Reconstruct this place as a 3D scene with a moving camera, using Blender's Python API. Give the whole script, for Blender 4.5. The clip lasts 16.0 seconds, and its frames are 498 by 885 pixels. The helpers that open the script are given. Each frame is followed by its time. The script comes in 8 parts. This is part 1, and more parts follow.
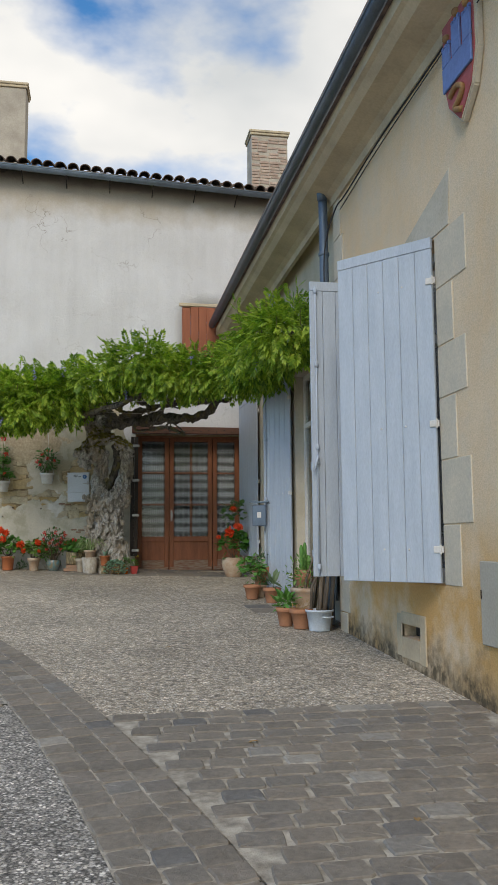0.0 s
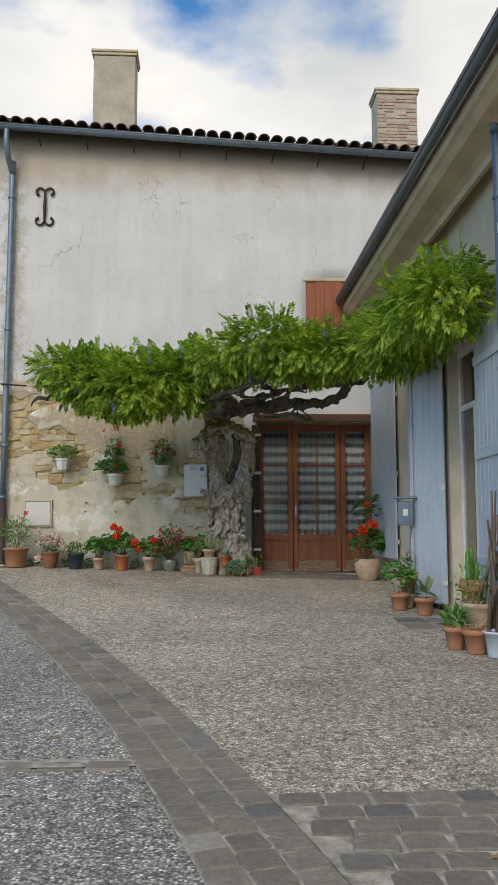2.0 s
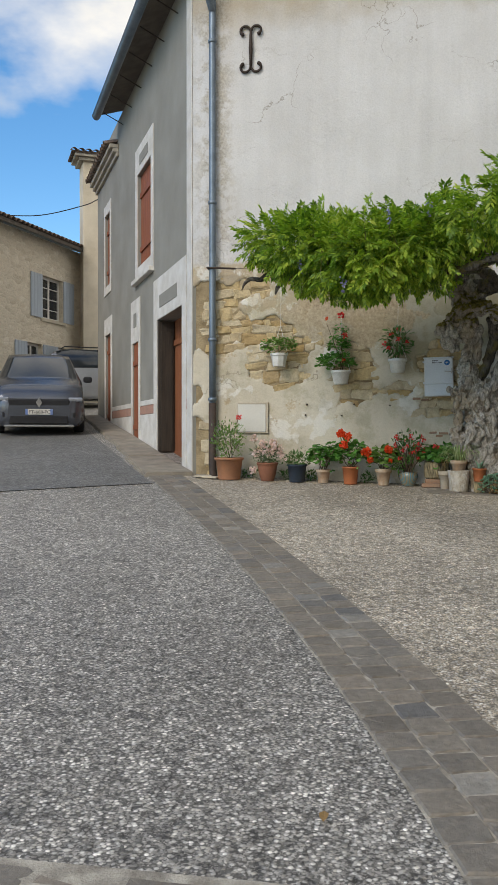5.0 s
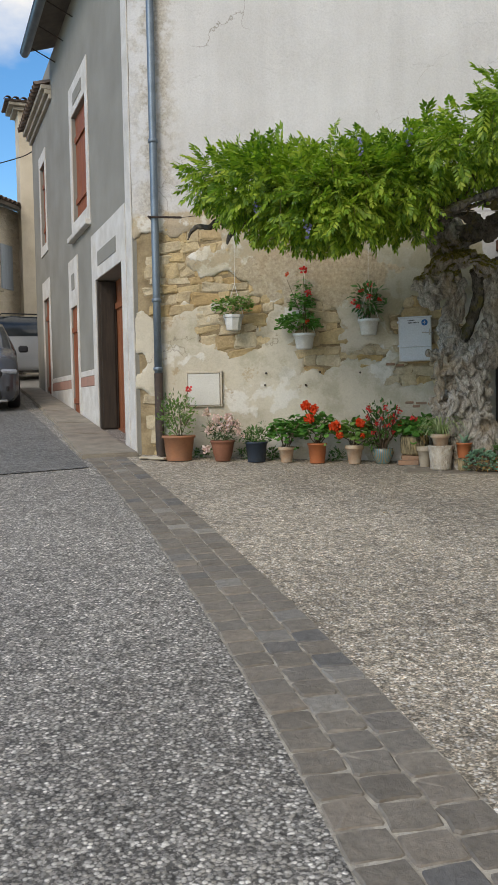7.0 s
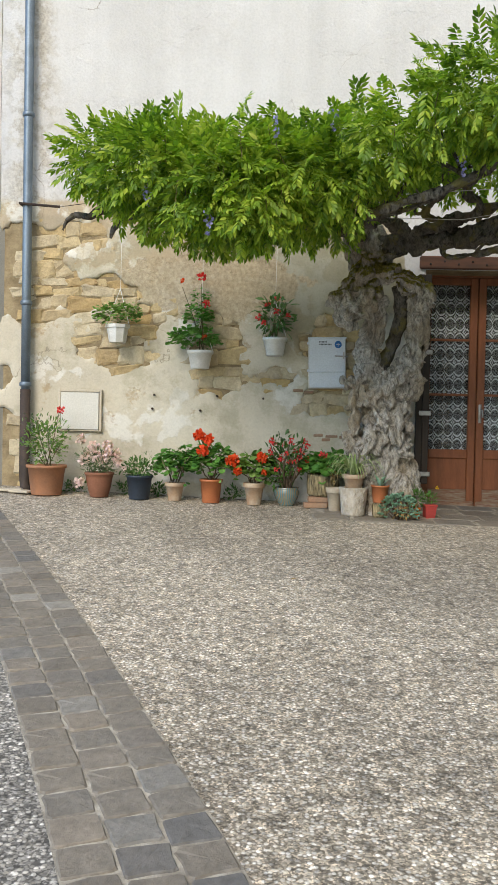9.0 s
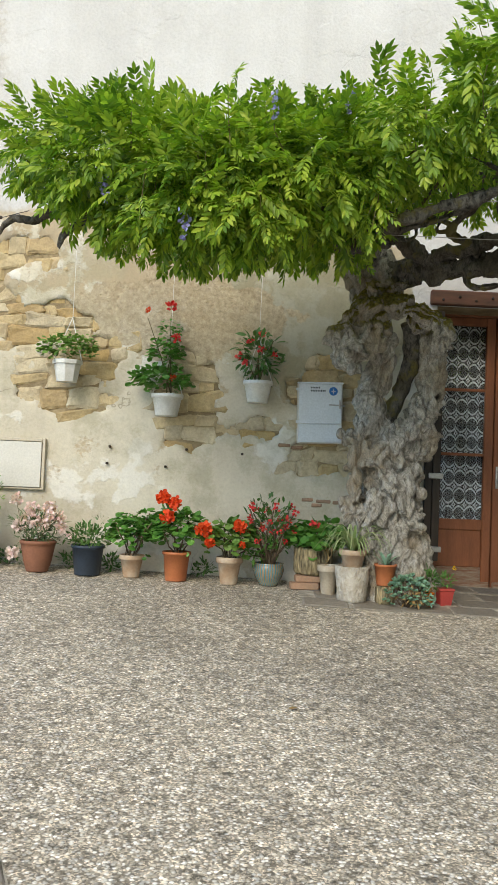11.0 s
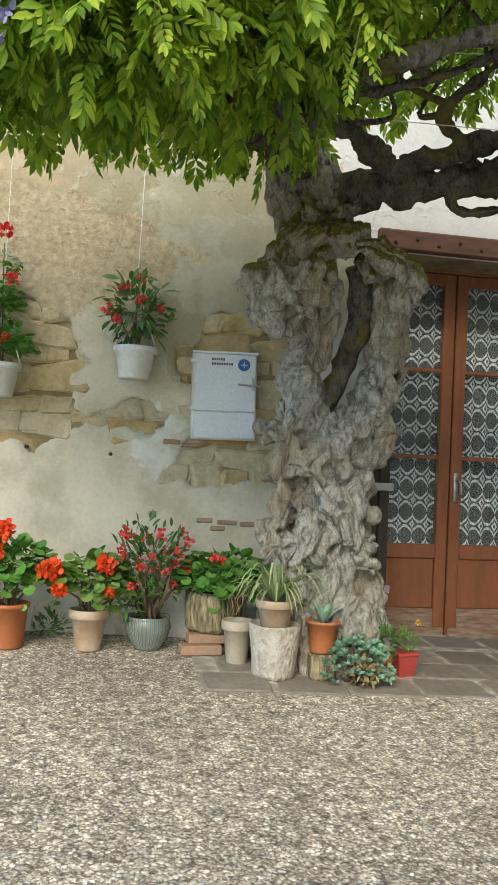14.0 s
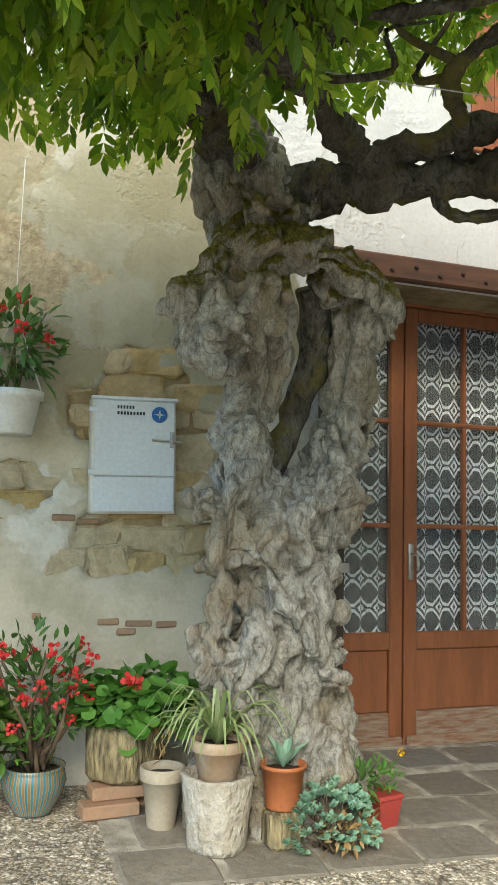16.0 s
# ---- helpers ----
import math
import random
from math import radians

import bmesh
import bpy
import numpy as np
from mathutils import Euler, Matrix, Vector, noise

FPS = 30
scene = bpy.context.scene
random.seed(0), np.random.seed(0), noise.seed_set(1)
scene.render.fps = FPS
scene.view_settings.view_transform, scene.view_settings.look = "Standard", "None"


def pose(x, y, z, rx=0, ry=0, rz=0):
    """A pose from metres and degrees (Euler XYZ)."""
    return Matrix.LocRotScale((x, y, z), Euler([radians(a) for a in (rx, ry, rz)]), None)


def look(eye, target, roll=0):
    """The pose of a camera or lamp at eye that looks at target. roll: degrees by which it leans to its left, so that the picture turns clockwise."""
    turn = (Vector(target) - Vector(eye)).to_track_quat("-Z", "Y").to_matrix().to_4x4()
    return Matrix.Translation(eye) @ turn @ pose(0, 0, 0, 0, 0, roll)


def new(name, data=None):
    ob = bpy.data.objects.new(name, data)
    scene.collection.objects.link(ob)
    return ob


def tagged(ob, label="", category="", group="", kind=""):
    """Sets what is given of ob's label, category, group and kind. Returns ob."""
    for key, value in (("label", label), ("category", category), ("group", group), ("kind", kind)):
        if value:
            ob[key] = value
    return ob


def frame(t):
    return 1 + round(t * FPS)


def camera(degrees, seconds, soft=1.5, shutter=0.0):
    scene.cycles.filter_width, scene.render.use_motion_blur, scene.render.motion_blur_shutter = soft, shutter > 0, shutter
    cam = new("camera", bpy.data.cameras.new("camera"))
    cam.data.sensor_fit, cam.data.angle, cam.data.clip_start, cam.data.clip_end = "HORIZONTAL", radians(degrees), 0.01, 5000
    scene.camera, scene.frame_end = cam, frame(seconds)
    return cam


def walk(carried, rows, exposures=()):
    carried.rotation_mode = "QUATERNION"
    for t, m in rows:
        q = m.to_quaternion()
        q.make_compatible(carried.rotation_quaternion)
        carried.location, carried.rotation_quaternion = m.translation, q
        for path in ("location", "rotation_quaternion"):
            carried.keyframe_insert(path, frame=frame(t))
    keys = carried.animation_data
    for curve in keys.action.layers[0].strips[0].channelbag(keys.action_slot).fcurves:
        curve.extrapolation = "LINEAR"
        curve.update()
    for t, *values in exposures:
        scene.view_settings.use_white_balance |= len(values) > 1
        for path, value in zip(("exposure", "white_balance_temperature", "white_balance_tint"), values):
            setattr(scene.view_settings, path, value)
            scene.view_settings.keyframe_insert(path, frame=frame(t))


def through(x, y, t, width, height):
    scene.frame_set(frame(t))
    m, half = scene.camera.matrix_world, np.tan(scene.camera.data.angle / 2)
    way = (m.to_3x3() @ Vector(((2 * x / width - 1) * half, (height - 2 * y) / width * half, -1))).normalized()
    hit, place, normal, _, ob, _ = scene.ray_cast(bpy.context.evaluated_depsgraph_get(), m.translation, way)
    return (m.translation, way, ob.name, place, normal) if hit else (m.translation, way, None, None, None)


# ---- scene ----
cam = camera(32.8, 16.0)
METRES, EYE, TILT, LEAN, TURN = 12.32, 1.4, 0.0, 0.0, -9.9
ROWS = [
    (0.0, 0.0, 0.0, 0.0, 0.05, 6.58, 0.41),
    (0.5, -0.0104, 0.0302, 0.0029, 0.87, 7.72, 0.71),
    (1.0, -0.0152, 0.064, 0.0062, 3.31, 8.39, 0.03),
    (1.5, -0.0319, 0.0931, 0.0061, 6.23, 7.08, -0.16),
    (2.0, -0.0424, 0.1191, 0.0086, 6.94, 6.1, 0.01),
    (2.5, -0.0468, 0.1526, 0.01, 7.97, 3.86, -0.21),
    (3.0, -0.0643, 0.1816, 0.0104, 11.78, 2.11, 0.56),
    (3.5, -0.075, 0.2107, 0.0085, 15.19, 1.56, -0.69),
    (4.0, -0.0805, 0.2413, 0.0119, 17.6, 0.65, -1.26),
    (4.5, -0.102, 0.2701, 0.0125, 20.61, 0.2, -0.06),
    (7.0, -0.157, 0.4148, 0.0191, 17.8, -2.61, 1.1),
    (7.5, -0.1655, 0.4434, 0.0248, 12.64, -2.59, 2.32),
    (8.0, -0.1666, 0.4768, 0.0232, 10.99, -2.8, 1.58),
    (8.5, -0.1771, 0.5046, 0.0249, 11.42, -2.2, -0.29),
    (9.0, -0.1865, 0.5348, 0.0292, 10.65, -1.48, -1.09),
    (11.5, -0.2259, 0.6891, 0.0336, 7.07, 2.52, -2.21),
    (12.0, -0.2294, 0.7189, 0.033, 5.34, 0.56, -2.01),
    (12.5, -0.2287, 0.7526, 0.0364, 2.11, 0.49, -1.68),
    (13.0, -0.2394, 0.7847, 0.0381, 0.51, 0.7, -1.96),
    (13.5, -0.245, 0.8143, 0.0386, 0.57, 1.13, -2.71),
    (14.0, -0.2491, 0.8458, 0.0439, -0.88, 1.87, -2.69),
    (14.5, -0.2591, 0.8725, 0.0491, -3.82, 3.29, -1.88),
    (15.0, -0.2608, 0.9015, 0.0492, -5.39, 4.69, -1.4),
    (15.5, -0.2672, 0.9259, 0.0524, -7.61, 5.53, -1.37),
    (16.0, -0.2695, 0.9464, 0.0561, -10.13, 5.41, -1.32),
]
walk(cam, [(t, pose(0, 0, EYE, TILT, LEAN, TURN) @ pose(METRES * x, METRES * y, METRES * z, 90 + pitch, roll, yaw)) for t, x, y, z, yaw, pitch, roll in ROWS],
     [(0.0, 0.03, 7100, 10), (4.5, 0.1, 7200, 10), (7.0, 0.13, 7250, 11), (7.5, 0.18, 7300, 11), (8.0, 0.54, 7300, 11), (9.0, 0.65, 7300, 10), (12.0, 0.8, 7450, 7), (14.0, 1.0, 7500, 6), (16.0, 1.15, 7550, 4)])

# ---- light ----
SUN_EL, SUN_AZ = radians(37), radians(204)
world = bpy.data.worlds.new("sky")
scene.world = world
world.use_nodes = True
wn, wl = world.node_tree.nodes, world.node_tree.links
wbg = wn["Background"]
wsky = wn.new("ShaderNodeTexSky")
wsky.sky_type = 'NISHITA'
wsky.sun_disc = False
wsky.sun_elevation, wsky.sun_rotation = SUN_EL, SUN_AZ
wsky.air_density, wsky.dust_density, wsky.ozone_density = 1.0, 0.2, 3.0
wco = wn.new("ShaderNodeTexCoord")
wmap = wn.new("ShaderNodeMapping")
wmap.inputs["Scale"].default_value = (1.0, 1.0, 1.9)
wmap.inputs["Location"].default_value = (0.35, 0.2, 0.42)
wmap.inputs["Rotation"].default_value = (0.0, 0.0, radians(-36))
wno = wn.new("ShaderNodeTexNoise")
wno.inputs["Scale"].default_value, wno.inputs["Detail"].default_value, wno.inputs["Roughness"].default_value = 2.1, 7.0, 0.52
wr = wn.new("ShaderNodeValToRGB")
wr.color_ramp.elements[0].position, wr.color_ramp.elements[1].position = 0.42, 0.53
wno2 = wn.new("ShaderNodeTexNoise")
wno2.inputs["Scale"].default_value, wno2.inputs["Detail"].default_value = 3.5, 4.0
wr2 = wn.new("ShaderNodeValToRGB")
wr2.color_ramp.elements[0].position, wr2.color_ramp.elements[1].position = 0.3, 0.68
wr2.color_ramp.elements[0].color, wr2.color_ramp.elements[1].color = (4.2, 4.55, 4.95, 1), (6.3, 6.45, 6.65, 1)
wmix = wn.new("ShaderNodeMixRGB")
wl.new(wco.outputs["Generated"], wmap.inputs["Vector"])
wl.new(wmap.outputs["Vector"], wno.inputs["Vector"])
wl.new(wmap.outputs["Vector"], wno2.inputs["Vector"])
wsep = wn.new("ShaderNodeSeparateXYZ")
wtilt = wn.new("ShaderNodeMath")
wtilt.operation = 'MULTIPLY_ADD'
wtilt.inputs[1].default_value = 0.3
wl.new(wco.outputs["Generated"], wsep.inputs[0])
wl.new(wsep.outputs[0], wtilt.inputs[0])
wl.new(wno.outputs["Fac"], wtilt.inputs[2])
wl.new(wtilt.outputs[0], wr.inputs["Fac"])
wl.new(wno2.outputs["Fac"], wr2.inputs["Fac"])
wl.new(wr.outputs["Color"], wmix.inputs["Fac"])
whs = wn.new("ShaderNodeHueSaturation")
whs.inputs["Saturation"].default_value, whs.inputs["Value"].default_value = 1.28, 1.3
wl.new(wsky.outputs["Color"], whs.inputs["Color"])
wl.new(whs.outputs["Color"], wmix.inputs["Color1"])
wl.new(wr2.outputs["Color"], wmix.inputs["Color2"])
wl.new(wmix.outputs["Color"], wbg.inputs["Color"])
wbg.inputs["Strength"].default_value = 0.15
sun = new("sun", bpy.data.lights.new("sun", 'SUN'))
sun.data.energy, sun.data.angle, sun.data.color = 2.0, radians(30), (1.0, 0.95, 0.88)
sun.matrix_world = look((0, 0, 0), (-math.sin(SUN_AZ) * math.cos(SUN_EL), -math.cos(SUN_AZ) * math.cos(SUN_EL), -math.sin(SUN_EL)))


# ---- helpers for building ----
def link(ob, parent=None):
    if parent is not None:
        ob.parent = parent
    return ob


def finish(bm, smooth=False):
    me = bpy.data.meshes.new("mesh")
    bm.normal_update()
    if smooth:
        for f in bm.faces:
            f.smooth = True
    bm.to_mesh(me)
    bm.free()
    return me


def part(name, bm, material, parent=None, label="", smooth=False, kind=""):
    """Links a bmesh as one mesh object under a thing or a part; its coordinates are the parent's own."""
    me = finish(bm, smooth)
    for m in (material if isinstance(material, (list, tuple)) else [material]):
        me.materials.append(m)
    ob = link(new(name, me), parent)
    return tagged(ob, label, kind=kind)


def thing(name, label, category, x=0, y=0, z=0, turn=0, group="", kind=""):
    ob = new(name)
    ob.empty_display_size = 0.1
    ob.matrix_world = pose(x, y, z, 0, 0, turn)
    return tagged(ob, label, category, group, kind)


def box(bm, x0, x1, y0, y1, z0, z1, bevel=0.0, mi=0):
    r = bmesh.ops.create_cube(bm, size=1, matrix=Matrix.LocRotScale(((x0 + x1) / 2, (y0 + y1) / 2, (z0 + z1) / 2), None, (abs(x1 - x0), abs(y1 - y0), abs(z1 - z0))))
    fs = {f for v in r["verts"] for f in v.link_faces}
    for f in fs:
        f.material_index = mi
    if bevel:
        es = list({e for v in r["verts"] for e in v.link_edges})
        bmesh.ops.bevel(bm, geom=es, offset=bevel, segments=1, affect='EDGES')
    return bm


def lathe(bm, prof, n=24, cx=0, cy=0, cz=0, close=False, wob=0.0, flute=0, depth=0.0):
    """Turns the profile (r, z) about z; flute, depth: vertical ribs."""
    rings = []
    for k, (r, z) in enumerate(prof):
        ring = []
        for i in range(n):
            a = 2 * math.pi * i / n
            q = r * (1 + wob * math.sin(3 * a + k) + (depth * math.cos(flute * a) if flute else 0))
            ring.append(bm.verts.new((cx + q * math.cos(a), cy + q * math.sin(a), cz + z)))
        rings.append(ring)
    for a, b in zip(rings, rings[1:]):
        for i in range(n):
            bm.faces.new((a[i], a[(i + 1) % n], b[(i + 1) % n], b[i]))
    bm.faces.new(rings[0][::-1])
    if close:
        bm.faces.new(rings[-1])
    return bm


def tube(bm, pts, radii, n=8, wob=0.0):
    """A tapering tube along points, closed at both ends."""
    pts = [Vector(p) for p in pts]
    if not isinstance(radii, (list, tuple)):
        radii = [radii] * len(pts)
    rings, up = [], Vector((0.31, 0.17, 0.93)).normalized()
    for k, p in enumerate(pts):
        d = (pts[min(k + 1, len(pts) - 1)] - pts[max(k - 1, 0)]).normalized()
        s = d.cross(up)
        if s.length < 0.1:
            s = d.cross(Vector((1, 0.2, 0)))
        s.normalize()
        u = s.cross(d)
        ring = []
        for i in range(n):
            a = 2 * math.pi * i / n
            q = radii[k] * (1 + (wob * noise.noise(p * 5 + Vector((math.cos(a), math.sin(a), 0.3)) * 0.9) if wob else 0))
            ring.append(bm.verts.new(p + s * (q * math.cos(a)) + u * (q * math.sin(a))))
        rings.append(ring)
    for a, b in zip(rings, rings[1:]):
        for i in range(n):
            bm.faces.new((a[i], a[(i + 1) % n], b[(i + 1) % n], b[i]))
    bm.faces.new(rings[0][::-1])
    bm.faces.new(rings[-1])
    return bm


def spline(pts, steps=6):
    """Catmull-Rom through points; tuples of any length."""
    P = [np.array(p, float) for p in pts]
    P = [2 * P[0] - P[1]] + P + [2 * P[-1] - P[-2]]
    out = []
    for i in range(1, len(P) - 2):
        for k in range(steps):
            t = k / steps
            a, b, c, d = P[i - 1:i + 3]
            out.append(0.5 * (2 * b + (c - a) * t + (2 * a - 5 * b + 4 * c - d) * t * t + (3 * b - a - 3 * c + d) * t ** 3))
    out.append(P[-2])
    return out


def quads(bm, xs, zs, place, holes=(), mi=0):
    """A grid of faces over xs and zs, less those whose middle lies in a hole (x0, x1, z0, z1)."""
    vs = {}

    def v(i, j):
        if (i, j) not in vs:
            vs[i, j] = bm.verts.new(place(xs[i], zs[j]))
        return vs[i, j]
    for i in range(len(xs) - 1):
        for j in range(len(zs) - 1):
            cx, cz = (xs[i] + xs[i + 1]) / 2, (zs[j] + zs[j + 1]) / 2
            if any(a < cx < b and c < cz < d for a, b, c, d in holes):
                continue
            bm.faces.new((v(i, j), v(i + 1, j), v(i + 1, j + 1), v(i, j + 1))).material_index = mi


def cuts(lo, hi, step, extra):
    ks = set(np.linspace(lo, hi, max(2, int((hi - lo) / step) + 1)).round(4).tolist())
    keep = {round(e, 4) for e in extra if lo < e < hi}
    ks = {k for k in ks if all(abs(k - e) > step * 0.3 for e in keep)}
    return sorted(ks | keep | {lo, hi})


def slab(x0, x1, z0, z1, thick, holes=(), step=0.5, wave=0.0):
    """A wall standing on the x axis, facing -y, with openings cut through its thickness."""
    bm = bmesh.new()
    xs = cuts(x0, x1, step, [h for q in holes for h in q[:2]])
    zs = cuts(z0, z1, step, [h for q in holes for h in q[2:]])
    quads(bm, xs, zs, lambda x, z: (x, wave * noise.noise(Vector((x * 0.9, 3.0, z * 0.9))), z), holes)
    geo = list(bm.faces)
    r = bmesh.ops.extrude_face_region(bm, geom=geo)
    for v in r["geom"]:
        if isinstance(v, bmesh.types.BMVert):
            v.co.y = thick
    bmesh.ops.recalc_face_normals(bm, faces=bm.faces)
    return bm


def ground_z(x, y):
    d = (x + 3.98) * -0.485 + (y - 16.05) * 0.875
    d = min(d, 14.0)
    k = min(1.0, max(0.0, (y - 9) / 7))
    lat = -0.03 * (min(3.0, max(-6.0, x)) - 0.5) * k
    lat += 0.04 * min(1.0, max(0.0, (y - 11) / 4))
    return 0.05 * min(32.0, max(-25.0, y)) + lat + 0.066 * 0.5 * (d + math.sqrt(d * d + 0.5))


# ---- materials ----
def rgb(c):
    return (c[0], c[1], c[2], 1)


class Nodes:
    """A small builder for a Principled material in object space."""

    def __init__(self, name, rough=0.8, metal=0.0, spec=0.3, space="Object"):
        self.m = bpy.data.materials.new(name)
        self.m.use_nodes = True
        self.t = self.m.node_tree
        self.b = self.t.nodes["Principled BSDF"]
        self.b.inputs["Roughness"].default_value = rough
        self.b.inputs["Metallic"].default_value = metal
        self.b.inputs["Specular IOR Level"].default_value = spec
        self.co = self.t.nodes.new("ShaderNodeTexCoord").outputs[space] if space != "World" else self.t.nodes.new("ShaderNodeNewGeometry").outputs["Position"]
        self.h = None

    def put(self, kind, **k):
        n = self.t.nodes.new(kind)
        for a, v in k.items():
            n.inputs[a.replace("_", " ")].default_value = v
        return n

    def wire(self, a, b):
        self.t.links.new(a, b)

    def noise(self, scale, detail=4.0, rough=0.55, stretch=None, off=None):
        n = self.put("ShaderNodeTexNoise", Scale=scale, Detail=detail, Roughness=rough)
        co = self.co
        if stretch or off:
            mp = self.put("ShaderNodeMapping")
            mp.inputs["Scale"].default_value = stretch or (1, 1, 1)
            mp.inputs["Location"].default_value = off or (0, 0, 0)
            self.wire(co, mp.inputs["Vector"])
            co = mp.outputs["Vector"]
        self.wire(co, n.inputs["Vector"])
        return n.outputs["Fac"]

    def voronoi(self, scale, feature='F1', out="Distance", rand=1.0, stretch=None):
        n = self.put("ShaderNodeTexVoronoi", Scale=scale, Randomness=rand)
        n.feature = feature
        co = self.co
        if stretch:
            mp = self.put("ShaderNodeMapping")
            mp.inputs["Scale"].default_value = stretch
            self.wire(co, mp.inputs["Vector"])
            co = mp.outputs["Vector"]
        self.wire(co, n.inputs["Vector"])
        return n.outputs[out]

    def ramp(self, src, stops):
        n = self.put("ShaderNodeValToRGB")
        e = n.color_ramp.elements
        while len(e) < len(stops):
            e.new(0.5)
        for q, (p, c) in zip(e, stops):
            q.position, q.color = p, rgb(c) if isinstance(c, (tuple, list)) else (c, c, c, 1)
        self.wire(src, n.inputs["Fac"])
        return n.outputs["Color"]

    def mix(self, fac, a, b, mode='MIX'):
        n = self.put("ShaderNodeMixRGB")
        n.blend_type = mode
        for s, v in (("Fac", fac), ("Color1", a), ("Color2", b)):
            if isinstance(v, (int, float)):
                n.inputs[s].default_value = v if s == "Fac" else (v, v, v, 1)
            elif isinstance(v, (tuple, list)):
                n.inputs[s].default_value = rgb(v)
            else:
                self.wire(v, n.inputs[s])
        return n.outputs["Color"]

    def math(self, op, a, b=0.0, clamp=False):
        n = self.put("ShaderNodeMath")
        n.operation, n.use_clamp = op, clamp
        for i, v in enumerate((a, b)):
            if isinstance(v, (int, float)):
                n.inputs[i].default_value = v
            else:
                self.wire(v, n.inputs[i])
        return n.outputs[0]

    def axis(self, k):
        n = self.put("ShaderNodeSeparateXYZ")
        self.wire(self.co, n.inputs[0])
        return n.outputs[k]

    def random(self):
        return self.put("ShaderNodeObjectInfo").outputs["Random"]

    def island(self):
        return self.put("ShaderNodeNewGeometry").outputs["Random Per Island"]

    def color(self, src):
        if isinstance(src, (tuple, list)):
            self.b.inputs["Base Color"].default_value = rgb(src)
        else:
            self.wire(src, self.b.inputs["Base Color"])
        return self

    def rough(self, src):
        self.wire(src, self.b.inputs["Roughness"])
        return self

    def bump(self, src, strength=0.5, dist=0.01):
        n = self.put("ShaderNodeBump", Strength=strength, Distance=dist)
        self.wire(src, n.inputs["Height"])
        if self.h is not None:
            self.wire(self.h, n.inputs["Normal"])
        self.h = n.outputs["Normal"]
        self.wire(self.h, self.b.inputs["Normal"])
        return self


def plain(name, c, c2=None, scale=8.0, rough=0.7, metal=0.0, spec=0.3, bump=0.25, grain=60.0, dist=0.004, stretch=None, vary=0.0):
    """A surface with broad blotches between two colours, a fine grain and relief; vary: spread from object to object."""
    n = Nodes(name, rough, metal, spec)
    c2 = c2 or tuple(q * 0.75 for q in c)
    col = n.mix(n.ramp(n.noise(scale, 5, stretch=stretch), [(0.35, 0.0), (0.65, 1.0)]), c, c2)
    fine = n.noise(grain, 3, stretch=stretch)
    col = n.mix(0.35, col, n.ramp(fine, [(0.3, 0.55), (0.7, 1.0)]), 'MULTIPLY')
    if vary:
        col = n.mix(vary, col, n.ramp(n.random(), [(0.0, 0.35), (1.0, 1.0)]), 'MULTIPLY')
    return n.color(col).bump(fine, bump, dist).m


def ground_mat(name, tones, mortar, scale=70.0, wear=(0.75, 1.0), gain=1.14):
    """Washed concrete: pebbles of many tones in a bed of mortar."""
    n = Nodes(name, 0.62, spec=0.35, space="World")
    cell = n.voronoi(scale, 'F1', "Color")
    d = n.voronoi(scale, 'F1', "Distance")
    sep = n.put("ShaderNodeSeparateColor")
    n.wire(cell, sep.inputs[0])
    col = n.ramp(sep.outputs[0], [(i / (len(tones) - 1) if len(tones) > 1 else 0, t) for i, t in enumerate(tones)])
    edge = n.ramp(d, [(0.34, 0.0), (0.56, 1.0)])
    grit = n.voronoi(scale * 2.3, 'F1', "Color")
    sep2 = n.put("ShaderNodeSeparateColor")
    n.wire(grit, sep2.inputs[0])
    bed_ = n.mix(n.ramp(sep2.outputs[0], [(0.45, 0.0), (0.9, 1.0)]), mortar, tuple(min(1.0, q * 3.2) for q in mortar))
    col = n.mix(edge, col, bed_)
    big = n.noise(0.55, 5, 0.6)
    mid = n.noise(3.0, 5, 0.6)
    col = n.mix(1.0, col, n.ramp(big, [(0.3, wear[0]), (0.7, wear[1])]), 'MULTIPLY')
    col = n.mix(0.6, col, n.ramp(mid, [(0.3, 0.72), (0.65, 1.0)]), 'MULTIPLY')
    clump = n.noise(17, 4, 0.7)
    col = n.mix(1.0, col, n.ramp(clump, [(0.36, 0.5), (0.5, 0.95), (0.62, 1.0)]), 'MULTIPLY')
    stone2 = n.voronoi(scale * 0.6, 'F1', "Color")
    sep3 = n.put("ShaderNodeSeparateColor")
    n.wire(stone2, sep3.inputs[0])
    col = n.mix(1.0, col, n.ramp(sep3.outputs[1], [(0.0, 0.68), (0.35, 0.95), (0.7, 1.1), (1.0, 1.4)]), 'MULTIPLY')
    col = n.mix(1.0, col, (gain, gain, gain), 'MULTIPLY')
    n.color(col)
    h = n.math('SUBTRACT', 1.0, d)
    return n.bump(h, 0.7, 0.006).m


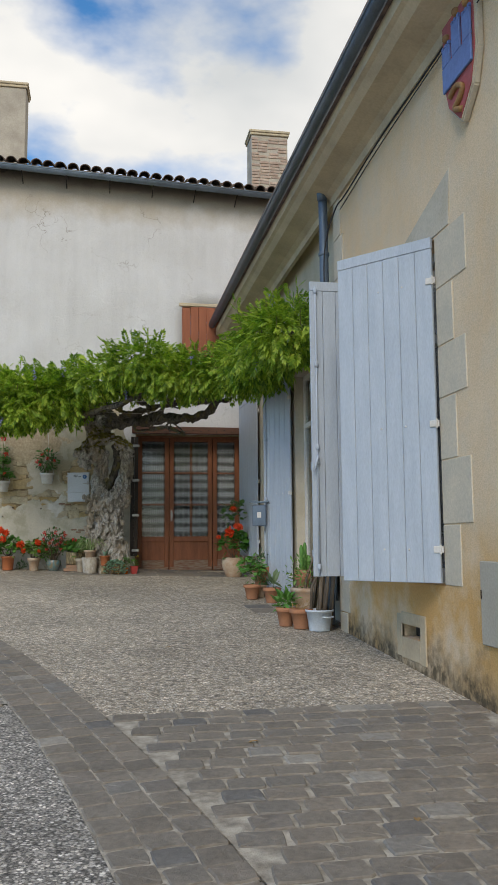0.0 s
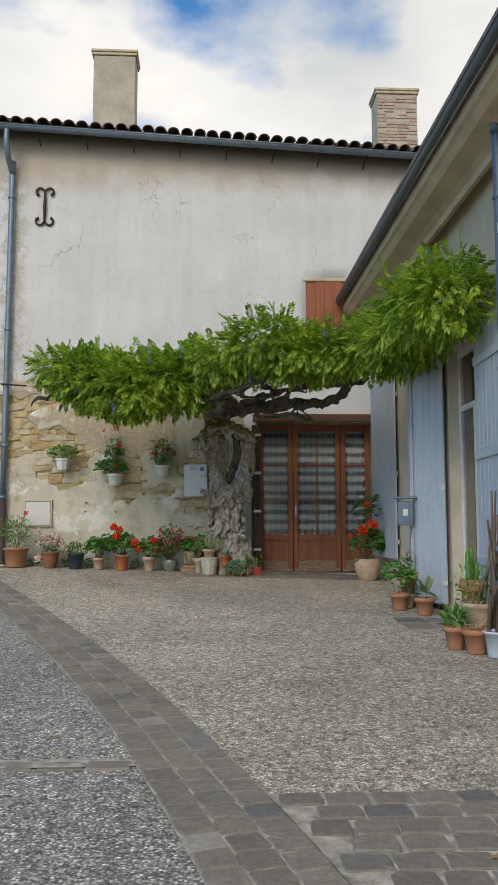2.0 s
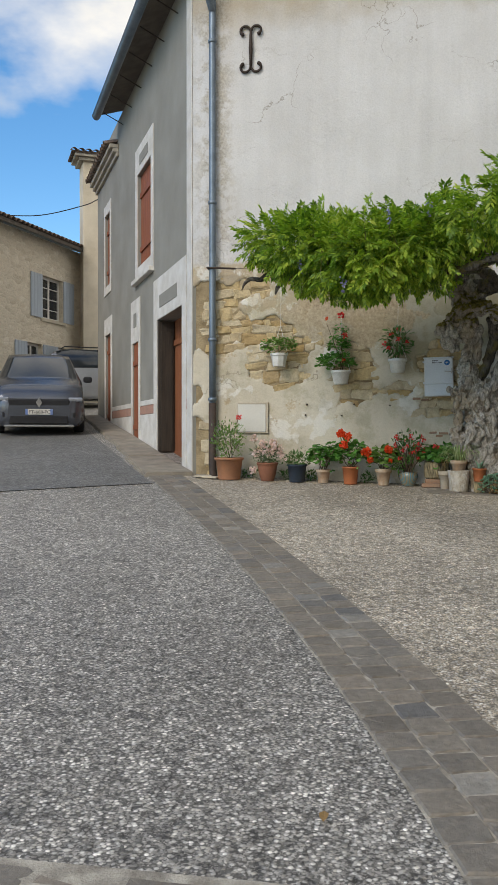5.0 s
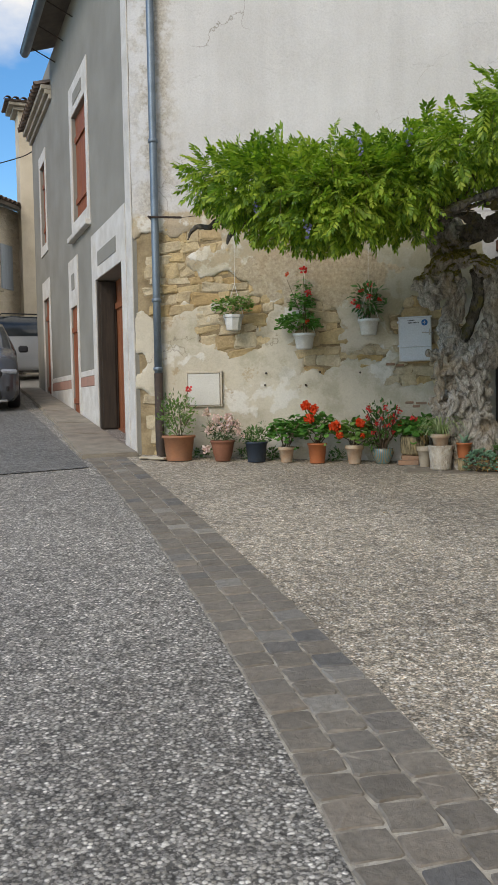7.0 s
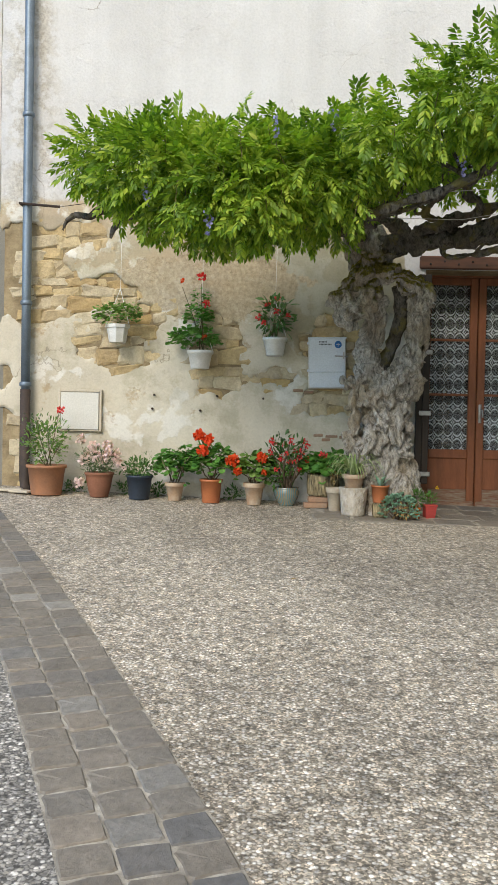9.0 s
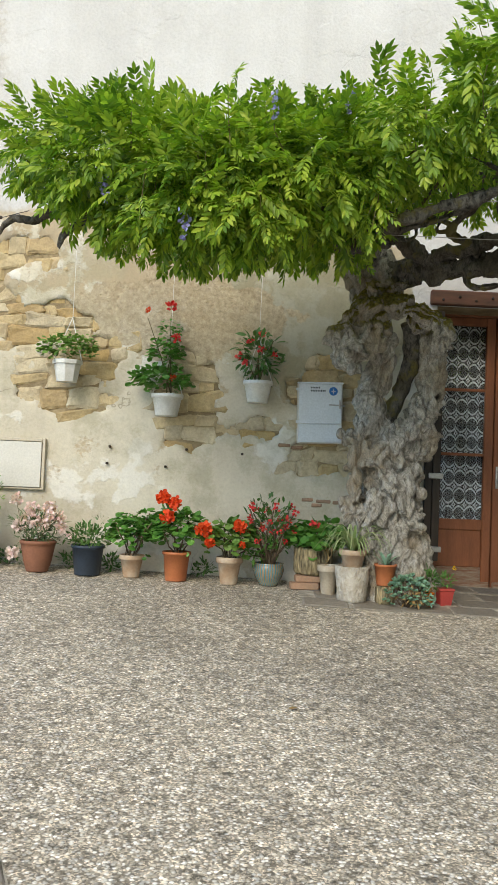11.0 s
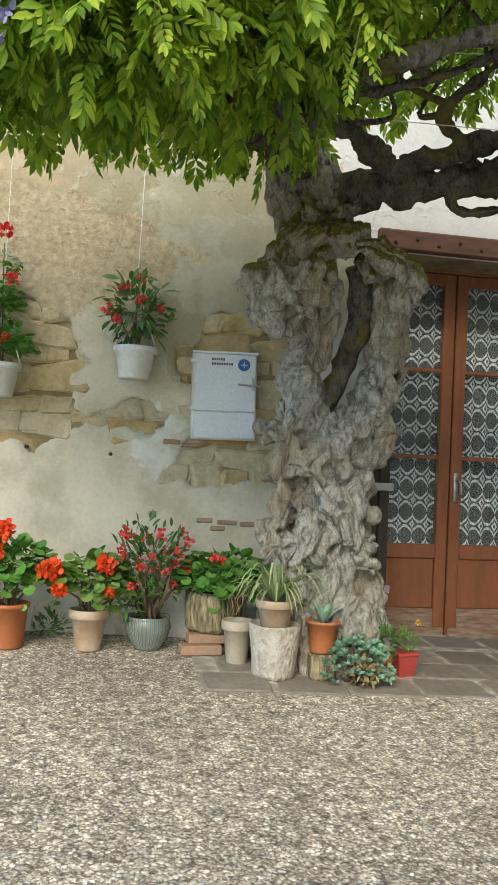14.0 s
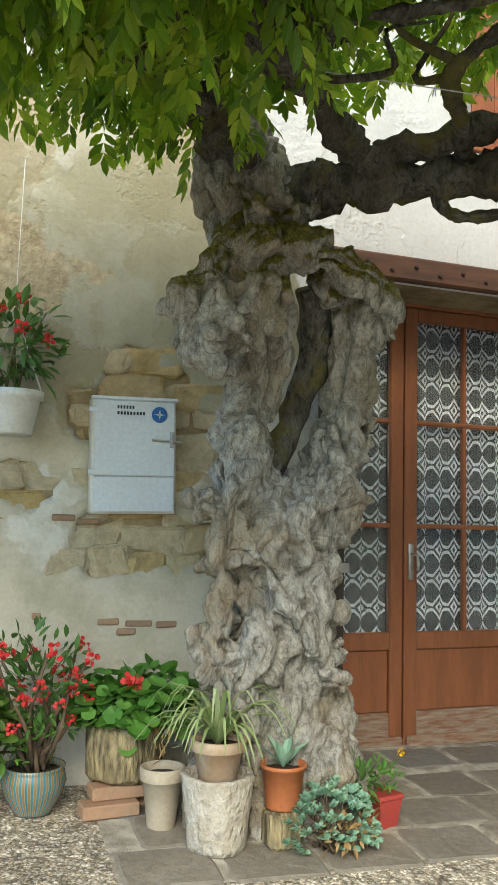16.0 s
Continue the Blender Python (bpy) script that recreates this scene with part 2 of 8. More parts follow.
M_PLAZA = ground_mat("washed_concrete_warm", [(0.66, 0.60, 0.49), (0.17, 0.148, 0.115), (0.94, 0.90, 0.81), (0.40, 0.34, 0.25), (0.94, 0.91, 0.84), (0.52, 0.45, 0.34), (0.19, 0.168, 0.135)], (0.23, 0.195, 0.148), 60.0, (0.66, 1.0))
M_STREET = ground_mat("washed_concrete_grey", [(0.56, 0.53, 0.47), (0.13, 0.125, 0.112), (0.80, 0.76, 0.69), (0.29, 0.27, 0.235), (0.46, 0.425, 0.36), (0.86, 0.83, 0.76)], (0.12, 0.112, 0.10), 57.0, (0.74, 1.0), 1.19)
M_ASPHALT = ground_mat("asphalt", [(0.24, 0.235, 0.22), (0.11, 0.11, 0.105), (0.36, 0.35, 0.33), (0.17, 0.165, 0.155)], (0.105, 0.104, 0.098), 90.0)


def paver_mat():
    n = Nodes("paver_stone", 0.6, spec=0.35, space="World")
    r = n.random()
    base = n.ramp(r, [(0.0, (0.215, 0.19, 0.157)), (0.3, (0.295, 0.258, 0.21)), (0.55, (0.25, 0.226, 0.192)), (0.75, (0.32, 0.273, 0.218)), (0.9, (0.19, 0.183, 0.172)), (1.0, (0.42, 0.388, 0.333))])
    f = n.noise(30, 6, 0.7)
    g = n.noise(6, 4, 0.6)
    col = n.mix(0.85, base, n.ramp(f, [(0.3, 0.55), (0.7, 1.0)]), 'MULTIPLY')
    col = n.mix(0.5, col, n.ramp(g, [(0.35, 0.65), (0.65, 1.0)]), 'MULTIPLY')
    n.color(col)
    return n.bump(n.math('ADD', f, g), 0.6, 0.012).m


M_PAVER = paver_mat()
M_BED = plain("mortar_bed", (0.50, 0.46, 0.385), (0.24, 0.215, 0.175), 12, 0.9, bump=0.7, grain=120, dist=0.006)


def facade_mat():
    """Old lime render: whitewashed above, bare cream and brown stained below, patchy; vine shade painted in."""
    n = Nodes("lime_render", 0.9, spec=0.15, space="World")
    z = n.axis(2)
    big = n.noise(1.1, 6, 0.6)
    mid = n.noise(4.2, 6, 0.6, off=(3, 1, 7))
    fin = n.noise(42, 5, 0.6)
    zz = n.math('ADD', z, n.math('MULTIPLY', n.math('SUBTRACT', mid, 0.5), 0.35))
    zw = n.math('ADD', zz, n.math('MULTIPLY', n.math('MULTIPLY', n.math('SUBTRACT', n.axis(0), 0.25), 5.0, True), 0.85))
    up = n.ramp(n.math('SUBTRACT', zw, 3.66, True), [(0.40, 0.0), (0.47, 1.0)])
    white = n.mix(n.ramp(big, [(0.35, 0.0), (0.7, 1.0)]), (0.605, 0.60, 0.592), (0.535, 0.525, 0.51))
    eave = n.ramp(n.math('MULTIPLY', n.math('SUBTRACT', n.math('ADD', zz, n.math('MULTIPLY', big, 0.7)), 7.5), 1.0, True), [(0.35, 0.0), (0.8, 1.0)])
    white = n.mix(n.math('MULTIPLY', eave, 0.7), white, (0.38, 0.31, 0.21))
    cream = n.mix(n.ramp(big, [(0.38, 0.0), (0.62, 1.0)]), (0.60, 0.553, 0.447), (0.51, 0.458, 0.36))
    pale = n.ramp(n.noise(1.7, 5, 0.55, off=(9, 2, 4)), [(0.525, 0.0), (0.55, 1.0)])
    cream = n.mix(n.math('MULTIPLY', pale, 0.8), cream, (0.68, 0.66, 0.60))
    brown = n.ramp(n.math('ADD', n.noise(1.4, 6, 0.65, off=(1, 8, 2)), n.math('MULTIPLY', n.math('SUBTRACT', z, 2.6), 0.09)), [(0.555, 0.0), (0.595, 1.0)])
    cream = n.mix(n.math('MULTIPLY', brown, 0.7), cream, (0.38, 0.28, 0.16))
    grime = n.ramp(n.noise(2.3, 8, 0.7, off=(6, 6, 1)), [(0.5, 0.0), (0.62, 1.0)])
    cream = n.mix(n.math('MULTIPLY', grime, 0.5), cream, (0.34, 0.31, 0.21))
    # olive stain that also puts the vine's shade into the wall colour
    xx = n.math('MULTIPLY', n.math('ADD', n.axis(0), 0.45), 0.75)
    zs = n.math('MULTIPLY', n.math('SUBTRACT', z, 3.25), 1.15)
    stain_and_vine_shade = n.math('ADD', n.math('ADD', n.math('MULTIPLY', xx, xx), n.math('MULTIPLY', zs, zs)), n.math('MULTIPLY', n.math('SUBTRACT', n.noise(2.8, 6, 0.65), 0.5), 1.6))
    cream = n.mix(n.math('MULTIPLY', n.ramp(stain_and_vine_shade, [(0.4, 1.0), (1.0, 0.0)]), 0.72), cream, (0.27, 0.26, 0.175))
    ux = n.math('MULTIPLY', n.math('ADD', n.axis(0), 1.75), 0.85)
    uz = n.math('MULTIPLY', n.math('SUBTRACT', z, 3.2), 1.9)
    under = n.math('ADD', n.math('ADD', n.math('MULTIPLY', ux, ux), n.math('MULTIPLY', uz, uz)), n.math('MULTIPLY', n.math('SUBTRACT', n.noise(2.2, 7, 0.6, off=(5, 5, 5)), 0.5), 2.2))
    under = n.ramp(under, [(0.62, 1.0), (0.68, 0.0)])
    coarse = n.noise(26, 6, 0.7)
    cream = n.mix(n.math('MULTIPLY', under, 0.85), cream, n.mix(n.ramp(coarse, [(0.35, 0.0), (0.65, 1.0)]), (0.30, 0.235, 0.15), (0.50, 0.42, 0.29)))
    worn = n.math('MULTIPLY', n.ramp(n.math('ABSOLUTE', n.math('ADD', n.axis(0), 3.66)), [(0.12, 1.0), (0.42, 0.0)]), n.ramp(n.noise(3.4, 7, 0.72, off=(4, 1, 3)), [(0.47, 0.0), (0.55, 1.0)]))
    white = n.mix(n.math('MULTIPLY', worn, 0.75), white, n.mix(n.ramp(coarse, [(0.4, 0.0), (0.6, 1.0)]), (0.30, 0.27, 0.22), (0.50, 0.46, 0.39)))
    col = n.mix(up, cream, white)
    warp = n.put("ShaderNodeVectorMath")
    warp.operation = 'ADD'
    wn_ = n.put("ShaderNodeTexNoise", Scale=2.2, Detail=6.0)
    n.wire(n.co, wn_.inputs["Vector"])
    n.wire(n.co, warp.inputs[0])
    n.wire(wn_.outputs["Color"], warp.inputs[1])
    cv = n.put("ShaderNodeTexVoronoi", Scale=0.75)
    cv.feature = 'DISTANCE_TO_EDGE'
    n.wire(warp.outputs[0], cv.inputs["Vector"])
    crack = n.math('MULTIPLY', n.ramp(cv.outputs["Distance"], [(0.0, 1.0), (0.006, 0.0)]), n.ramp(n.noise(0.9, 3, 0.5, off=(2, 2, 9)), [(0.52, 0.0), (0.6, 1.0)]))
    col = n.mix(n.math('MULTIPLY', crack, 0.7), col, (0.2, 0.17, 0.13))
    streak = n.noise(3.5, 5, 0.6, stretch=(1.6, 1.6, 0.12))
    col = n.mix(0.22, col, n.ramp(streak, [(0.32, 0.72), (0.6, 1.0)]), 'MULTIPLY')
    col = n.mix(0.35, col, n.ramp(fin, [(0.3, 0.7), (0.6, 1.0)]), 'MULTIPLY')
    n.color(col)
    n.bump(mid, 0.35, 0.03)
    n.bump(pale, 0.5, 0.006)
    n.bump(brown, 0.6, -0.008)
    n.bump(under, 0.8, -0.012)
    n.bump(n.math('MULTIPLY', under, coarse), 0.6, 0.02)
    return n.bump(fin, 0.5, 0.01).m


M_FACADE = facade_mat()


def stone_mat():
    n = Nodes("rubble_stone", 0.92, spec=0.15, space="World")
    base = n.ramp(n.random(), [(0.0, (0.52, 0.37, 0.17)), (0.25, (0.60, 0.48, 0.29)), (0.5, (0.54, 0.45, 0.31)), (0.75, (0.62, 0.53, 0.37)), (1.0, (0.46, 0.32, 0.15))])
    f, g = n.noise(34, 6, 0.7), n.noise(7, 5, 0.6)
    col = n.mix(0.65, base, n.ramp(g, [(0.3, 0.5), (0.65, 1.0)]), 'MULTIPLY')
    col = n.mix(0.5, col, n.ramp(f, [(0.3, 0.5), (0.6, 1.0)]), 'MULTIPLY')
    n.color(col).bump(g, 0.8, 0.03)
    return n.bump(f, 0.8, 0.012).m


M_STONE = stone_mat()
M_CORE = plain("wall_core", (0.38, 0.30, 0.18), (0.22, 0.165, 0.095), 6, 0.95, bump=0.9, grain=40, dist=0.015)
M_GREY = plain("grey_render", (0.30, 0.29, 0.255), (0.245, 0.235, 0.205), 1.2, 0.92, bump=0.3, grain=70)
M_WHITE = plain("white_paint", (0.70, 0.68, 0.64), (0.56, 0.53, 0.48), 3.0, 0.8, bump=0.25, grain=50)
M_PINK = plain("pink_band", (0.45, 0.25, 0.19), (0.36, 0.22, 0.17), 4.0, 0.85)


def ochre_mat():
    n = Nodes("ochre_render", 0.92, spec=0.15, space="World")
    z = n.axis(2)
    big, mid, fin = n.noise(0.9, 5, 0.6), n.noise(3.6, 6, 0.6, off=(4, 4, 4)), n.noise(75, 4, 0.7)
    col = n.mix(n.ramp(big, [(0.35, 0.0), (0.68, 1.0)]), (0.74, 0.575, 0.39), (0.69, 0.50, 0.305))
    col = n.mix(n.math('MULTIPLY', n.ramp(mid, [(0.42, 0.0), (0.7, 1.0)]), 0.5), col, (0.62, 0.54, 0.42))
    damp = n.math('SUBTRACT', n.math('ADD', z, n.math('MULTIPLY', n.math('SUBTRACT', mid, 0.5), 0.9)), n.math('MULTIPLY', n.axis(1), 0.05), True)
    base = n.math('MULTIPLY', n.ramp(damp, [(0.04, 1.0), (0.36, 0.0)]), n.ramp(n.noise(11, 6, 0.7, off=(2, 5, 5)), [(0.36, 0.35), (0.56, 1.0)]))
    rust = n.math('MULTIPLY', n.ramp(n.math('ABSOLUTE', n.math('SUBTRACT', z, 0.8)), [(0.25, 1.0), (0.8, 0.0)]), n.ramp(n.noise(1.6, 5, 0.6, off=(7, 3, 3)), [(0.38, 0.0), (0.54, 1.0)]))
    col = n.mix(n.math('MULTIPLY', rust, 0.85), col, (0.60, 0.34, 0.11))
    col = n.mix(n.math('MULTIPLY', base, 0.9), col, (0.075, 0.062, 0.042))
    col = n.mix(0.5, col, n.ramp(fin, [(0.3, 0.6), (0.6, 1.0)]), 'MULTIPLY')
    n.color(col).bump(mid, 0.25, 0.02)
    return n.bump(fin, 0.6, 0.008).m


M_OCHRE = ochre_mat()
M_ASHLAR = plain("ashlar", (0.57, 0.51, 0.41), (0.48, 0.42, 0.32), 2.5, 0.9, bump=0.35, grain=55)
M_QUOIN = plain("quoin_stone", (0.64, 0.55, 0.42), (0.55, 0.49, 0.385), 3.5, 0.92, bump=0.45, grain=60)
M_CORNICE = plain("cornice_stone", (0.58, 0.48, 0.33), (0.45, 0.37, 0.26), 2.5, 0.9, bump=0.3, grain=40)
M_BLUE = plain("blue_shutter_paint", (0.43, 0.48, 0.54), (0.38, 0.43, 0.49), 2.0, 0.55, bump=0.15, grain=30, stretch=(8, 8, 1))
M_ZINC = plain("zinc", (0.20, 0.25, 0.30), (0.15, 0.19, 0.23), 5, 0.45, 0.55, bump=0.1)
M_ZINC_DARK = plain("zinc_dark", (0.13, 0.17, 0.22), (0.10, 0.13, 0.17), 5, 0.45, 0.4, bump=0.1)
M_IRON = plain("rusty_iron", (0.075, 0.055, 0.045), (0.045, 0.035, 0.03), 12, 0.75, 0.4)
M_DARKWOOD = plain("dark_wood", (0.055, 0.042, 0.032), (0.035, 0.028, 0.022), 4, 0.7, stretch=(6, 6, 0.6), grain=40)
M_DOOR = plain("oxide_red_paint", (0.29, 0.105, 0.048), (0.22, 0.08, 0.038), 3.0, 0.5, bump=0.2, grain=35, stretch=(4, 4, 0.6))
M_SHUT_RED = plain("red_brown_paint", (0.32, 0.105, 0.05), (0.24, 0.08, 0.04), 3.0, 0.65, bump=0.2, grain=35, stretch=(6, 6, 0.6))
M_LINTEL = plain("weathered_red_beam", (0.15, 0.07, 0.045), (0.09, 0.05, 0.035), 5, 0.85, bump=0.5, grain=40, stretch=(0.6, 4, 4))
M_TILE = plain("roof_tile", (0.27, 0.19, 0.145), (0.12, 0.10, 0.088), 9, 0.9, bump=0.5, grain=40, vary=0.5)
M_CHIM = plain("chimney_render", (0.50, 0.45, 0.37), (0.36, 0.32, 0.26), 2.5, 0.92, bump=0.4, grain=30)
M_SOFFIT = plain("eave_board", (0.15, 0.125, 0.10), (0.10, 0.085, 0.07), 4, 0.85)
# near-black base colour puts the shade of unlit interiors into the box walls
M_ROOM_SHADE = plain("indoor_shade_colour", (0.06, 0.055, 0.05), (0.045, 0.04, 0.038), 3, 0.9)


def glass_mat():
    n = Nodes("window_glass", 0.03, spec=0.5)
    n.color((0.9, 0.95, 0.95))
    n.b.inputs["Transmission Weight"].default_value = 1.0
    n.b.inputs["IOR"].default_value = 1.3
    return n.m


M_GLASS = glass_mat()

# ---- ground ----
BAND = (3.45811737e-04, -2.23451255e-02, -5.46965560e-02, 0.730021173)


def band_x(y):
    """The middle line of the curved paver strip."""
    return BAND[0] * y ** 3 + BAND[1] * y ** 2 + BAND[2] * y + BAND[3]


def sheet(name, xs, ys, lift, material, label, category, clip=None):
    bm = bmesh.new()
    quads(bm, xs, ys, lambda x, y: (x, y, ground_z(x, y) + lift))
    ob = part(name, bm, material, None, label, True)
    return tagged(ob, label, category, kind="structure")


axis_x = [-2000, -400, -120, -60] + [round(-40 + i * 1.0, 3) for i in range(81)] + [60, 120, 400, 2000]
axis_y = [-2000, -400, -120, -60] + [round(-40 + i * 1.0, 3) for i in range(101)] + [80, 120, 400, 2000]
sheet("ground", axis_x, axis_y, 0.0, M_STREET, "grey washed-gravel concrete street surface", "ground")

# the warm forecourt between the strip and the houses
bm = bmesh.new()
rows_y = [5.62 + i * (16.1 - 5.62) / 40 for i in range(41)]
last = None
for y in rows_y:
    a, b = band_x(y) + 0.2, 2.75
    row = []
    for k in range(13):
        x = a + (b - a) * k / 12
        row.append(bm.verts.new((x, y, ground_z(x, y) + 0.005)))
    if last:
        for k in range(12):
            bm.faces.new((last[k], last[k + 1], row[k + 1], row[k]))
    last = row
tagged(part("pavement_forecourt", bm, M_PLAZA, None, "", True), "beige washed-gravel concrete forecourt with worn patches", "pavement", kind="structure")

# asphalt up the street
bm = bmesh.new()
last = None
for i in range(30):
    row = []
    for k in range(9):
        o = 0.78 + k * 1.0
        d0 = -0.75 - 0.1 * o
        d = d0 + (23.0 - d0) * i / 29
        x, y = -3.98 - 0.485 * d - 0.875 * o, 16.05 + 0.875 * d - 0.485 * o
        row.append(bm.verts.new((x, y, ground_z(x, y) + 0.012)))
    if last:
        for k in range(8):
            bm.faces.new((last[k + 1], last[k], row[k], row[k + 1]))
    last = row
bmesh.ops.recalc_face_normals(bm, faces=bm.faces)
tagged(part("road_asphalt", bm, M_ASPHALT, None, "", True), "worn grey asphalt lane climbing uphill", "road", kind="structure")

# ---- old corner house ----
def eave_z(x):
    return 8.45 - 0.052 * (x + 3.7)


DOOR = (0.62, 2.66, 0.6, 3.42)
UPWIN = (1.5, 2.3, 4.25, 5.93)
FX0, FX1 = -3.98, 4.6
bm = slab(FX0, FX1, 0.3, 8.0, 0.5, [DOOR, UPWIN], 0.25, 0.0)
for v in bm.verts:
    if v.co.z > 7.99:
        v.co.z = eave_z(v.co.x) + 0.2
wall_front = part("wall_front", bm, M_CORE, None)
wall_front.location = (0, 16.075, 0)
tagged(wall_front, "old rubble stone house wall under lime render", "wall", kind="structure")

# patches where the render has fallen off: middle x, z, half sizes, ragged edges
HOLES = [(-3.66, 3.3, 0.5, 0.56), (-2.95, 3.02, 0.5, 0.2), (-2.68, 2.7, 0.5, 0.32), (-3.2, 3.7, 0.3, 0.16), (-1.6, 2.43, 0.3, 0.36), (-0.32, 2.5, 0.36, 0.34), (-0.85, 2.22, 0.22, 0.12),
         (-0.4, 1.98, 0.34, 0.18), (-3.9, 1.35, 0.22, 0.4), (-3.95, 2.2, 0.1, 0.12)]


def render_left(x, z):
    """Above zero where the render still clings."""
    f = 9.0
    for cx, cz, a, b in HOLES:
        f = min(f, (math.hypot((x - cx) / a, (z - cz) / b) - 1) * min(a, b))
    v = Vector((x * 2.3, 0.7, z * 3.1))
    return f + 0.16 * noise.noise(v) + 0.085 * noise.noise(v * 2.6) + 0.035 * noise.noise(v * 7)


def render_coat(step, z0, z1, holes, name, label):
    xs = cuts(FX0, 2.68 if z1 < 5 else FX1, step, [h for q in holes for h in q[:2]])
    zs = cuts(z0, z1, step, [h for q in holes for h in q[2:]])
    bm = bmesh.new()
    f = {}
    fine = step < 0.1
    grid = {}
    for i, x in enumerate(xs):
        for j, z in enumerate(zs):
            f[i, j] = render_left(x, z) if fine else 1.0
    for i in range(len(xs) - 1):
        for j in range(len(zs) - 1):
            cx, cz = (xs[i] + xs[i + 1]) / 2, (zs[j] + zs[j + 1]) / 2
            if any(a < cx < b and c < cz < d for a, b, c, d in holes):
                continue
            if f[i, j] + f[i + 1, j] + f[i + 1, j + 1] + f[i, j + 1] < 0:
                continue
            q = []
            for k in ((i, j), (i + 1, j), (i + 1, j + 1), (i, j + 1)):
                if k not in grid:
                    x, z = xs[k[0]], zs[k[1]]
                    swell = 0.012 * noise.noise(Vector((x * 1.3, 5, z * 1.3))) + 0.005 * noise.noise(Vector((x * 5, 5, z * 5)))
                    if fine and z < 4:
                        swell -= 0.012 * max(0.0, 1 - max(0, f[k]) / 0.06)
                    grid[k] = bm.verts.new((x, -swell, z))
                q.append(grid[k])
            bm.faces.new(q)
    if fine:
        # draw the ragged rim to where the coat truly ends
        for k, v in grid.items():
            if any(len(e.link_faces) == 1 for e in v.link_edges) and abs(f[k]) < step * 2.5 and xs[0] < v.co.x < xs[-1]:
                x, z = v.co.x, v.co.z
                gx = (render_left(x + 0.004, z) - render_left(x - 0.004, z)) / 0.008
                gz = (render_left(x, z + 0.004) - render_left(x, z - 0.004)) / 0.008
                g2 = max(gx * gx + gz * gz, 0.3)
                dx, dz = -f[k] * gx / g2, -f[k] * gz / g2
                lim = step * 0.9
                v.co.x += max(-lim, min(lim, dx))
                v.co.z += max(-lim, min(lim, dz))
    rim = [e for e in bm.edges if len(e.link_faces) == 1 and (not fine or min(v.co.z for v in e.verts) < z1 - 0.001) and (fine or min(v.co.z for v in e.verts) > z0 + 0.001)]
    r = bmesh.ops.extrude_edge_only(bm, edges=rim)
    for v in r["geom"]:
        if isinstance(v, bmesh.types.BMVert):
            v.co.y += 0.026
    bmesh.ops.recalc_face_normals(bm, faces=bm.faces)
    if not fine:
        for v in bm.verts:
            if v.co.z > 7.99:
                v.co.z = eave_z(v.co.x) + 0.19
    ob = part(name, bm, M_FACADE, wall_front, label, True)
    ob.location = (0, -0.025, 0)
    return ob


render_coat(0.03, 0.5, 4.0, [DOOR], "render_coat", "stained cream lime render with fallen patches")
render_coat(0.25, 4.0, 8.0, [UPWIN], "upper_render_coat", "whitewashed lime render with fine cracks")

# rubble stones bared in the patches
rs = random.Random(5)
STONES = []
for var in range(6):
    bm = bmesh.new()
    bmesh.ops.create_cube(bm, size=1)
    bmesh.ops.bevel(bm, geom=list(bm.edges), offset=0.13, segments=1, affect='EDGES')
    bmesh.ops.subdivide_edges(bm, edges=list(bm.edges), cuts=1)
    for v in bm.verts:
        v.co += 0.17 * noise.noise_vector(v.co * 1.5 + Vector((var * 7.3, 0, 0))) + 0.05 * noise.noise_vector(v.co * 6)
    me = finish(bm, False)
    me.materials.append(M_STONE)
    STONES.append(me)
z = 1.0
count = 0
while z < 3.85:
    h = rs.uniform(0.09, 0.2)
    x = -3.95 - rs.uniform(0, 0.2)
    while x < 0.25:
        w = rs.uniform(0.12, 0.36)
        cx, cz = x + w / 2, z + h / 2 + rs.uniform(-0.02, 0.02)
        if cx - w * 0.6 > FX0 + 0.02 and min(render_left(cx + a * w * 0.3, cz + b * h * 0.3) for a in (-1, 0, 1) for b in (-1, 0, 1)) < 0.0 and count < 290:
            ob = new("stone", STONES[rs.randrange(6)])
            ob.parent = wall_front
            ob.location = (cx, 0.05 + rs.uniform(-0.01, 0.01), cz)
            ob.rotation_euler = (rs.uniform(-0.08, 0.08), rs.uniform(-0.13, 0.13) + (math.pi if rs.random() < 0.5 else 0), rs.uniform(-0.06, 0.06))
            ob.scale = (w * 1.1, 0.13, h * rs.uniform(0.95, 1.2))
            count += 1
        x += w
    z += h

# side wall along the climbing street; its own x runs back down the street
SIDE = pose(-3.98, 16.05, 0, 0, 0, -61)
GAR = (-2.45, -0.6, 0.9, 3.6)
W1 = (-4.25, -2.95, 4.85, 6.65)
D2 = (-4.8, -4.15, 1.4, 3.42)
D3 = (-8.35, -7.55, 1.7, 3.98)
W2 = (-8.4, -7.65, 5.15, 6.85)
bm = slab(-9.7, 0, 0.3, 8.55, 0.4, [GAR, W1, D2, D3, W2], 0.5)
wall_side = part("wall_side", bm, M_GREY, None)
wall_side.matrix_world = SIDE
tagged(wall_side, "grey rendered house wall with white painted window surrounds", "wall", kind="structure")


def on_side(name, boxes, material, label, bevel=0.004):
    bm = bmesh.new()
    for q in boxes:
        box(bm, *q, bevel=bevel)
    return part(name, bm, material, wall_side, label)


def surround(h, w, top, sill=0.0):
    x0, x1, z0, z1 = h
    q = [(x0 - w, x0, -0.022, 0.0, z0 - sill, z1 + top), (x1, x1 + w, -0.022, 0.0, z0 - sill, z1 + top), (x0, x1, -0.02, 0.0, z1, z1 + top)]
    if sill:
        q.append((x0, x1, -0.02, 0.0, z0 - sill, z0))
    return q


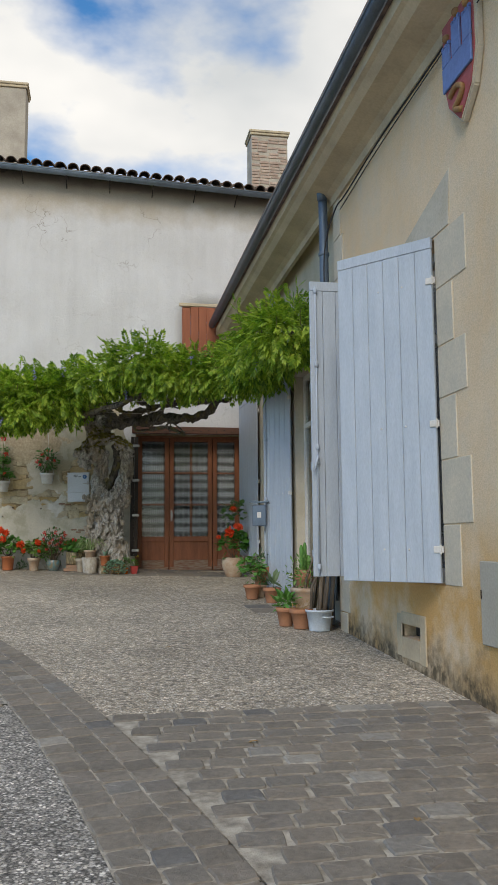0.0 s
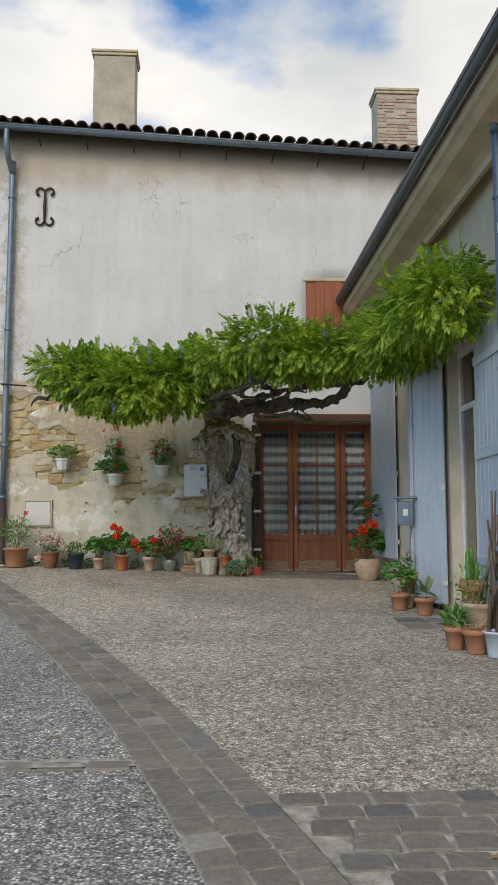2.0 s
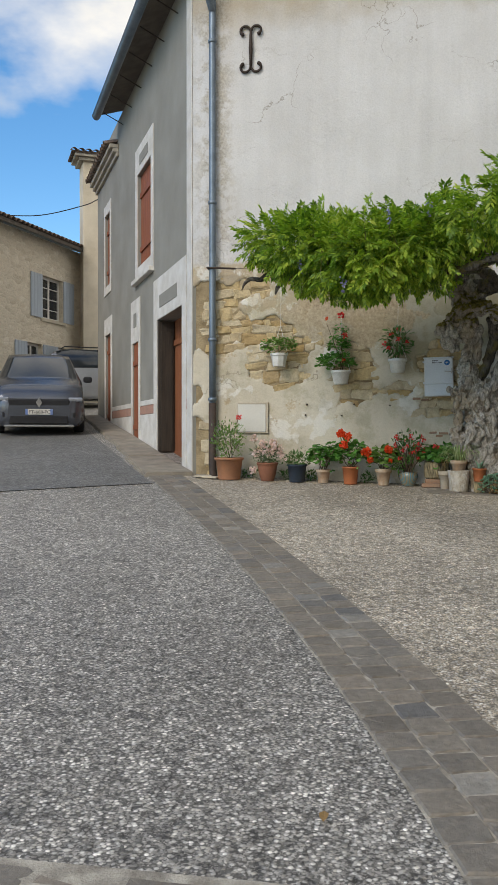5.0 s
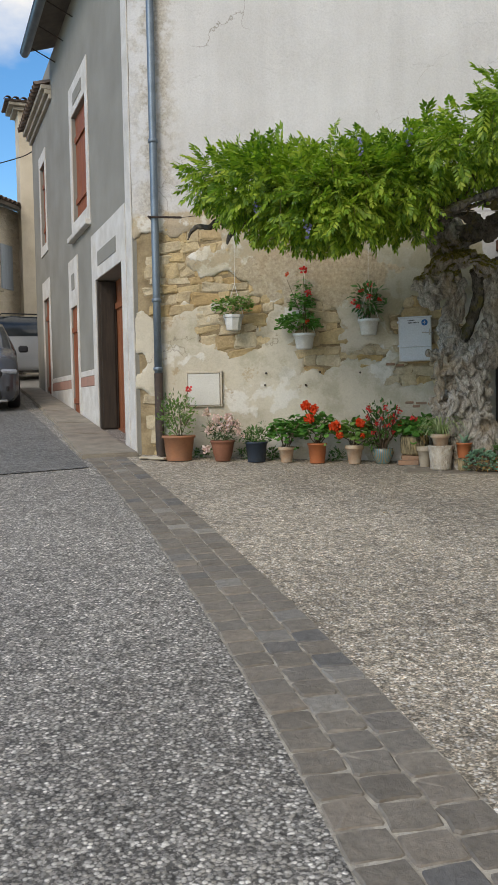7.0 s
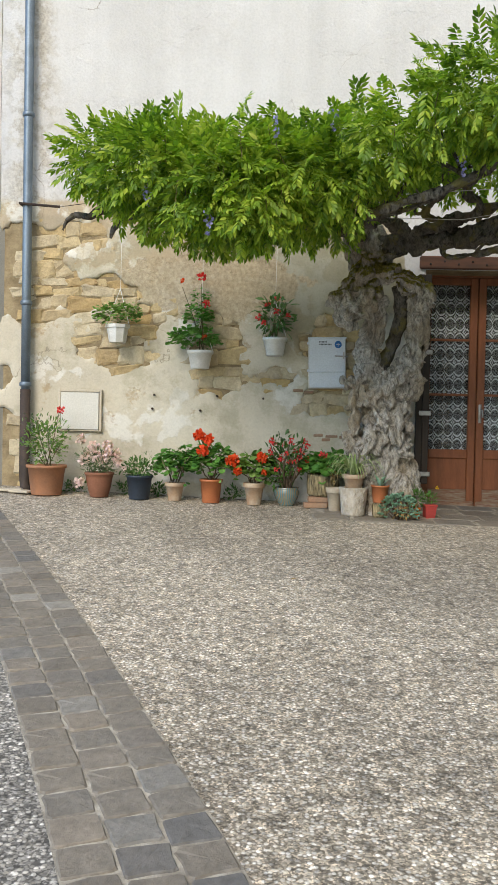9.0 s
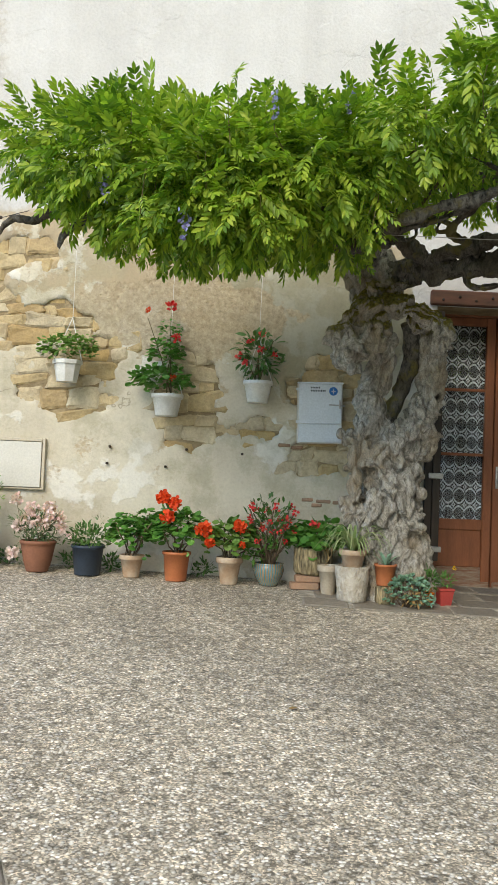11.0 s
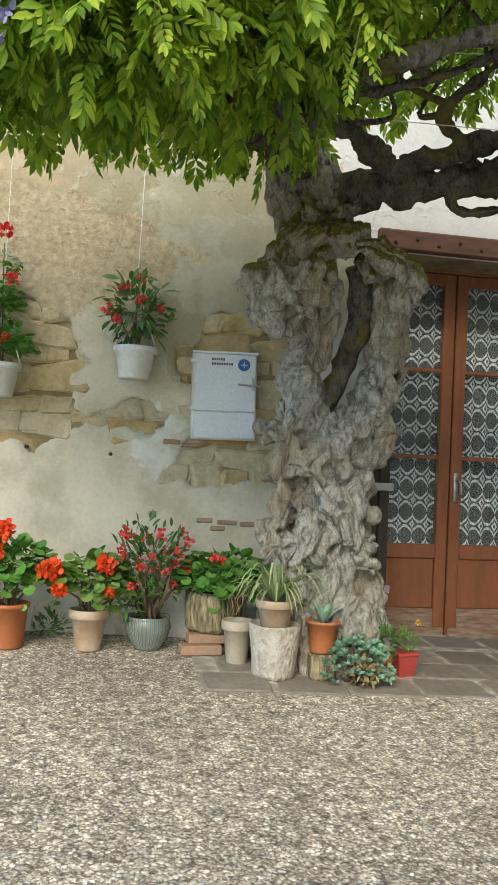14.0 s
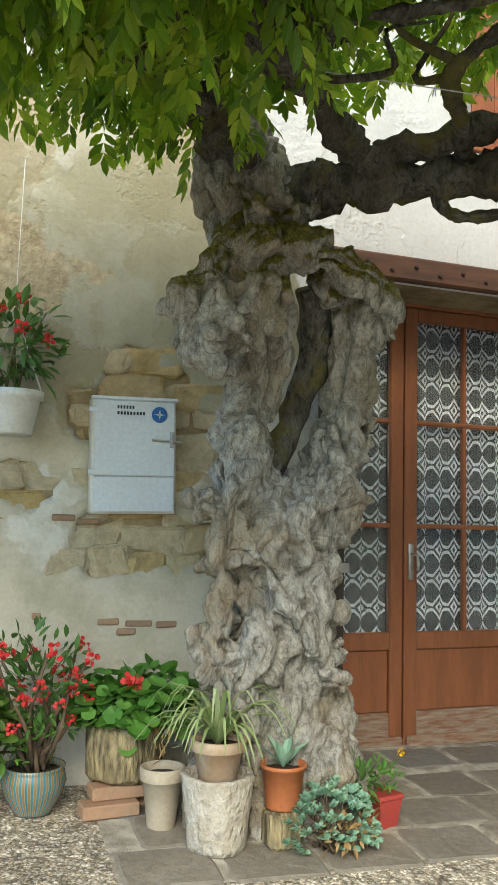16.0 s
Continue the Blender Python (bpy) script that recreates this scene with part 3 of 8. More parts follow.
on_side("trim", surround(W1, 0.2, 0.52, 0.28), M_WHITE, "white painted window surround")
on_side("trim", surround((GAR[0], GAR[1], 0.9, 3.6), 0.26, 0.72), M_WHITE, "white painted doorway surround")
on_side("trim", surround((D2[0], D2[1], 1.4, 3.42), 0.14, 0.85), M_WHITE, "white painted surround")
on_side("trim", surround((D3[0], D3[1], 1.7, 3.98), 0.14, 0.4), M_WHITE, "white painted surround")
on_side("trim", surround(W2, 0.12, 0.25, 0.2), M_WHITE, "white painted window surround")
on_side("trim", [(-0.3, 0.0, -0.018, 0.0, 0.6, 8.5)], M_WHITE, "worn white corner strip")
on_side("trim", [(-2.2, -0.9, -0.028, -0.021, 3.78, 4.0)], M_GREY, "grey painted panel over the doorway")
on_side("trim", [(-4.0, -3.2, -0.028, -0.021, 6.78, 6.98)], M_GREY, "grey painted panel over the window")
on_side("trim", [(-4.62, -4.33, -0.028, -0.021, 3.72, 4.0)], M_GREY, "grey painted panel")
for a, b in ((-4.01, -2.71), (-7.41, -4.94), (-0.34, -0.305)):
    on_side("band", [(a, b, -0.012, 0.0, 1.98, 2.14)], M_PINK, "faded pink painted band")
    on_side("band", [(a, b, -0.01, 0.0, 2.145, 2.24)], M_WHITE, "white painted band")
    on_side("plinth", [(a, b, -0.01, 0.0, 0.6, 1.975)], M_WHITE, "peeling whitewashed plinth")
on_side("window_sill", [(-4.5, -2.75, -0.1, 0.02, 4.53, 4.62)], M_WHITE, "white stone sill", 0.01)


def plank_door(parent, x0, x1, y, z0, z1, material, n, name="plank", gap=0.004, thick=0.04):
    for i in range(n):
        a, b = x0 + (x1 - x0) * i / n, x0 + (x1 - x0) * (i + 1) / n
        bm = bmesh.new()
        box(bm, a + gap / 2, b - gap / 2, y, y + thick, z0, z1, 0.005)
        part(name, bm, material, parent)


def side_door(h, y, material, n, label, nm="door_side"):
    d = thing(nm, label, "door", kind="structure")
    d.matrix_world = SIDE
    plank_door(d, h[0], h[1], y, h[2], h[3], material, n)
    for z in (h[2] + 0.35, h[3] - 0.4):
        bm = bmesh.new()
        box(bm, h[0] + 0.03, h[1] - 0.03, y - 0.03, y - 0.002, z - 0.05, z + 0.05, 0.004)
        part("rail", bm, material, d)
    return d


side_door(GAR, 0.3, M_DOOR, 9, "brown plank barn door set deep in the wall", "door_2")
side_door(D2, 0.02, M_SHUT_RED, 4, "red-brown plank shutter door, closed", "door_3")
side_door(D3, 0.05, M_SHUT_RED, 5, "red-brown plank door, closed", "door_4")
for h, nm in ((W1, "window_2"), (W2, "window_3")):
    side_door(h, 0.06, M_SHUT_RED, 6, "weathered red-brown closed shutters", nm)
# left leaf of the barn door folded into the reveal
bm = bmesh.new()
box(bm, -2.44, -2.38, 0.0, 0.29, 1.1, 3.58, 0.006)
box(bm, -2.378, -2.36, 0.04, 0.25, 1.3, 3.4, 0.004)
ob = part("door_jamb_lining", bm, M_DARKWOOD, None)
ob.matrix_world = SIDE
tagged(ob, "dark stained doorway lining of boards", "door lining", kind="structure")

# eaves, gutters, roof
OUT = Vector((-0.875, -0.485, 0))
UPS = Vector((-0.485, 0.875, 0))
CORNER = Vector((-3.98, 16.05, 0))
fe = 0.36
so = 0.5
# where the two gutters meet
t_ = ((16.05 - fe) - (CORNER + OUT * so).y) / UPS.y
K = CORNER + OUT * so + UPS * t_
KZ = eave_z(K.x)
side_end = CORNER + OUT * so + UPS * 6.45
roof = thing("roof", "low roof of dark weathered clay canal tiles", "roof", kind="structure")
bm = bmesh.new()
p = [Vector((K.x, K.y, KZ + 0.07)), Vector((5.2, 16.05 - fe, eave_z(5.2) + 0.07)), Vector((5.2, 21.5, eave_z(5.2) + 1.8)), Vector((0.5, 21.5, eave_z(0) + 1.95)), Vector((side_end.x, side_end.y, KZ + 0.07)), Vector((side_end.x + 5, side_end.y + 2.8, KZ + 1.9))]
lo = [bm.verts.new(q) for q in p]
hi = [bm.verts.new(q + Vector((0, 0, 0.05))) for q in p]
for s in (lo, hi):
    bm.faces.new((s[0], s[1], s[2], s[3]))
    bm.faces.new((s[0], s[3], s[5], s[4]))
for a, b in ((0, 1), (1, 2), (2, 3), (3, 5), (5, 4), (4, 0)):
    bm.faces.new((lo[a], lo[b], hi[b], hi[a]))
bmesh.ops.recalc_face_normals(bm, faces=bm.faces)
part("roof_deck", bm, M_SOFFIT, roof, "dark eave boards")


def tile_mesh(length, r, seg=8):
    bm = bmesh.new()
    rings = []
    for y, k in ((0, 1.0), (length, 0.86)):
        out, inn = [], []
        for i in range(seg + 1):
            a = math.pi * i / seg
            out.append(bm.verts.new((r * k * math.cos(a), y, r * k * 0.85 * math.sin(a))))
            inn.append(bm.verts.new(((r * k - 0.016) * math.cos(a), y, (r * k - 0.016) * 0.85 * math.sin(a))))
        rings.append((out, inn))
    (o0, i0), (o1, i1) = rings
    for i in range(seg):
        bm.faces.new((o0[i], o1[i], o1[i + 1], o0[i + 1]))
        bm.faces.new((i0[i], i0[i + 1], i1[i + 1], i1[i]))
        bm.faces.new((o0[i], o0[i + 1], i0[i + 1], i0[i]))
    bmesh.ops.recalc_face_normals(bm, faces=bm.faces)
    me = finish(bm, True)
    me.materials.append(M_TILE)
    return me


TILE = tile_mesh(0.42, 0.105)
x = K.x + 0.12
while x < 4.9:
    for row in range(2):
        ob = new("roof_tile", TILE)
        ob.parent = roof
        ob.location = (x + rs.uniform(-0.012, 0.012), 16.05 - fe - 0.05 + row * 0.36, eave_z(x) + 0.13 + row * 0.125 + rs.uniform(-0.01, 0.01))
        ob.rotation_euler = (radians(18), rs.uniform(-0.05, 0.05), rs.uniform(-0.04, 0.04))
    x += 0.226


def gutter_mesh(a, b, r, material, parent, name="gutter"):
    """A half-round gutter from a to b with a rolled front bead."""
    bm = bmesh.new()
    a, b = Vector(a), Vector(b)
    d = (b - a).normalized()
    s = d.cross(Vector((0, 0, 1))).normalized()
    ends = []
    for p in (a, b):
        out = [bm.verts.new(p + s * (r * math.cos(q)) + Vector((0, 0, r * math.sin(q)))) for q in np.linspace(math.pi, 2 * math.pi, 9)]
        inn = [bm.verts.new(p + s * ((r - 0.006) * math.cos(q)) + Vector((0, 0, (r - 0.006) * math.sin(q)))) for q in np.linspace(math.pi, 2 * math.pi, 9)]
        ends.append((out, inn))
    (o0, i0), (o1, i1) = ends
    for i in range(8):
        bm.faces.new((o0[i], o0[i + 1], o1[i + 1], o1[i]))
        bm.faces.new((i0[i], i1[i], i1[i + 1], i0[i + 1]))
        for o, n_ in ((o0, i0), (o1, i1)):
            bm.faces.new((o[i], o[i + 1], n_[i + 1], n_[i]))
    bmesh.ops.recalc_face_normals(bm, faces=bm.faces)
    for q in (-1, 1):
        tube(bm, [a + s * (r * q), b + s * (r * q)], 0.011, 6)
    return part(name, bm, material, parent, smooth=True)


gut = thing("gutter_front", "grey-blue zinc eaves gutter", "gutter", kind="structure")
gutter_mesh((K.x, K.y, KZ + 0.06), (5.0, 16.05 - fe, eave_z(5.0) + 0.06), 0.075, M_ZINC, gut)
gutter_mesh((side_end.x, side_end.y, KZ + 0.06), (K.x, K.y, KZ + 0.06), 0.085, M_ZINC, gut)
x = -3.2
while x < 4.4:
    bm = bmesh.new()
    tube(bm, [(x, 16.07, eave_z(x) - 0.12), (x, 15.8, eave_z(x) - 0.04), (x, 15.68, eave_z(x) - 0.02)], 0.011, 5)
    part("bracket", bm, M_IRON, gut)
    x += 0.82
for i in range(6):
    q = CORNER + UPS * (0.9 + i * 1.0)
    bm = bmesh.new()
    tube(bm, [q + Vector((0, 0, KZ - 0.25)), q + OUT * 0.42 + Vector((0, 0, KZ - 0.05))], 0.011, 5)
    part("bracket", bm, M_IRON, gut)

# downpipe at the corner
pipe = thing("downpipe", "grey-blue zinc downpipe with a cast-iron foot", "downpipe", kind="structure")
bm = bmesh.new()
px = -3.66
pp = spline([(-3.72, 15.7, eave_z(-3.7) + 0.02), (-3.72, 15.7, 8.2), (-3.7, 15.82, 7.95), (px, 15.95, 7.75), (px, 15.96, 7.5), (px, 15.96, 2.0)], 5)
tube(bm, pp, 0.05, 12)
part("pipe", bm, M_ZINC, pipe, "zinc pipe", True)
bm = bmesh.new()
tube(bm, [(px, 15.96, 2.05), (px, 15.96, 1.12), (px + 0.02, 15.93, 1.0), (px + 0.05, 15.84, 0.96)], [0.056, 0.056, 0.058, 0.06], 12)
part("iron_foot", bm, plain("cast_iron", (0.07, 0.048, 0.036), (0.045, 0.035, 0.03), 9, 0.7), pipe, "brown cast-iron foot", True)
for z in (7.3, 4.95, 2.95, 2.08):
    bm = bmesh.new()
    lathe(bm, [(0.056, 0), (0.064, 0.01), (0.064, 0.04), (0.056, 0.05)], 14, px, 15.96, z, True)
    part("collar", bm, M_ZINC, pipe, smooth=True)
rod = bmesh.new()
tube(rod, [(-3.72, 15.9, 4.02), (-3.3, 15.9, 3.99)], 0.014, 6)
tube(rod, [(-3.72, 16.08, 4.02), (-3.72, 15.88, 4.02)], 0.014, 6)
tagged(part("vine_support_rod", rod, M_IRON), "rusty iron rod fixed to the wall for the vine", "rod")
wire = bmesh.new()
tube(wire, [(-3.3, 15.9, 3.99), (-2.9, 15.2, 3.85)], 0.004, 4)
tagged(part("support_wire", wire, M_IRON), "thin steel wire holding the vine", "wire")

# wrought iron tie anchor: two C scrolls on a bar
anchor = bmesh.new()
ax, az = -3.1, 7.2
tube(anchor, [(ax, 16.02, az - 0.3), (ax, 16.015, az), (ax, 16.02, az + 0.3)], [0.018, 0.03, 0.018], 8)
for sx in (-1, 1):
    for sz in (-1, 1):
        pts = []
        for i in range(13):
            a = i / 12 * math.pi * 1.45
            r = 0.085 - 0.003 * i
            pts.append((ax + sx * (0.09 - r * math.cos(a)), 16.02, az + sz * (0.26 + r * math.sin(a))))
        tube(anchor, pts, [0.018] * 9 + [0.022, 0.026, 0.028, 0.02], 6)
tagged(part("tie_anchor", anchor, M_IRON, None, "", True), "rusty wrought-iron wall anchor with scrolled ends", "wall anchor")


def chimney(x0, x1, y0, y1, z0, z1, label, brick=False):
    c = thing("chimney", label, "chimney", (x0 + x1) / 2, (y0 + y1) / 2, z0)
    w, d, h = (x1 - x0) / 2, (y1 - y0) / 2, z1 - z0
    bm = bmesh.new()
    box(bm, -w, w, -d, d, 0, h - 0.12, 0.012)
    part("shaft", bm, M_CHIM, c)
    bm = bmesh.new()
    box(bm, -w - 0.03, w + 0.03, -d - 0.03, d + 0.03, h - 0.118, h - 0.06, 0.008)
    box(bm, -w - 0.05, w + 0.05, -d - 0.05, d + 0.05, h - 0.058, h, 0.01)
    part("cap", bm, M_CORNICE if not brick else M_STONE, c, "thin stone cap slabs")
    if brick:
        r2 = random.Random(3)
        z = 0.02
        while z < h - 0.2:
            o = r2.uniform(0, 0.1)
            x = -w - o
            while x < w:
                a, b = max(x, -w) + 0.005, min(x + 0.22, w) - 0.005
                if b - a > 0.04 and r2.random() < 0.75:
                    bm = bmesh.new()
                    box(bm, a, b, -d - 0.012 - r2.uniform(0, 0.008), -d + 0.02, z, z + 0.058, 0.006)
                    part("brick", bm, M_BRICK, c)
                x += 0.23
            z += 0.07
    return c


M_BRICK = plain("pale_brick", (0.56, 0.44, 0.35), (0.44, 0.32, 0.25), 8, 0.9, bump=0.5, grain=40, vary=0.4)
chimney(-2.62, -1.76, 18.3, 18.9, 8.9, 11.5, "rendered chimney with a slab cap, ochre stained")
chimney(3.3, 4.15, 18.3, 18.9, 8.6, 10.82, "pale brick chimney with peeling render", True)

# upper window with its red shutter
sh = thing("window_upper", "red-brown painted plank shutter, closed, over the vine", "shutter", kind="structure")
n = 5
for i in range(n):
    a, b = 1.5 + 0.8 * i / n, 1.5 + 0.8 * (i + 1) / n
    bm = bmesh.new()
    box(bm, a + 0.002, b - 0.002, 16.04, 16.08, 4.26, 5.9 + 0.03 * math.sin(math.pi * (i + 0.5) / n), 0.004)
    part("plank", bm, M_SHUT_RED, sh)
bm = bmesh.new()
box(bm, 1.44, 2.36, 16.03, 16.1, 5.935, 6.0, 0.01)
part("lintel", bm, M_CORNICE, sh, "bared stone lintel")

# ---- glazed door of three leaves ----


def lace_mat():
    n = Nodes("lace", 0.9, spec=0.1)
    x, z = n.axis(0), n.axis(2)
    u = n.math('ABSOLUTE', n.math('SINE', n.math('MULTIPLY', x, 30.0)))
    w = n.math('SUBTRACT', n.math('MULTIPLY', n.math('PINGPONG', z, 0.085), 60.0), n.math('MULTIPLY', n.math('POWER', u, 0.6), 3.6))
    arcs = n.math('SINE', n.math('MULTIPLY', w, 2.6))
    band = n.math('SINE', n.math('MULTIPLY', w, 0.62))
    thread = n.math('SINE', n.math('MULTIPLY', x, 420.0))
    k = n.math('MULTIPLY', n.math('GREATER_THAN', arcs, 0.1), n.math('GREATER_THAN', band, -0.35))
    k = n.math('ADD', n.math('MULTIPLY', k, 0.56), n.math('ADD', 0.14, n.math('MULTIPLY', thread, 0.06)), True)
    tr = n.put("ShaderNodeBsdfTransparent")
    mx = n.put("ShaderNodeMixShader")
    out = n.t.nodes["Material Output"]
    n.color(n.mix(n.noise(30, 3), (0.82, 0.83, 0.85), (0.70, 0.71, 0.75)))
    n.wire(k, mx.inputs[0])
    n.wire(tr.outputs[0], mx.inputs[1])
    n.wire(n.b.outputs[0], mx.inputs[2])
    n.wire(mx.outputs[0], out.inputs["Surface"])
    return n.m


M_LACE = lace_mat()
DY = 16.42
door = thing("door_1", "oxide-red glazed triple door with lace curtains, closed, peeling at the foot", "door", kind="structure")


def frame_piece(parent, name, x0, x1, z0, z1, y=DY, d=0.05, material=None, bevel=0.006):
    bm = bmesh.new()
    box(bm, x0, x1, y, y + d, z0, z1, bevel)
    return part(name, bm, material or M_DOOR, parent)


M_WORN = plain("worn_red_paint", (0.22, 0.10, 0.06), (0.30, 0.24, 0.18), 14, 0.8, bump=0.5, grain=60, stretch=(0.7, 4, 5))
ZB, ZG, ZT = 0.82, 1.48, 3.32
leaves = [(0.68, 1.285, 1), (1.295, 2.13, 2), (2.14, 2.66, 1)]
for x0, x1, cols in leaves:
    leaf = new("leaf")
    leaf.parent = door
    st = 0.085
    frame_piece(leaf, "stile", x0, x0 + st, ZB, 3.4)
    frame_piece(leaf, "stile", x1 - st, x1, ZB, 3.4)
    frame_piece(leaf, "rail", x0 + st, x1 - st, ZT, 3.4)
    frame_piece(leaf, "rail", x0 + st, x1 - st, 1.38, ZG)
    frame_piece(leaf, "panel", x0 + st, x1 - st, 1.03, 1.38, DY + 0.02, 0.02)
    frame_piece(leaf, "weatherboard", x0 + 0.01, x1 - 0.01, 0.83, 0.9, DY - 0.035, 0.034, M_WORN, 0.012)
    frame_piece(leaf, "bottom_rail", x0 + st, x1 - st, ZB, 1.03, DY, 0.05, M_WORN)
    for k in range(1, 3):
        z = ZG + (ZT - ZG) * k / 3
        frame_piece(leaf, "glazing_bar", x0 + st, x1 - st, z - 0.014, z + 0.014, DY + 0.004, 0.04)
    if cols == 2:
        xm = (x0 + x1) / 2
        for k in range(3):
            frame_piece(leaf, "glazing_bar", xm - 0.013, xm + 0.013, ZG + (ZT - ZG) * k / 3 + 0.014 * (k > 0), ZG + (ZT - ZG) * (k + 1) / 3 - 0.014 * (k < 2), DY + 0.004, 0.04)
    cw = (x1 - x0 - 2 * st) / cols
    for c in range(cols):
        for k in range(3):
            bm = bmesh.new()
            za, zb = ZG + (ZT - ZG) * k / 3, ZG + (ZT - ZG) * (k + 1) / 3
            box(bm, x0 + st + c * cw + 0.003, x0 + st + (c + 1) * cw - 0.003, DY + 0.022, DY + 0.027, za + 0.003, zb - 0.003)
            ob = part("pane", bm, M_GLASS, leaf)
            ob.visible_shadow = False
    bm = bmesh.new()
    N = 60
    vs = [(x0 + st - 0.01 + (x1 - x0 - 2 * st + 0.02) * i / N, DY + 0.07 + 0.008 * math.sin(i * 1.3)) for i in range(N + 1)]
    cols_ = [[bm.verts.new((x, y, zz)) for zz in (ZG - 0.02, ZT + 0.02)] for x, y in vs]
    for a, b in zip(cols_, cols_[1:]):
        bm.faces.new((a[0], b[0], b[1], a[1]))
    part("lace_curtain", bm, M_LACE, leaf, "white lace curtain with scalloped pattern", True)
# the frame round the leaves, the beam above
frame_piece(door, "door_frame", 0.62, 0.678, ZB, 3.42, DY - 0.02, 0.09)
frame_piece(door, "door_frame", 0.68, 2.66, 3.402, 3.46, DY - 0.02, 0.09)
M_STEEL = plain("worn_steel", (0.5, 0.49, 0.46), (0.35, 0.34, 0.32), 20, 0.4, 0.8, bump=0.1)
bm = bmesh.new()
box(bm, 1.315, 1.35, DY - 0.012, DY - 0.001, 1.78, 1.99, 0.004)
h = part("handle_plate", bm, M_STEEL, door, "worn steel handle plate", True)
bm = bmesh.new()
tube(bm, [(1.333, DY - 0.01, 1.93), (1.333, DY - 0.05, 1.93), (1.345, DY - 0.06, 1.925), (1.35, DY - 0.06, 1.87), (1.35, DY - 0.055, 1.84)], [0.009, 0.009, 0.01, 0.01, 0.008], 8)
part("lever_handle", bm, M_STEEL, door, "steel lever handle", True)
beam = bmesh.new()
box(beam, 0.55, 2.72, 16.0, 16.3, 3.422, 3.56, 0.012)
beam_ob = tagged(part("lintel_beam", beam, M_LINTEL), "weathered red-painted timber lintel with nail heads", "lintel", kind="structure")
for i in range(14):
    bm = bmesh.new()
    bmesh.ops.create_icosphere(bm, subdivisions=1, radius=0.014, matrix=Matrix.Translation((0.66 + i * 0.15, 15.996, 3.47 + 0.03 * (i % 2))))
    part("nail_head", bm, M_IRON, beam_ob)
# stone threshold, then an added box, its dark colour standing in for room shade
bm = bmesh.new()
box(bm, 0.6, 2.68, 16.02, 16.5, 0.6, 0.815, 0.01)
tagged(part("threshold", bm, M_ASHLAR), "worn stone doorstep", "threshold", kind="structure")
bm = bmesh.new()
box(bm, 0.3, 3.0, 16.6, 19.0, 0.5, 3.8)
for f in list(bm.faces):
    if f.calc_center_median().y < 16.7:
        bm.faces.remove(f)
tagged(part("room_behind_door", bm, M_ROOM_SHADE), "added box behind the glazed door, coloured dark in place of indoor shade", "room", kind="structure")
# old dark shutter folded against the left jamb
js = thing("folded_shutter", "old dark wooden shutter folded back beside the glazed door", "shutter", 0, 0, 0)
for k in range(2):
    bm = bmesh.new()
    box(bm, 0.53 + 0.07 * k, 0.597 + 0.07 * k, 15.95 - 0.012 * k, 15.99 - 0.012 * k, 1.12, 3.35, 0.005)
    part("leaf", bm, M_DARKWOOD, js)
for z in (1.2, 1.85, 2.5, 3.15):
    bm = bmesh.new()
    box(bm, 0.56, 0.69, 15.922, 15.936, z, z + 0.05, 0.005)
    part("hinge", bm, M_STEEL, js, "worn steel hinge strap")

# ---- long low house with blue shutters ----
RX = 2.53
EZ = 5.35
FW = (-7.48, -6.02, 1.05, 3.72)
VENT = (-6.98, -6.55, 0.585, 0.69)
RIGHT = pose(RX, 0, 0, 0, 0, -90)
bm = slab(-8.85, 4.0, -0.6, EZ, 0.45, [FW, VENT], 0.6)
wr_ = part("wall_right", bm, M_OCHRE)
wr_.matrix_world = RIGHT
tagged(wr_, "ochre roughcast house wall with damp stained foot", "wall", kind="structure")
D5 = (-11.55, -10.35, 0.55, 3.7)
bm = slab(-16.05, -8.85, 0.0, EZ, 0.4, [D5], 0.6)
wr2 = part("wall_right_far", bm, M_ASHLAR)
wr2.matrix_world = pose(2.68, 0, 0, 0, 0, -90)
tagged(wr2, "pale limestone house wall beneath the vine", "wall", kind="structure")
# quoins round the French window and at the pilaster
for i, (w, z0, z1) in enumerate([(0.3, 1.06, 1.5), (0.52, 1.51, 1.98), (0.3, 1.99, 2.45), (0.5, 2.46, 2.85), (0.3, 2.86, 3.3), (0.55, 3.31, 3.72)]):
    bm = bmesh.new()
    box(bm, FW[1] + 0.002, FW[1] + w, -0.008, 0.02, z0, z1, 0.004)
    part("quoin", bm, M_QUOIN, wr_, "smooth grey limestone quoin")
bm = bmesh.new()
a = [bm.verts.new(q) for q in ((-7.3, -0.008, 3.74), (-5.75, -0.008, 3.74), (-5.7, -0.008, 4.15))]
b = [bm.verts.new((v.co.x, 0.02, v.co.z)) for v in a]
bm.faces.new(a), bm.faces.new(b[::-1])
for i in range(3):
    bm.faces.new((a[i], b[i], b[(i + 1) % 3], a[(i + 1) % 3]))
bmesh.ops.recalc_face_normals(bm, faces=bm.faces)
part("lintel_stone", bm, M_ASHLAR, wr_, "smooth grey limestone lintel")
for i in range(11):
    bm = bmesh.new()
    w = 0.34 if i % 2 else 0.26
    box(bm, -8.848, -8.85 + w, -0.012, 0.02, 0.2 + i * 0.45, 0.64 + i * 0.45, 0.004)
    part("quoin", bm, M_QUOIN, wr_, "smooth grey limestone quoin")

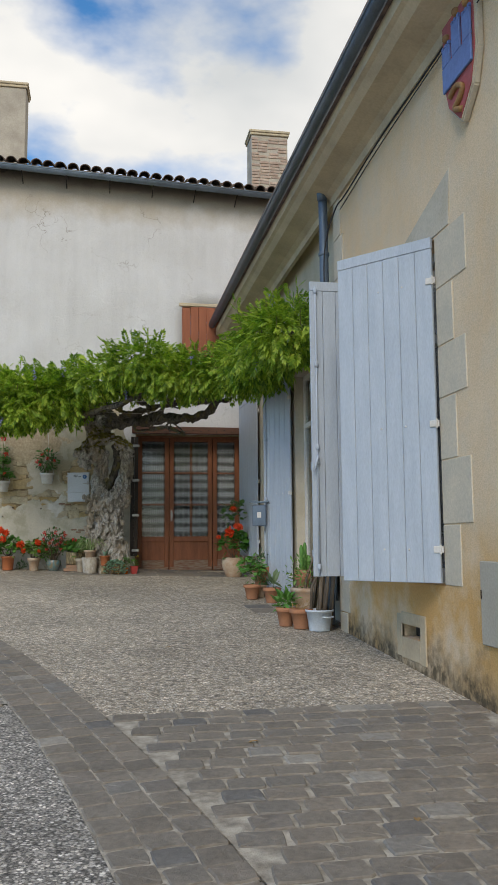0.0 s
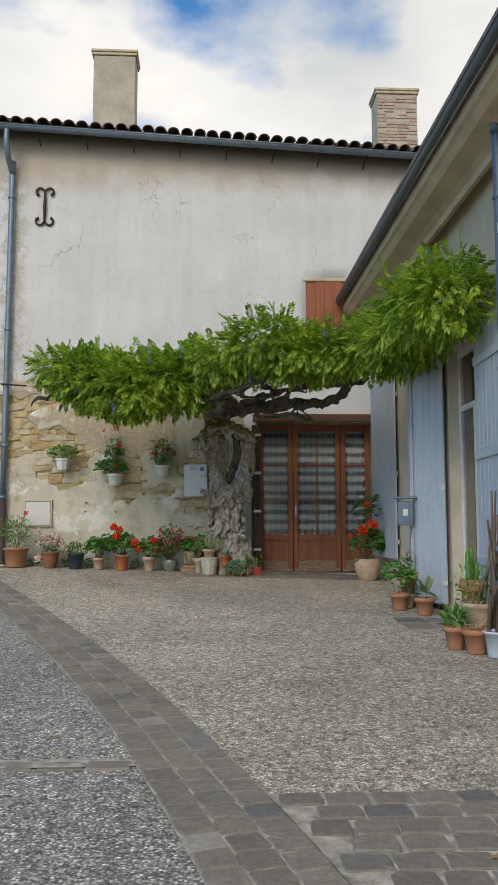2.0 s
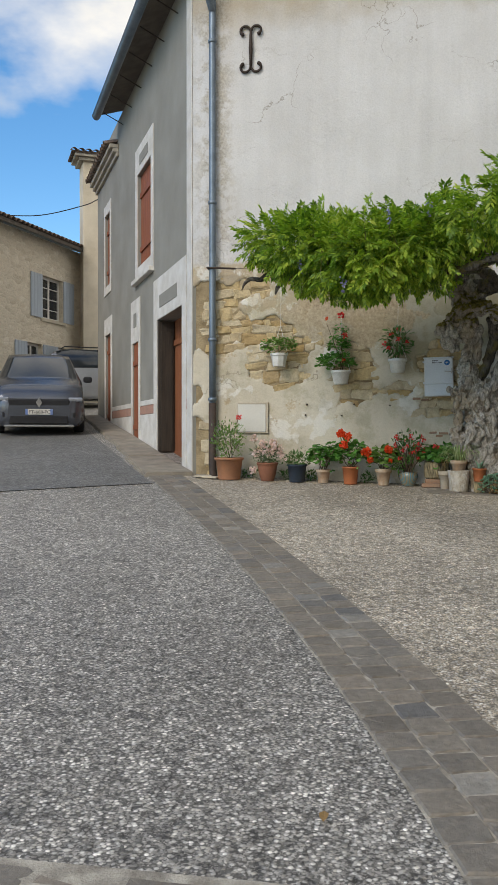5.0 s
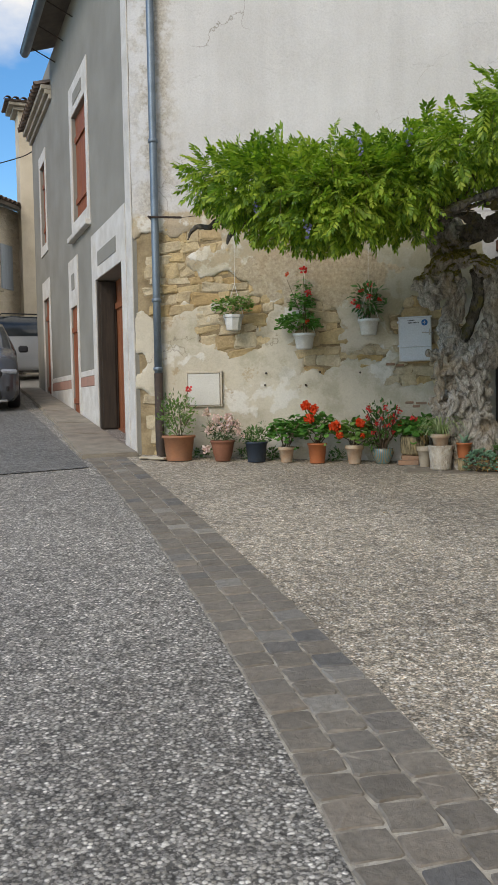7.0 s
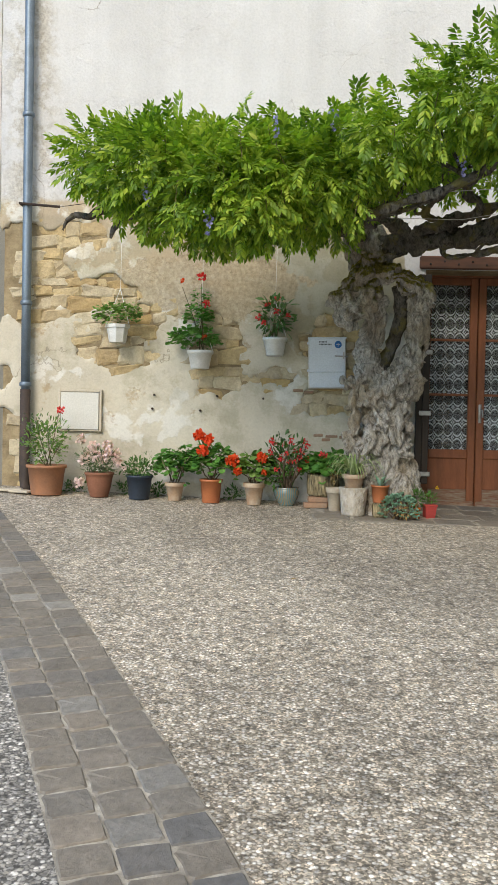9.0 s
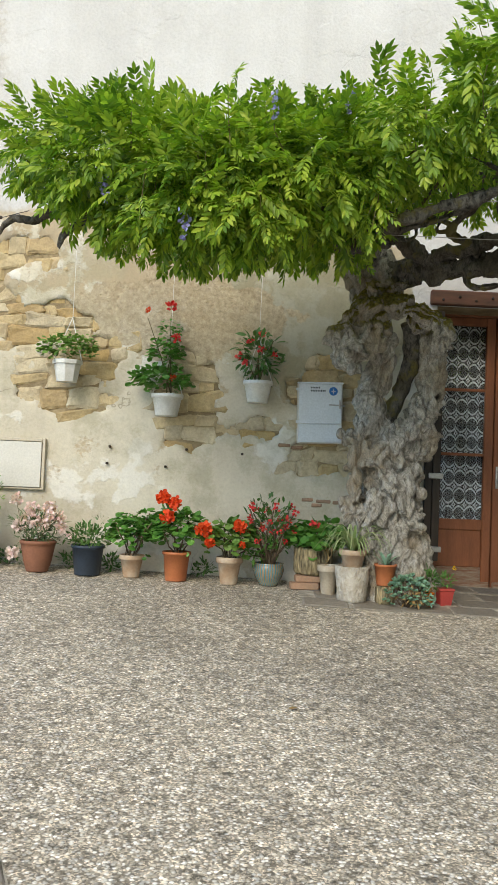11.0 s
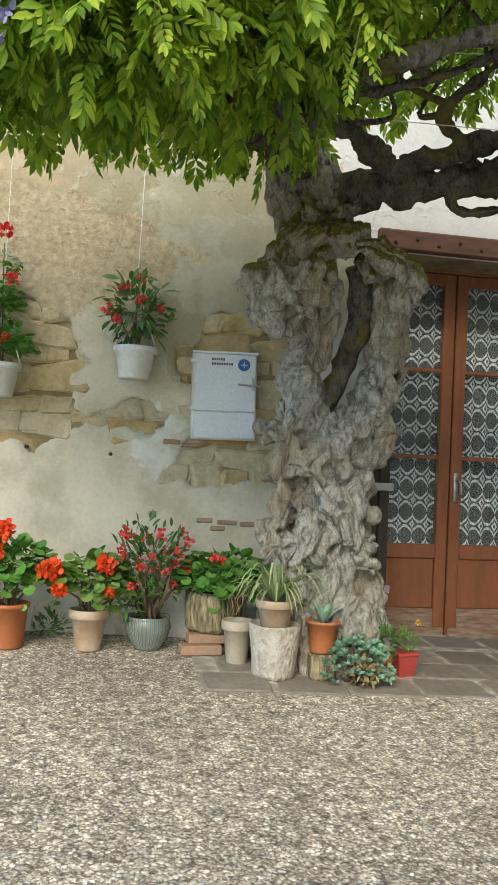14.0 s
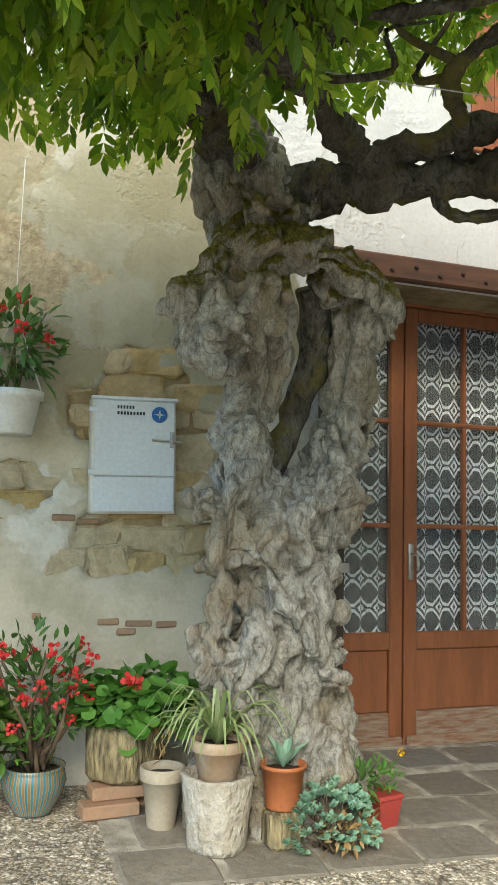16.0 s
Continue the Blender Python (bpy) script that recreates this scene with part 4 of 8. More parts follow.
# cornice, gutter, roof
corn = bmesh.new()
prof = [(0.0, 5.12), (0.05, 5.12), (0.06, 5.2), (0.12, 5.24), (0.2, 5.27), (0.3, 5.3), (0.36, 5.36), (0.4, 5.38), (0.4, 5.5), (0.0, 5.5)]
ends = []
for y in (-4.0, 16.0):
    ends.append([corn.verts.new((RX + 0.02 - o, y, z)) for o, z in prof])
for i in range(len(prof)):
    j = (i + 1) % len(prof)
    corn.faces.new((ends[0][i], ends[0][j], ends[1][j], ends[1][i]))
corn.faces.new(ends[0]), corn.faces.new(ends[1][::-1])
bmesh.ops.recalc_face_normals(corn, faces=corn.faces)
tagged(part("cornice", corn, M_CORNICE), "moulded ochre stone cornice under the eaves", "cornice", kind="structure")
gut2 = thing("gutter_right", "dark blue-grey zinc eaves gutter", "gutter", kind="structure")
gutter_mesh((2.06, -4, 5.54), (2.06, 15.9, 5.54), 0.06, M_ZINC_DARK, gut2)
bm = bmesh.new()
pr = [(2.02, 5.55), (6.5, 7.6), (6.5, 7.7), (2.02, 5.63)]
e0 = [bm.verts.new((x, -4, z)) for x, z in pr]
e1 = [bm.verts.new((x, 16.0, z)) for x, z in pr]
for i in range(4):
    bm.faces.new((e0[i], e0[(i + 1) % 4], e1[(i + 1) % 4], e1[i]))
bm.faces.new(e0), bm.faces.new(e1[::-1])
bmesh.ops.recalc_face_normals(bm, faces=bm.faces)
tagged(part("roof_right", bm, M_TILE), "dark tiled roof slope above the gutter", "roof", kind="structure")

dp = thing("downpipe_right", "dark blue-grey zinc downpipe beside the pilaster", "downpipe", kind="structure")
bm = bmesh.new()
tube(bm, spline([(2.38, 8.86, 5.4), (2.4, 8.88, 5.2), (2.42, 8.9, 4.8), (2.42, 8.9, 0.5)], 5), 0.052, 12)
part("pipe", bm, M_ZINC_DARK, dp, smooth=True)
for z in (4.55, 2.95, 1.2):
    bm = bmesh.new()
    lathe(bm, [(0.056, 0), (0.064, 0.01), (0.064, 0.035), (0.056, 0.045)], 14, 2.42, 8.9, z, True)
    part("collar", bm, M_ZINC_DARK, dp, smooth=True)


def cable(name, pts, r, label):
    bm = bmesh.new()
    tube(bm, spline(pts, 6), r, 6)
    return tagged(part(name, bm, M_RUBBER, None, "", True), label, "cable")


M_RUBBER = plain("black_rubber", (0.025, 0.025, 0.027), (0.018, 0.018, 0.02), 9, 0.6)
cable("cable", [(2.49, 4.5, 5.1), (2.48, 6.0, 5.06), (2.49, 7.0, 5.08), (2.48, 8.2, 5.0), (2.45, 8.5, 4.95), (2.36, 8.6, 4.6), (2.35, 8.65, 4.2), (2.38, 8.65, 3.7), (2.44, 8.64, 3.2)], 0.008, "black cable looping under the cornice and down the pipe")
cable("cable", [(2.49, 4.5, 5.05), (2.48, 6.2, 5.02), (2.49, 7.4, 5.0), (2.47, 8.4, 4.9)], 0.005, "thin black cable under the cornice")


def shutter(name, w, h, planks, label, bars=(), rod=False, back=1, material=None, flip=False):
    """One leaf: x from the hinge outwards, z up from its foot, its battened back towards +y."""
    s = thing(name, label, "shutter")
    mt = material or M_BLUE
    for i in range(planks):
        bm = bmesh.new()
        box(bm, w * i / planks + 0.0015, w * (i + 1) / planks - 0.0015, -0.014, 0.014, 0.0, h - 0.09, 0.004)
        part("plank", bm, mt, s)
    bm = bmesh.new()
    box(bm, 0, w, -0.018, 0.018, h - 0.089, h, 0.005)
    part("head_rail", bm, mt, s)
    for z in bars:
        bm = bmesh.new()
        box(bm, 0.01, w - 0.01, *sorted((back * 0.0145, back * 0.034)), z - 0.05, z + 0.05, 0.006)
        part("batten", bm, mt, s)
    for z in (0.25, h * 0.45, h - 0.35):
        bm = bmesh.new()
        box(bm, -0.03, 0.05, *sorted((-back * 0.026, -back * 0.0145)), z - 0.025, z + 0.025, 0.003)
        lathe(bm, [(0.008, -0.035), (0.008, 0.035)], 8, -0.012, -back * 0.03, z, True)
        part("hinge", bm, M_WHITE, s, "white painted hinge")
        for q in (0.3, 0.55):
            bm = bmesh.new()
            bmesh.ops.create_icosphere(bm, subdivisions=1, radius=0.009, matrix=Matrix.Translation((w * q, -back * 0.0145, z)))
            part("bolt_head", bm, M_WHITE, s)
    if rod:
        bm = bmesh.new()
        tube(bm, [(w - 0.05, 0.03, 0.02), (w - 0.05, 0.03, h - 0.05)], 0.009, 8)
        part("locking_rod", bm, M_BLUE, s, "painted steel locking rod", True)
        for z in (0.06, h * 0.37, h * 0.42, h * 0.7, h - 0.12):
            bm = bmesh.new()
            lathe(bm, [(0.012, 0), (0.019, 0.008), (0.019, 0.045), (0.012, 0.053)], 10, w - 0.05, 0.03, z, True)
            part("rod_bracket", bm, M_BLUE, s, smooth=True)
        bm = bmesh.new()
        tube(bm, [(w - 0.05, 0.035, h * 0.4), (w - 0.045, 0.06, h * 0.4 - 0.02), (w - 0.01, 0.065, h * 0.4 - 0.14)], [0.01, 0.01, 0.013], 8)
        part("rod_handle", bm, M_BLUE, s, smooth=True)
    return s


def lay(ob, hinge, tip, z):
    """Stands a leaf so that its x runs from the hinge to the tip."""
    a = math.degrees(math.atan2(tip[1] - hinge[1], tip[0] - hinge[0]))
    ob.matrix_world = pose(hinge[0], hinge[1], z, 0, 0, a)
    return ob


# the half-open leaf: battens hidden behind
s = shutter("shutter", 0.87, 2.66, 6, "pale blue painted plank shutter, standing half open", (0.4, 1.3, 2.3), back=-1)
s.matrix_world = pose(2.5, 6.02, 1.07, 0, 0, 130)
s = shutter("shutter", 0.62, 2.72, 5, "pale blue plank shutter with locking rod, standing open", (), True)
lay(s, (2.5, 7.46), (1.95, 7.46), 1.07)
s = shutter("shutter", 1.05, 3.0, 8, "pale blue plank shutter folded flat against the wall", (0.5, 1.6, 2.6), back=-1)
lay(s, (2.62, 10.33), (2.60, 9.28), 0.72)
s = shutter("shutter", 0.62, 3.1, 5, "pale blue plank shutter with locking rod, folded open", (), True, back=-1)
lay(s, (2.62, 11.58), (2.36, 12.15), 0.66)
s = shutter("shutter", 0.7, 3.1, 5, "pale blue plank shutter folded open beside its pair", ())
lay(s, (2.36, 12.2), (2.5, 12.9), 0.7)
s = shutter("shutter", 1.6, 2.85, 8, "grey-blue plank shutter standing open beside the glazed door", ())
lay(s, (2.62, 14.2), (2.58, 15.8), 1.12)

# French windows
for (x0, x1, z0, z1), wx in ((FW, RX), (D5, 2.68)):
    wd = thing("window_french", "white framed French window behind open shutters", "window", wx, 0, 0, -90, kind="structure")
    for a, b, c, d in ((x0, x0 + 0.07, z0, z1), (x1 - 0.07, x1, z0, z1), (x0 + 0.07, x1 - 0.07, z1 - 0.08, z1), (x0 + 0.07, x1 - 0.07, z0, z0 + 0.12), (x0 + 0.07, x1 - 0.07, z1 - 0.75, z1 - 0.68), ((x0 + x1) / 2 - 0.05, (x0 + x1) / 2 + 0.05, z0 + 0.12, z1 - 0.75)):
        bm = bmesh.new()
        box(bm, a, b, 0.12, 0.18, c, d, 0.005)
        part("window_frame", bm, M_WHITE, wd)
    for a, b, c, d in ((x0 + 0.07, (x0 + x1) / 2 - 0.05, z0 + 0.12, z1 - 0.75), ((x0 + x1) / 2 + 0.05, x1 - 0.07, z0 + 0.12, z1 - 0.75), (x0 + 0.07, x1 - 0.07, z1 - 0.68, z1 - 0.08)):
        bm = bmesh.new()
        box(bm, a + 0.002, b - 0.002, 0.145, 0.15, c + 0.002, d - 0.002)
        part("pane", bm, M_GLASS, wd)
    # added box behind the panes, indoor shade given by its dark colour
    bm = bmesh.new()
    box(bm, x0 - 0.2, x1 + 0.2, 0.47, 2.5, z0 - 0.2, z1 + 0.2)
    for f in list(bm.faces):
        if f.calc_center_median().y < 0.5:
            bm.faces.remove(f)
    rm = part("room_behind_window", bm, M_ROOM_SHADE)
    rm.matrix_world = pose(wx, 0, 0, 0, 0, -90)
    tagged(rm, "added box behind the French window, coloured dark in place of indoor shade", "room", kind="structure")
# vent slot closed by a black backing, in place of the shade inside
bm = bmesh.new()
box(bm, RX + 0.12, RX + 0.4, 6.5, 7.03, 0.55, 0.73)
tagged(part("vent_back", bm, M_RUBBER), "black backing that stands in for the shade inside the wall vent", "vent", kind="structure")
bm = bmesh.new()
for a in ((-7.09, -6.98, 0.42, 0.77), (-6.55, -6.44, 0.4, 0.79), (-6.98, -6.55, 0.691, 0.79), (-6.98, -6.55, 0.41, 0.584)):
    box(bm, a[0], a[1], -0.012, 0.02, a[2], a[3], 0.004)
ob = part("vent_surround", bm, M_CORNICE, wr_, "worn grey stone vent surround")

# ---- old wisteria ----
def bark_mat(name, c1, c2, brown, moss=False):
    """Grey wrinkled bark with brown bared patches; moss: on the upper faces of the burl."""
    n = Nodes(name, 0.92, spec=0.15, space="World")
    wr = n.put("ShaderNodeTexNoise", Scale=5.0, Detail=3.0)
    n.wire(n.co, wr.inputs["Vector"])
    wa = n.put("ShaderNodeVectorMath")
    wa.operation = 'MULTIPLY_ADD'
    wa.inputs[1].default_value = (0.16, 0.16, 0.16)
    n.wire(wr.outputs["Color"], wa.inputs[0])
    n.wire(n.co, wa.inputs[2])
    plain_co = n.co
    n.co = wa.outputs[0]
    f = n.noise(34, 6, 0.68, stretch=(1, 1, 0.3))
    cr = n.voronoi(38, 'DISTANCE_TO_EDGE', "Distance", stretch=(1, 1, 0.28))
    n.co = plain_co
    g = n.noise(120, 5, 0.7)
    b = n.noise(2.4, 4, 0.6)
    m = n.noise(9, 5, 0.65)
    col = n.mix(n.ramp(f, [(0.34, 0.0), (0.56, 1.0)]), c2, c1)
    col = n.mix(n.math('MULTIPLY', n.ramp(b, [(0.46, 0.0), (0.62, 1.0)]), 0.7), col, brown)
    col = n.mix(0.55, col, n.ramp(m, [(0.34, 0.5), (0.6, 1.0)]), 'MULTIPLY')
    col = n.mix(0.45, col, n.ramp(cr, [(0.0, 0.3), (0.07, 1.0)]), 'MULTIPLY')
    col = n.mix(0.45, col, n.ramp(g, [(0.34, 0.45), (0.6, 1.0)]), 'MULTIPLY')
    if moss:
        geo = n.put("ShaderNodeNewGeometry")
        sep = n.put("ShaderNodeSeparateXYZ")
        n.wire(geo.outputs["Normal"], sep.inputs[0])
        zm = n.math('ADD', n.axis(2), n.math('MULTIPLY', n.math('SUBTRACT', n.noise(6, 4), 0.5), 0.4))
        band = n.math('MULTIPLY', n.ramp(n.math('SUBTRACT', zm, 2.98, True), [(0.0, 0.0), (0.1, 1.0)]), n.ramp(n.math('SUBTRACT', zm, 3.36, True), [(0.0, 1.0), (0.1, 0.0)]))
        k = n.ramp(n.math('ADD', n.math('ADD', sep.outputs[2], 0.12), n.math('MULTIPLY', n.math('SUBTRACT', n.noise(11, 6, 0.7), 0.5), 2.0)), [(0.0, 0.0), (0.25, 1.0)])
        mossc = n.mix(n.ramp(n.noise(70, 5, 0.7), [(0.35, 0.0), (0.65, 1.0)]), (0.10, 0.085, 0.03), (0.34, 0.29, 0.06))
        km = n.math('MULTIPLY', k, band)
        col = n.mix(km, col, mossc)
        n.bump(n.math('MULTIPLY', km, n.noise(85, 4, 0.7)), 0.9, 0.03)
    else:
        tuft = n.ramp(n.noise(4.5, 6, 0.65, off=(3, 3, 3)), [(0.52, 0.0), (0.6, 1.0)])
        col = n.mix(n.math('MULTIPLY', tuft, 0.75), col, n.mix(n.noise(60, 4), (0.22, 0.19, 0.05), (0.09, 0.08, 0.035)))
    n.color(col)
    n.bump(f, 0.9, 0.022)
    n.bump(m, 0.6, 0.03)
    n.bump(cr, 0.5, 0.012)
    return n.bump(g, 0.7, 0.008).m


M_BARK = bark_mat("wisteria_bark", (0.52, 0.49, 0.435), (0.19, 0.172, 0.144), (0.37, 0.295, 0.2), True)
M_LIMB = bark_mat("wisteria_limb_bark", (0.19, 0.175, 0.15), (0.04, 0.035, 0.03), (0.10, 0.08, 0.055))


def leaf_mat(name, tones, gloss=0.45, through=0.32):
    n = Nodes(name, gloss, spec=0.35, space="World")
    r = n.island()
    k = n.math('ADD', n.math('MULTIPLY', r, 0.6), n.math('MULTIPLY', n.ramp(n.noise(1.7, 3), [(0.3, 0.0), (0.7, 1.0)]), 0.4))
    col = n.ramp(k, [(i / (len(tones) - 1), t) for i, t in enumerate(tones)])
    col = n.mix(0.3, col, n.ramp(n.noise(40, 2), [(0.3, 0.6), (0.7, 1.0)]), 'MULTIPLY')
    n.color(col)
    tl = n.put("ShaderNodeBsdfTranslucent")
    n.wire(n.mix(1.0, col, (0.72, 1.0, 0.5), 'MULTIPLY'), tl.inputs["Color"])
    mx = n.put("ShaderNodeMixShader")
    mx.inputs[0].default_value = through
    n.wire(n.b.outputs[0], mx.inputs[1])
    n.wire(tl.outputs[0], mx.inputs[2])
    n.wire(mx.outputs[0], n.t.nodes["Material Output"].inputs["Surface"])
    return n.m


M_LEAF = leaf_mat("wisteria_leaf", [(0.075, 0.15, 0.024), (0.14, 0.25, 0.032), (0.275, 0.405, 0.045), (0.43, 0.53, 0.065), (0.62, 0.65, 0.13)], 0.42, 0.46)

LEAFLET_V = np.array([(0, 0, 0), (0.33, 0.17, 0.035), (0.36, 0, 0), (0.33, -0.17, 0.035), (0.68, 0.15, 0.02), (0.7, 0, -0.02), (0.68, -0.15, 0.02), (1, 0, -0.08)])
LEAFLET_F = [(0, 2, 1), (0, 3, 2), (1, 2, 5, 4), (2, 3, 6, 5), (4, 5, 7), (5, 6, 7)]
ROUND_V = np.array([(0, 0, 0.0)] + [(0.5 + 0.52 * math.cos(a) * (1 + 0.07 * math.cos(4 * a)), 0.52 * math.sin(a) * (1 + 0.07 * math.cos(4 * a)), 0.10 + 0.03 * math.cos(5 * a)) for a in np.linspace(-2.7, 2.7, 10)] + [(0.42, 0, 0.0)])
ROUND_F = [(11, i, i + 1) for i in range(1, 10)] + [(11, 0, 1), (11, 10, 0)]
NEEDLE_V = np.array([(0, 0.04, 0), (0, -0.04, 0), (0.5, 0.05, 0.02), (0.5, -0.05, 0.02), (1, 0, -0.05)])
NEEDLE_F = [(0, 1, 3, 2), (2, 3, 4)]


def turn_to(d, roll):
    """Rotation matrices whose x axes are the rows of d and whose z leans upward, rolled."""
    d = d / np.linalg.norm(d, axis=1, keepdims=True)
    up = np.tile((0.0, 0.0, 1.0), (len(d), 1))
    up[np.abs(d[:, 2]) > 0.95] = (1.0, 0, 0)
    s = np.cross(up, d)
    s /= np.linalg.norm(s, axis=1, keepdims=True)
    u = np.cross(d, s)
    c, q = np.cos(roll)[:, None], np.sin(roll)[:, None]
    return np.stack((d, s * c + u * q, u * c - s * q), axis=2)


def scatter(tv, tf, pos, dirs, roll, size):
    """Many copies of a small template as plain vertex and face lists."""
    R = turn_to(dirs, roll)
    V = np.einsum('nij,kj->nki', R, tv) * size[:, None, None] + pos[:, None, :]
    k = len(tv)
    faces = [tuple(i + o for i in f) for o in range(0, k * len(pos), k) for f in tf]
    return V.reshape(-1, 3), faces


def leaf_object(name, sets, material, parent, label="", kind=""):
    vs, fs, off = [], [], 0
    for v, f in sets:
        vs.append(v)
        fs += [tuple(i + off for i in q) for q in f]
        off += len(v)
    me = bpy.data.meshes.new("mesh")
    me.from_pydata(np.concatenate(vs).tolist(), [], fs)
    me.materials.append(material)
    ob = new(name, me)
    if parent is not None:
        ob.parent = parent
    return tagged(ob, label, kind=kind)


def compound(seed, pairs=5, droop=0.25):
    """A pinnate leaf: leaflets in pairs along a drooping stalk with one at the tip."""
    r = np.random.RandomState(seed)
    vs, fs = [], []
    items = [(1.0, 0.0)] + [(0.28 + 0.68 * (i / (pairs - 1)), s * (1.0 - 0.35 * i / (pairs - 1))) for i in range(pairs) for s in (-1, 1)]
    for t, side in items:
        L = 0.32 * (0.85 + 0.3 * r.rand()) * (0.8 if t < 0.35 else 1)
        a = side * 1.0 + r.uniform(-0.15, 0.15)
        dn = -0.25 - 0.35 * abs(side) - droop * t + r.uniform(-0.2, 0.2)
        d = np.array([[math.cos(a), math.sin(a), dn * 0.6]])
        p = np.array([[t, 0, -droop * t * t]])
        v, f = scatter(LEAFLET_V * (1, 1.0, 1), LEAFLET_F, p, d, np.array([r.uniform(-0.4, 0.4)]), np.array([L]))
        o = len(vs) * 8
        vs.append(v)
        fs += [tuple(i + o for i in q) for q in f]
    return np.concatenate(vs), fs


wis = thing("wisteria", "ancient gnarled wisteria trained across the house front, in full leaf", "vine", 0.05, 15.4, 0.0)
wis.matrix_world = Matrix.Identity(4)

# trunk: two fused stems with a burl and a hollow between, swollen at the foot
BODY = [
    [(0.12, 15.66, 0.80, 0.30), (0.12, 15.66, 1.05, 0.31), (0.10, 15.64, 1.28, 0.27), (0.06, 15.62, 1.55, 0.27), (0.05, 15.61, 1.78, 0.25), (0.08, 15.6, 1.97, 0.25), (0.10, 15.6, 2.12, 0.25)],
    [(-0.14, 15.62, 1.24, 0.13), (-0.19, 15.6, 0.85, 0.12)],
    [(0.36, 15.6, 1.3, 0.11), (0.42, 15.58, 1.1, 0.12), (0.49, 15.56, 0.80, 0.12)],
    [(0.22, 15.5, 1.2, 0.14), (0.28, 15.47, 1.0, 0.15), (0.31, 15.46, 0.80, 0.14)],
    [(0.29, 15.58, 1.35, 0.10), (0.28, 15.58, 1.5, 0.10), (0.25, 15.56, 1.73, 0.10), (0.28, 15.56, 1.96, 0.10)],
]
STEMS = [
    [(-0.02, 15.58, 2.14, 0.18), (-0.085, 15.55, 2.4, 0.145), (-0.035, 15.53, 2.62, 0.135), (0.0, 15.5, 2.8, 0.135), (-0.04, 15.42, 2.98, 0.14)],
    [(0.33, 15.6, 2.11, 0.17), (0.365, 15.58, 2.36, 0.155), (0.4, 15.56, 2.6, 0.14), (0.42, 15.53, 2.82, 0.13), (0.4, 15.46, 3.02, 0.12), (0.28, 15.45, 3.17, 0.13)],
]
BURL = [
    [(-0.34, 15.32, 3.02, 0.11), (-0.2, 15.28, 3.15, 0.125), (-0.02, 15.27, 3.2, 0.115), (0.16, 15.26, 3.21, 0.10), (0.32, 15.28, 3.15, 0.11), (0.43, 15.3, 3.04, 0.105), (0.47, 15.34, 2.92, 0.085)],
    [(-0.14, 15.36, 3.06, 0.14), (-0.25, 15.34, 2.95, 0.19), (-0.44, 15.3, 2.93, 0.10)],
    [(-0.3, 15.35, 2.78, 0.12), (-0.42, 15.34, 2.8, 0.075)],
    [(-0.08, 15.45, 3.3, 0.22), (-0.1, 15.46, 3.45, 0.24), (-0.14, 15.46, 3.6, 0.21), (-0.18, 15.42, 3.74, 0.15)],
]
# ridges that flow down the front like folded cloth
RIDGES = [
    [(0.3, 15.46, 2.3, 0.08), (0.17, 15.4, 2.17, 0.08), (0.04, 15.37, 2.08, 0.085), (-0.06, 15.36, 1.98, 0.075), (0.02, 15.36, 1.86, 0.07), (0.08, 15.36, 1.72, 0.075), (0.14, 15.38, 1.58, 0.08)],
    [(-0.12, 15.46, 2.3, 0.07), (-0.18, 15.42, 2.1, 0.08), (-0.2, 15.4, 1.95, 0.075), (-0.22, 15.42, 1.8, 0.065), (-0.2, 15.44, 1.66, 0.06)],
    [(-0.02, 15.38, 1.72, 0.06), (-0.09, 15.38, 1.58, 0.08), (-0.16, 15.42, 1.45, 0.1), (-0.06, 15.44, 1.32, 0.1)],
    [(0.3, 15.44, 2.02, 0.06), (0.24, 15.42, 1.84, 0.06), (0.21, 15.42, 1.64, 0.06), (0.25, 15.44, 1.44, 0.07)],
]
BUMPS = [(-0.28, 15.5, 2.17, 0.085), (-0.27, 15.5, 1.9, 0.06), (-0.26, 15.48, 1.6, 0.095), (-0.2, 15.42, 1.5, 0.1), (0.47, 15.5, 2.2, 0.07), (0.47, 15.46, 2.46, 0.055), (0.5, 15.5, 2.55, 0.05),
         (0.42, 15.44, 2.52, 0.05), (0.46, 15.46, 2.38, 0.05), (0.37, 15.5, 2.05, 0.055), (0.33, 15.5, 1.86, 0.05), (0.33, 15.48, 1.72, 0.05), (0.33, 15.48, 1.56, 0.055), (0.34, 15.44, 1.42, 0.055)]
FOLDS = [(-0.32, 15.2, 3.02, 0.08), (-0.16, 15.19, 3.02, 0.085), (-0.4, 15.23, 2.9, 0.07), (-0.25, 15.17, 2.9, 0.075), (-0.1, 15.22, 2.9, 0.07), (-0.34, 15.22, 2.8, 0.065), (-0.18, 15.22, 2.79, 0.065),
         (-0.27, 15.27, 2.7, 0.055), (-0.02, 15.28, 3.04, 0.07), (0.0, 15.24, 3.38, 0.06), (-0.14, 15.22, 3.36, 0.06), (0.1, 15.28, 3.42, 0.055), (-0.24, 15.27, 3.44, 0.055), (0.38, 15.24, 2.98, 0.06)]
TRUNK = BODY + STEMS + BURL + RIDGES
bm = bmesh.new()
for chain in TRUNK:
    for q in spline(chain, 5):
        bmesh.ops.create_icosphere(bm, subdivisions=2, radius=q[3], matrix=Matrix.Translation((q[0] + 0.02, q[1] - 0.09, q[2])))
for q in BUMPS + FOLDS:
    bmesh.ops.create_icosphere(bm, subdivisions=2, radius=q[3], matrix=Matrix.Translation((q[0] + 0.02, q[1] - 0.09, q[2])))
tmp = new("trunk", finish(bm))
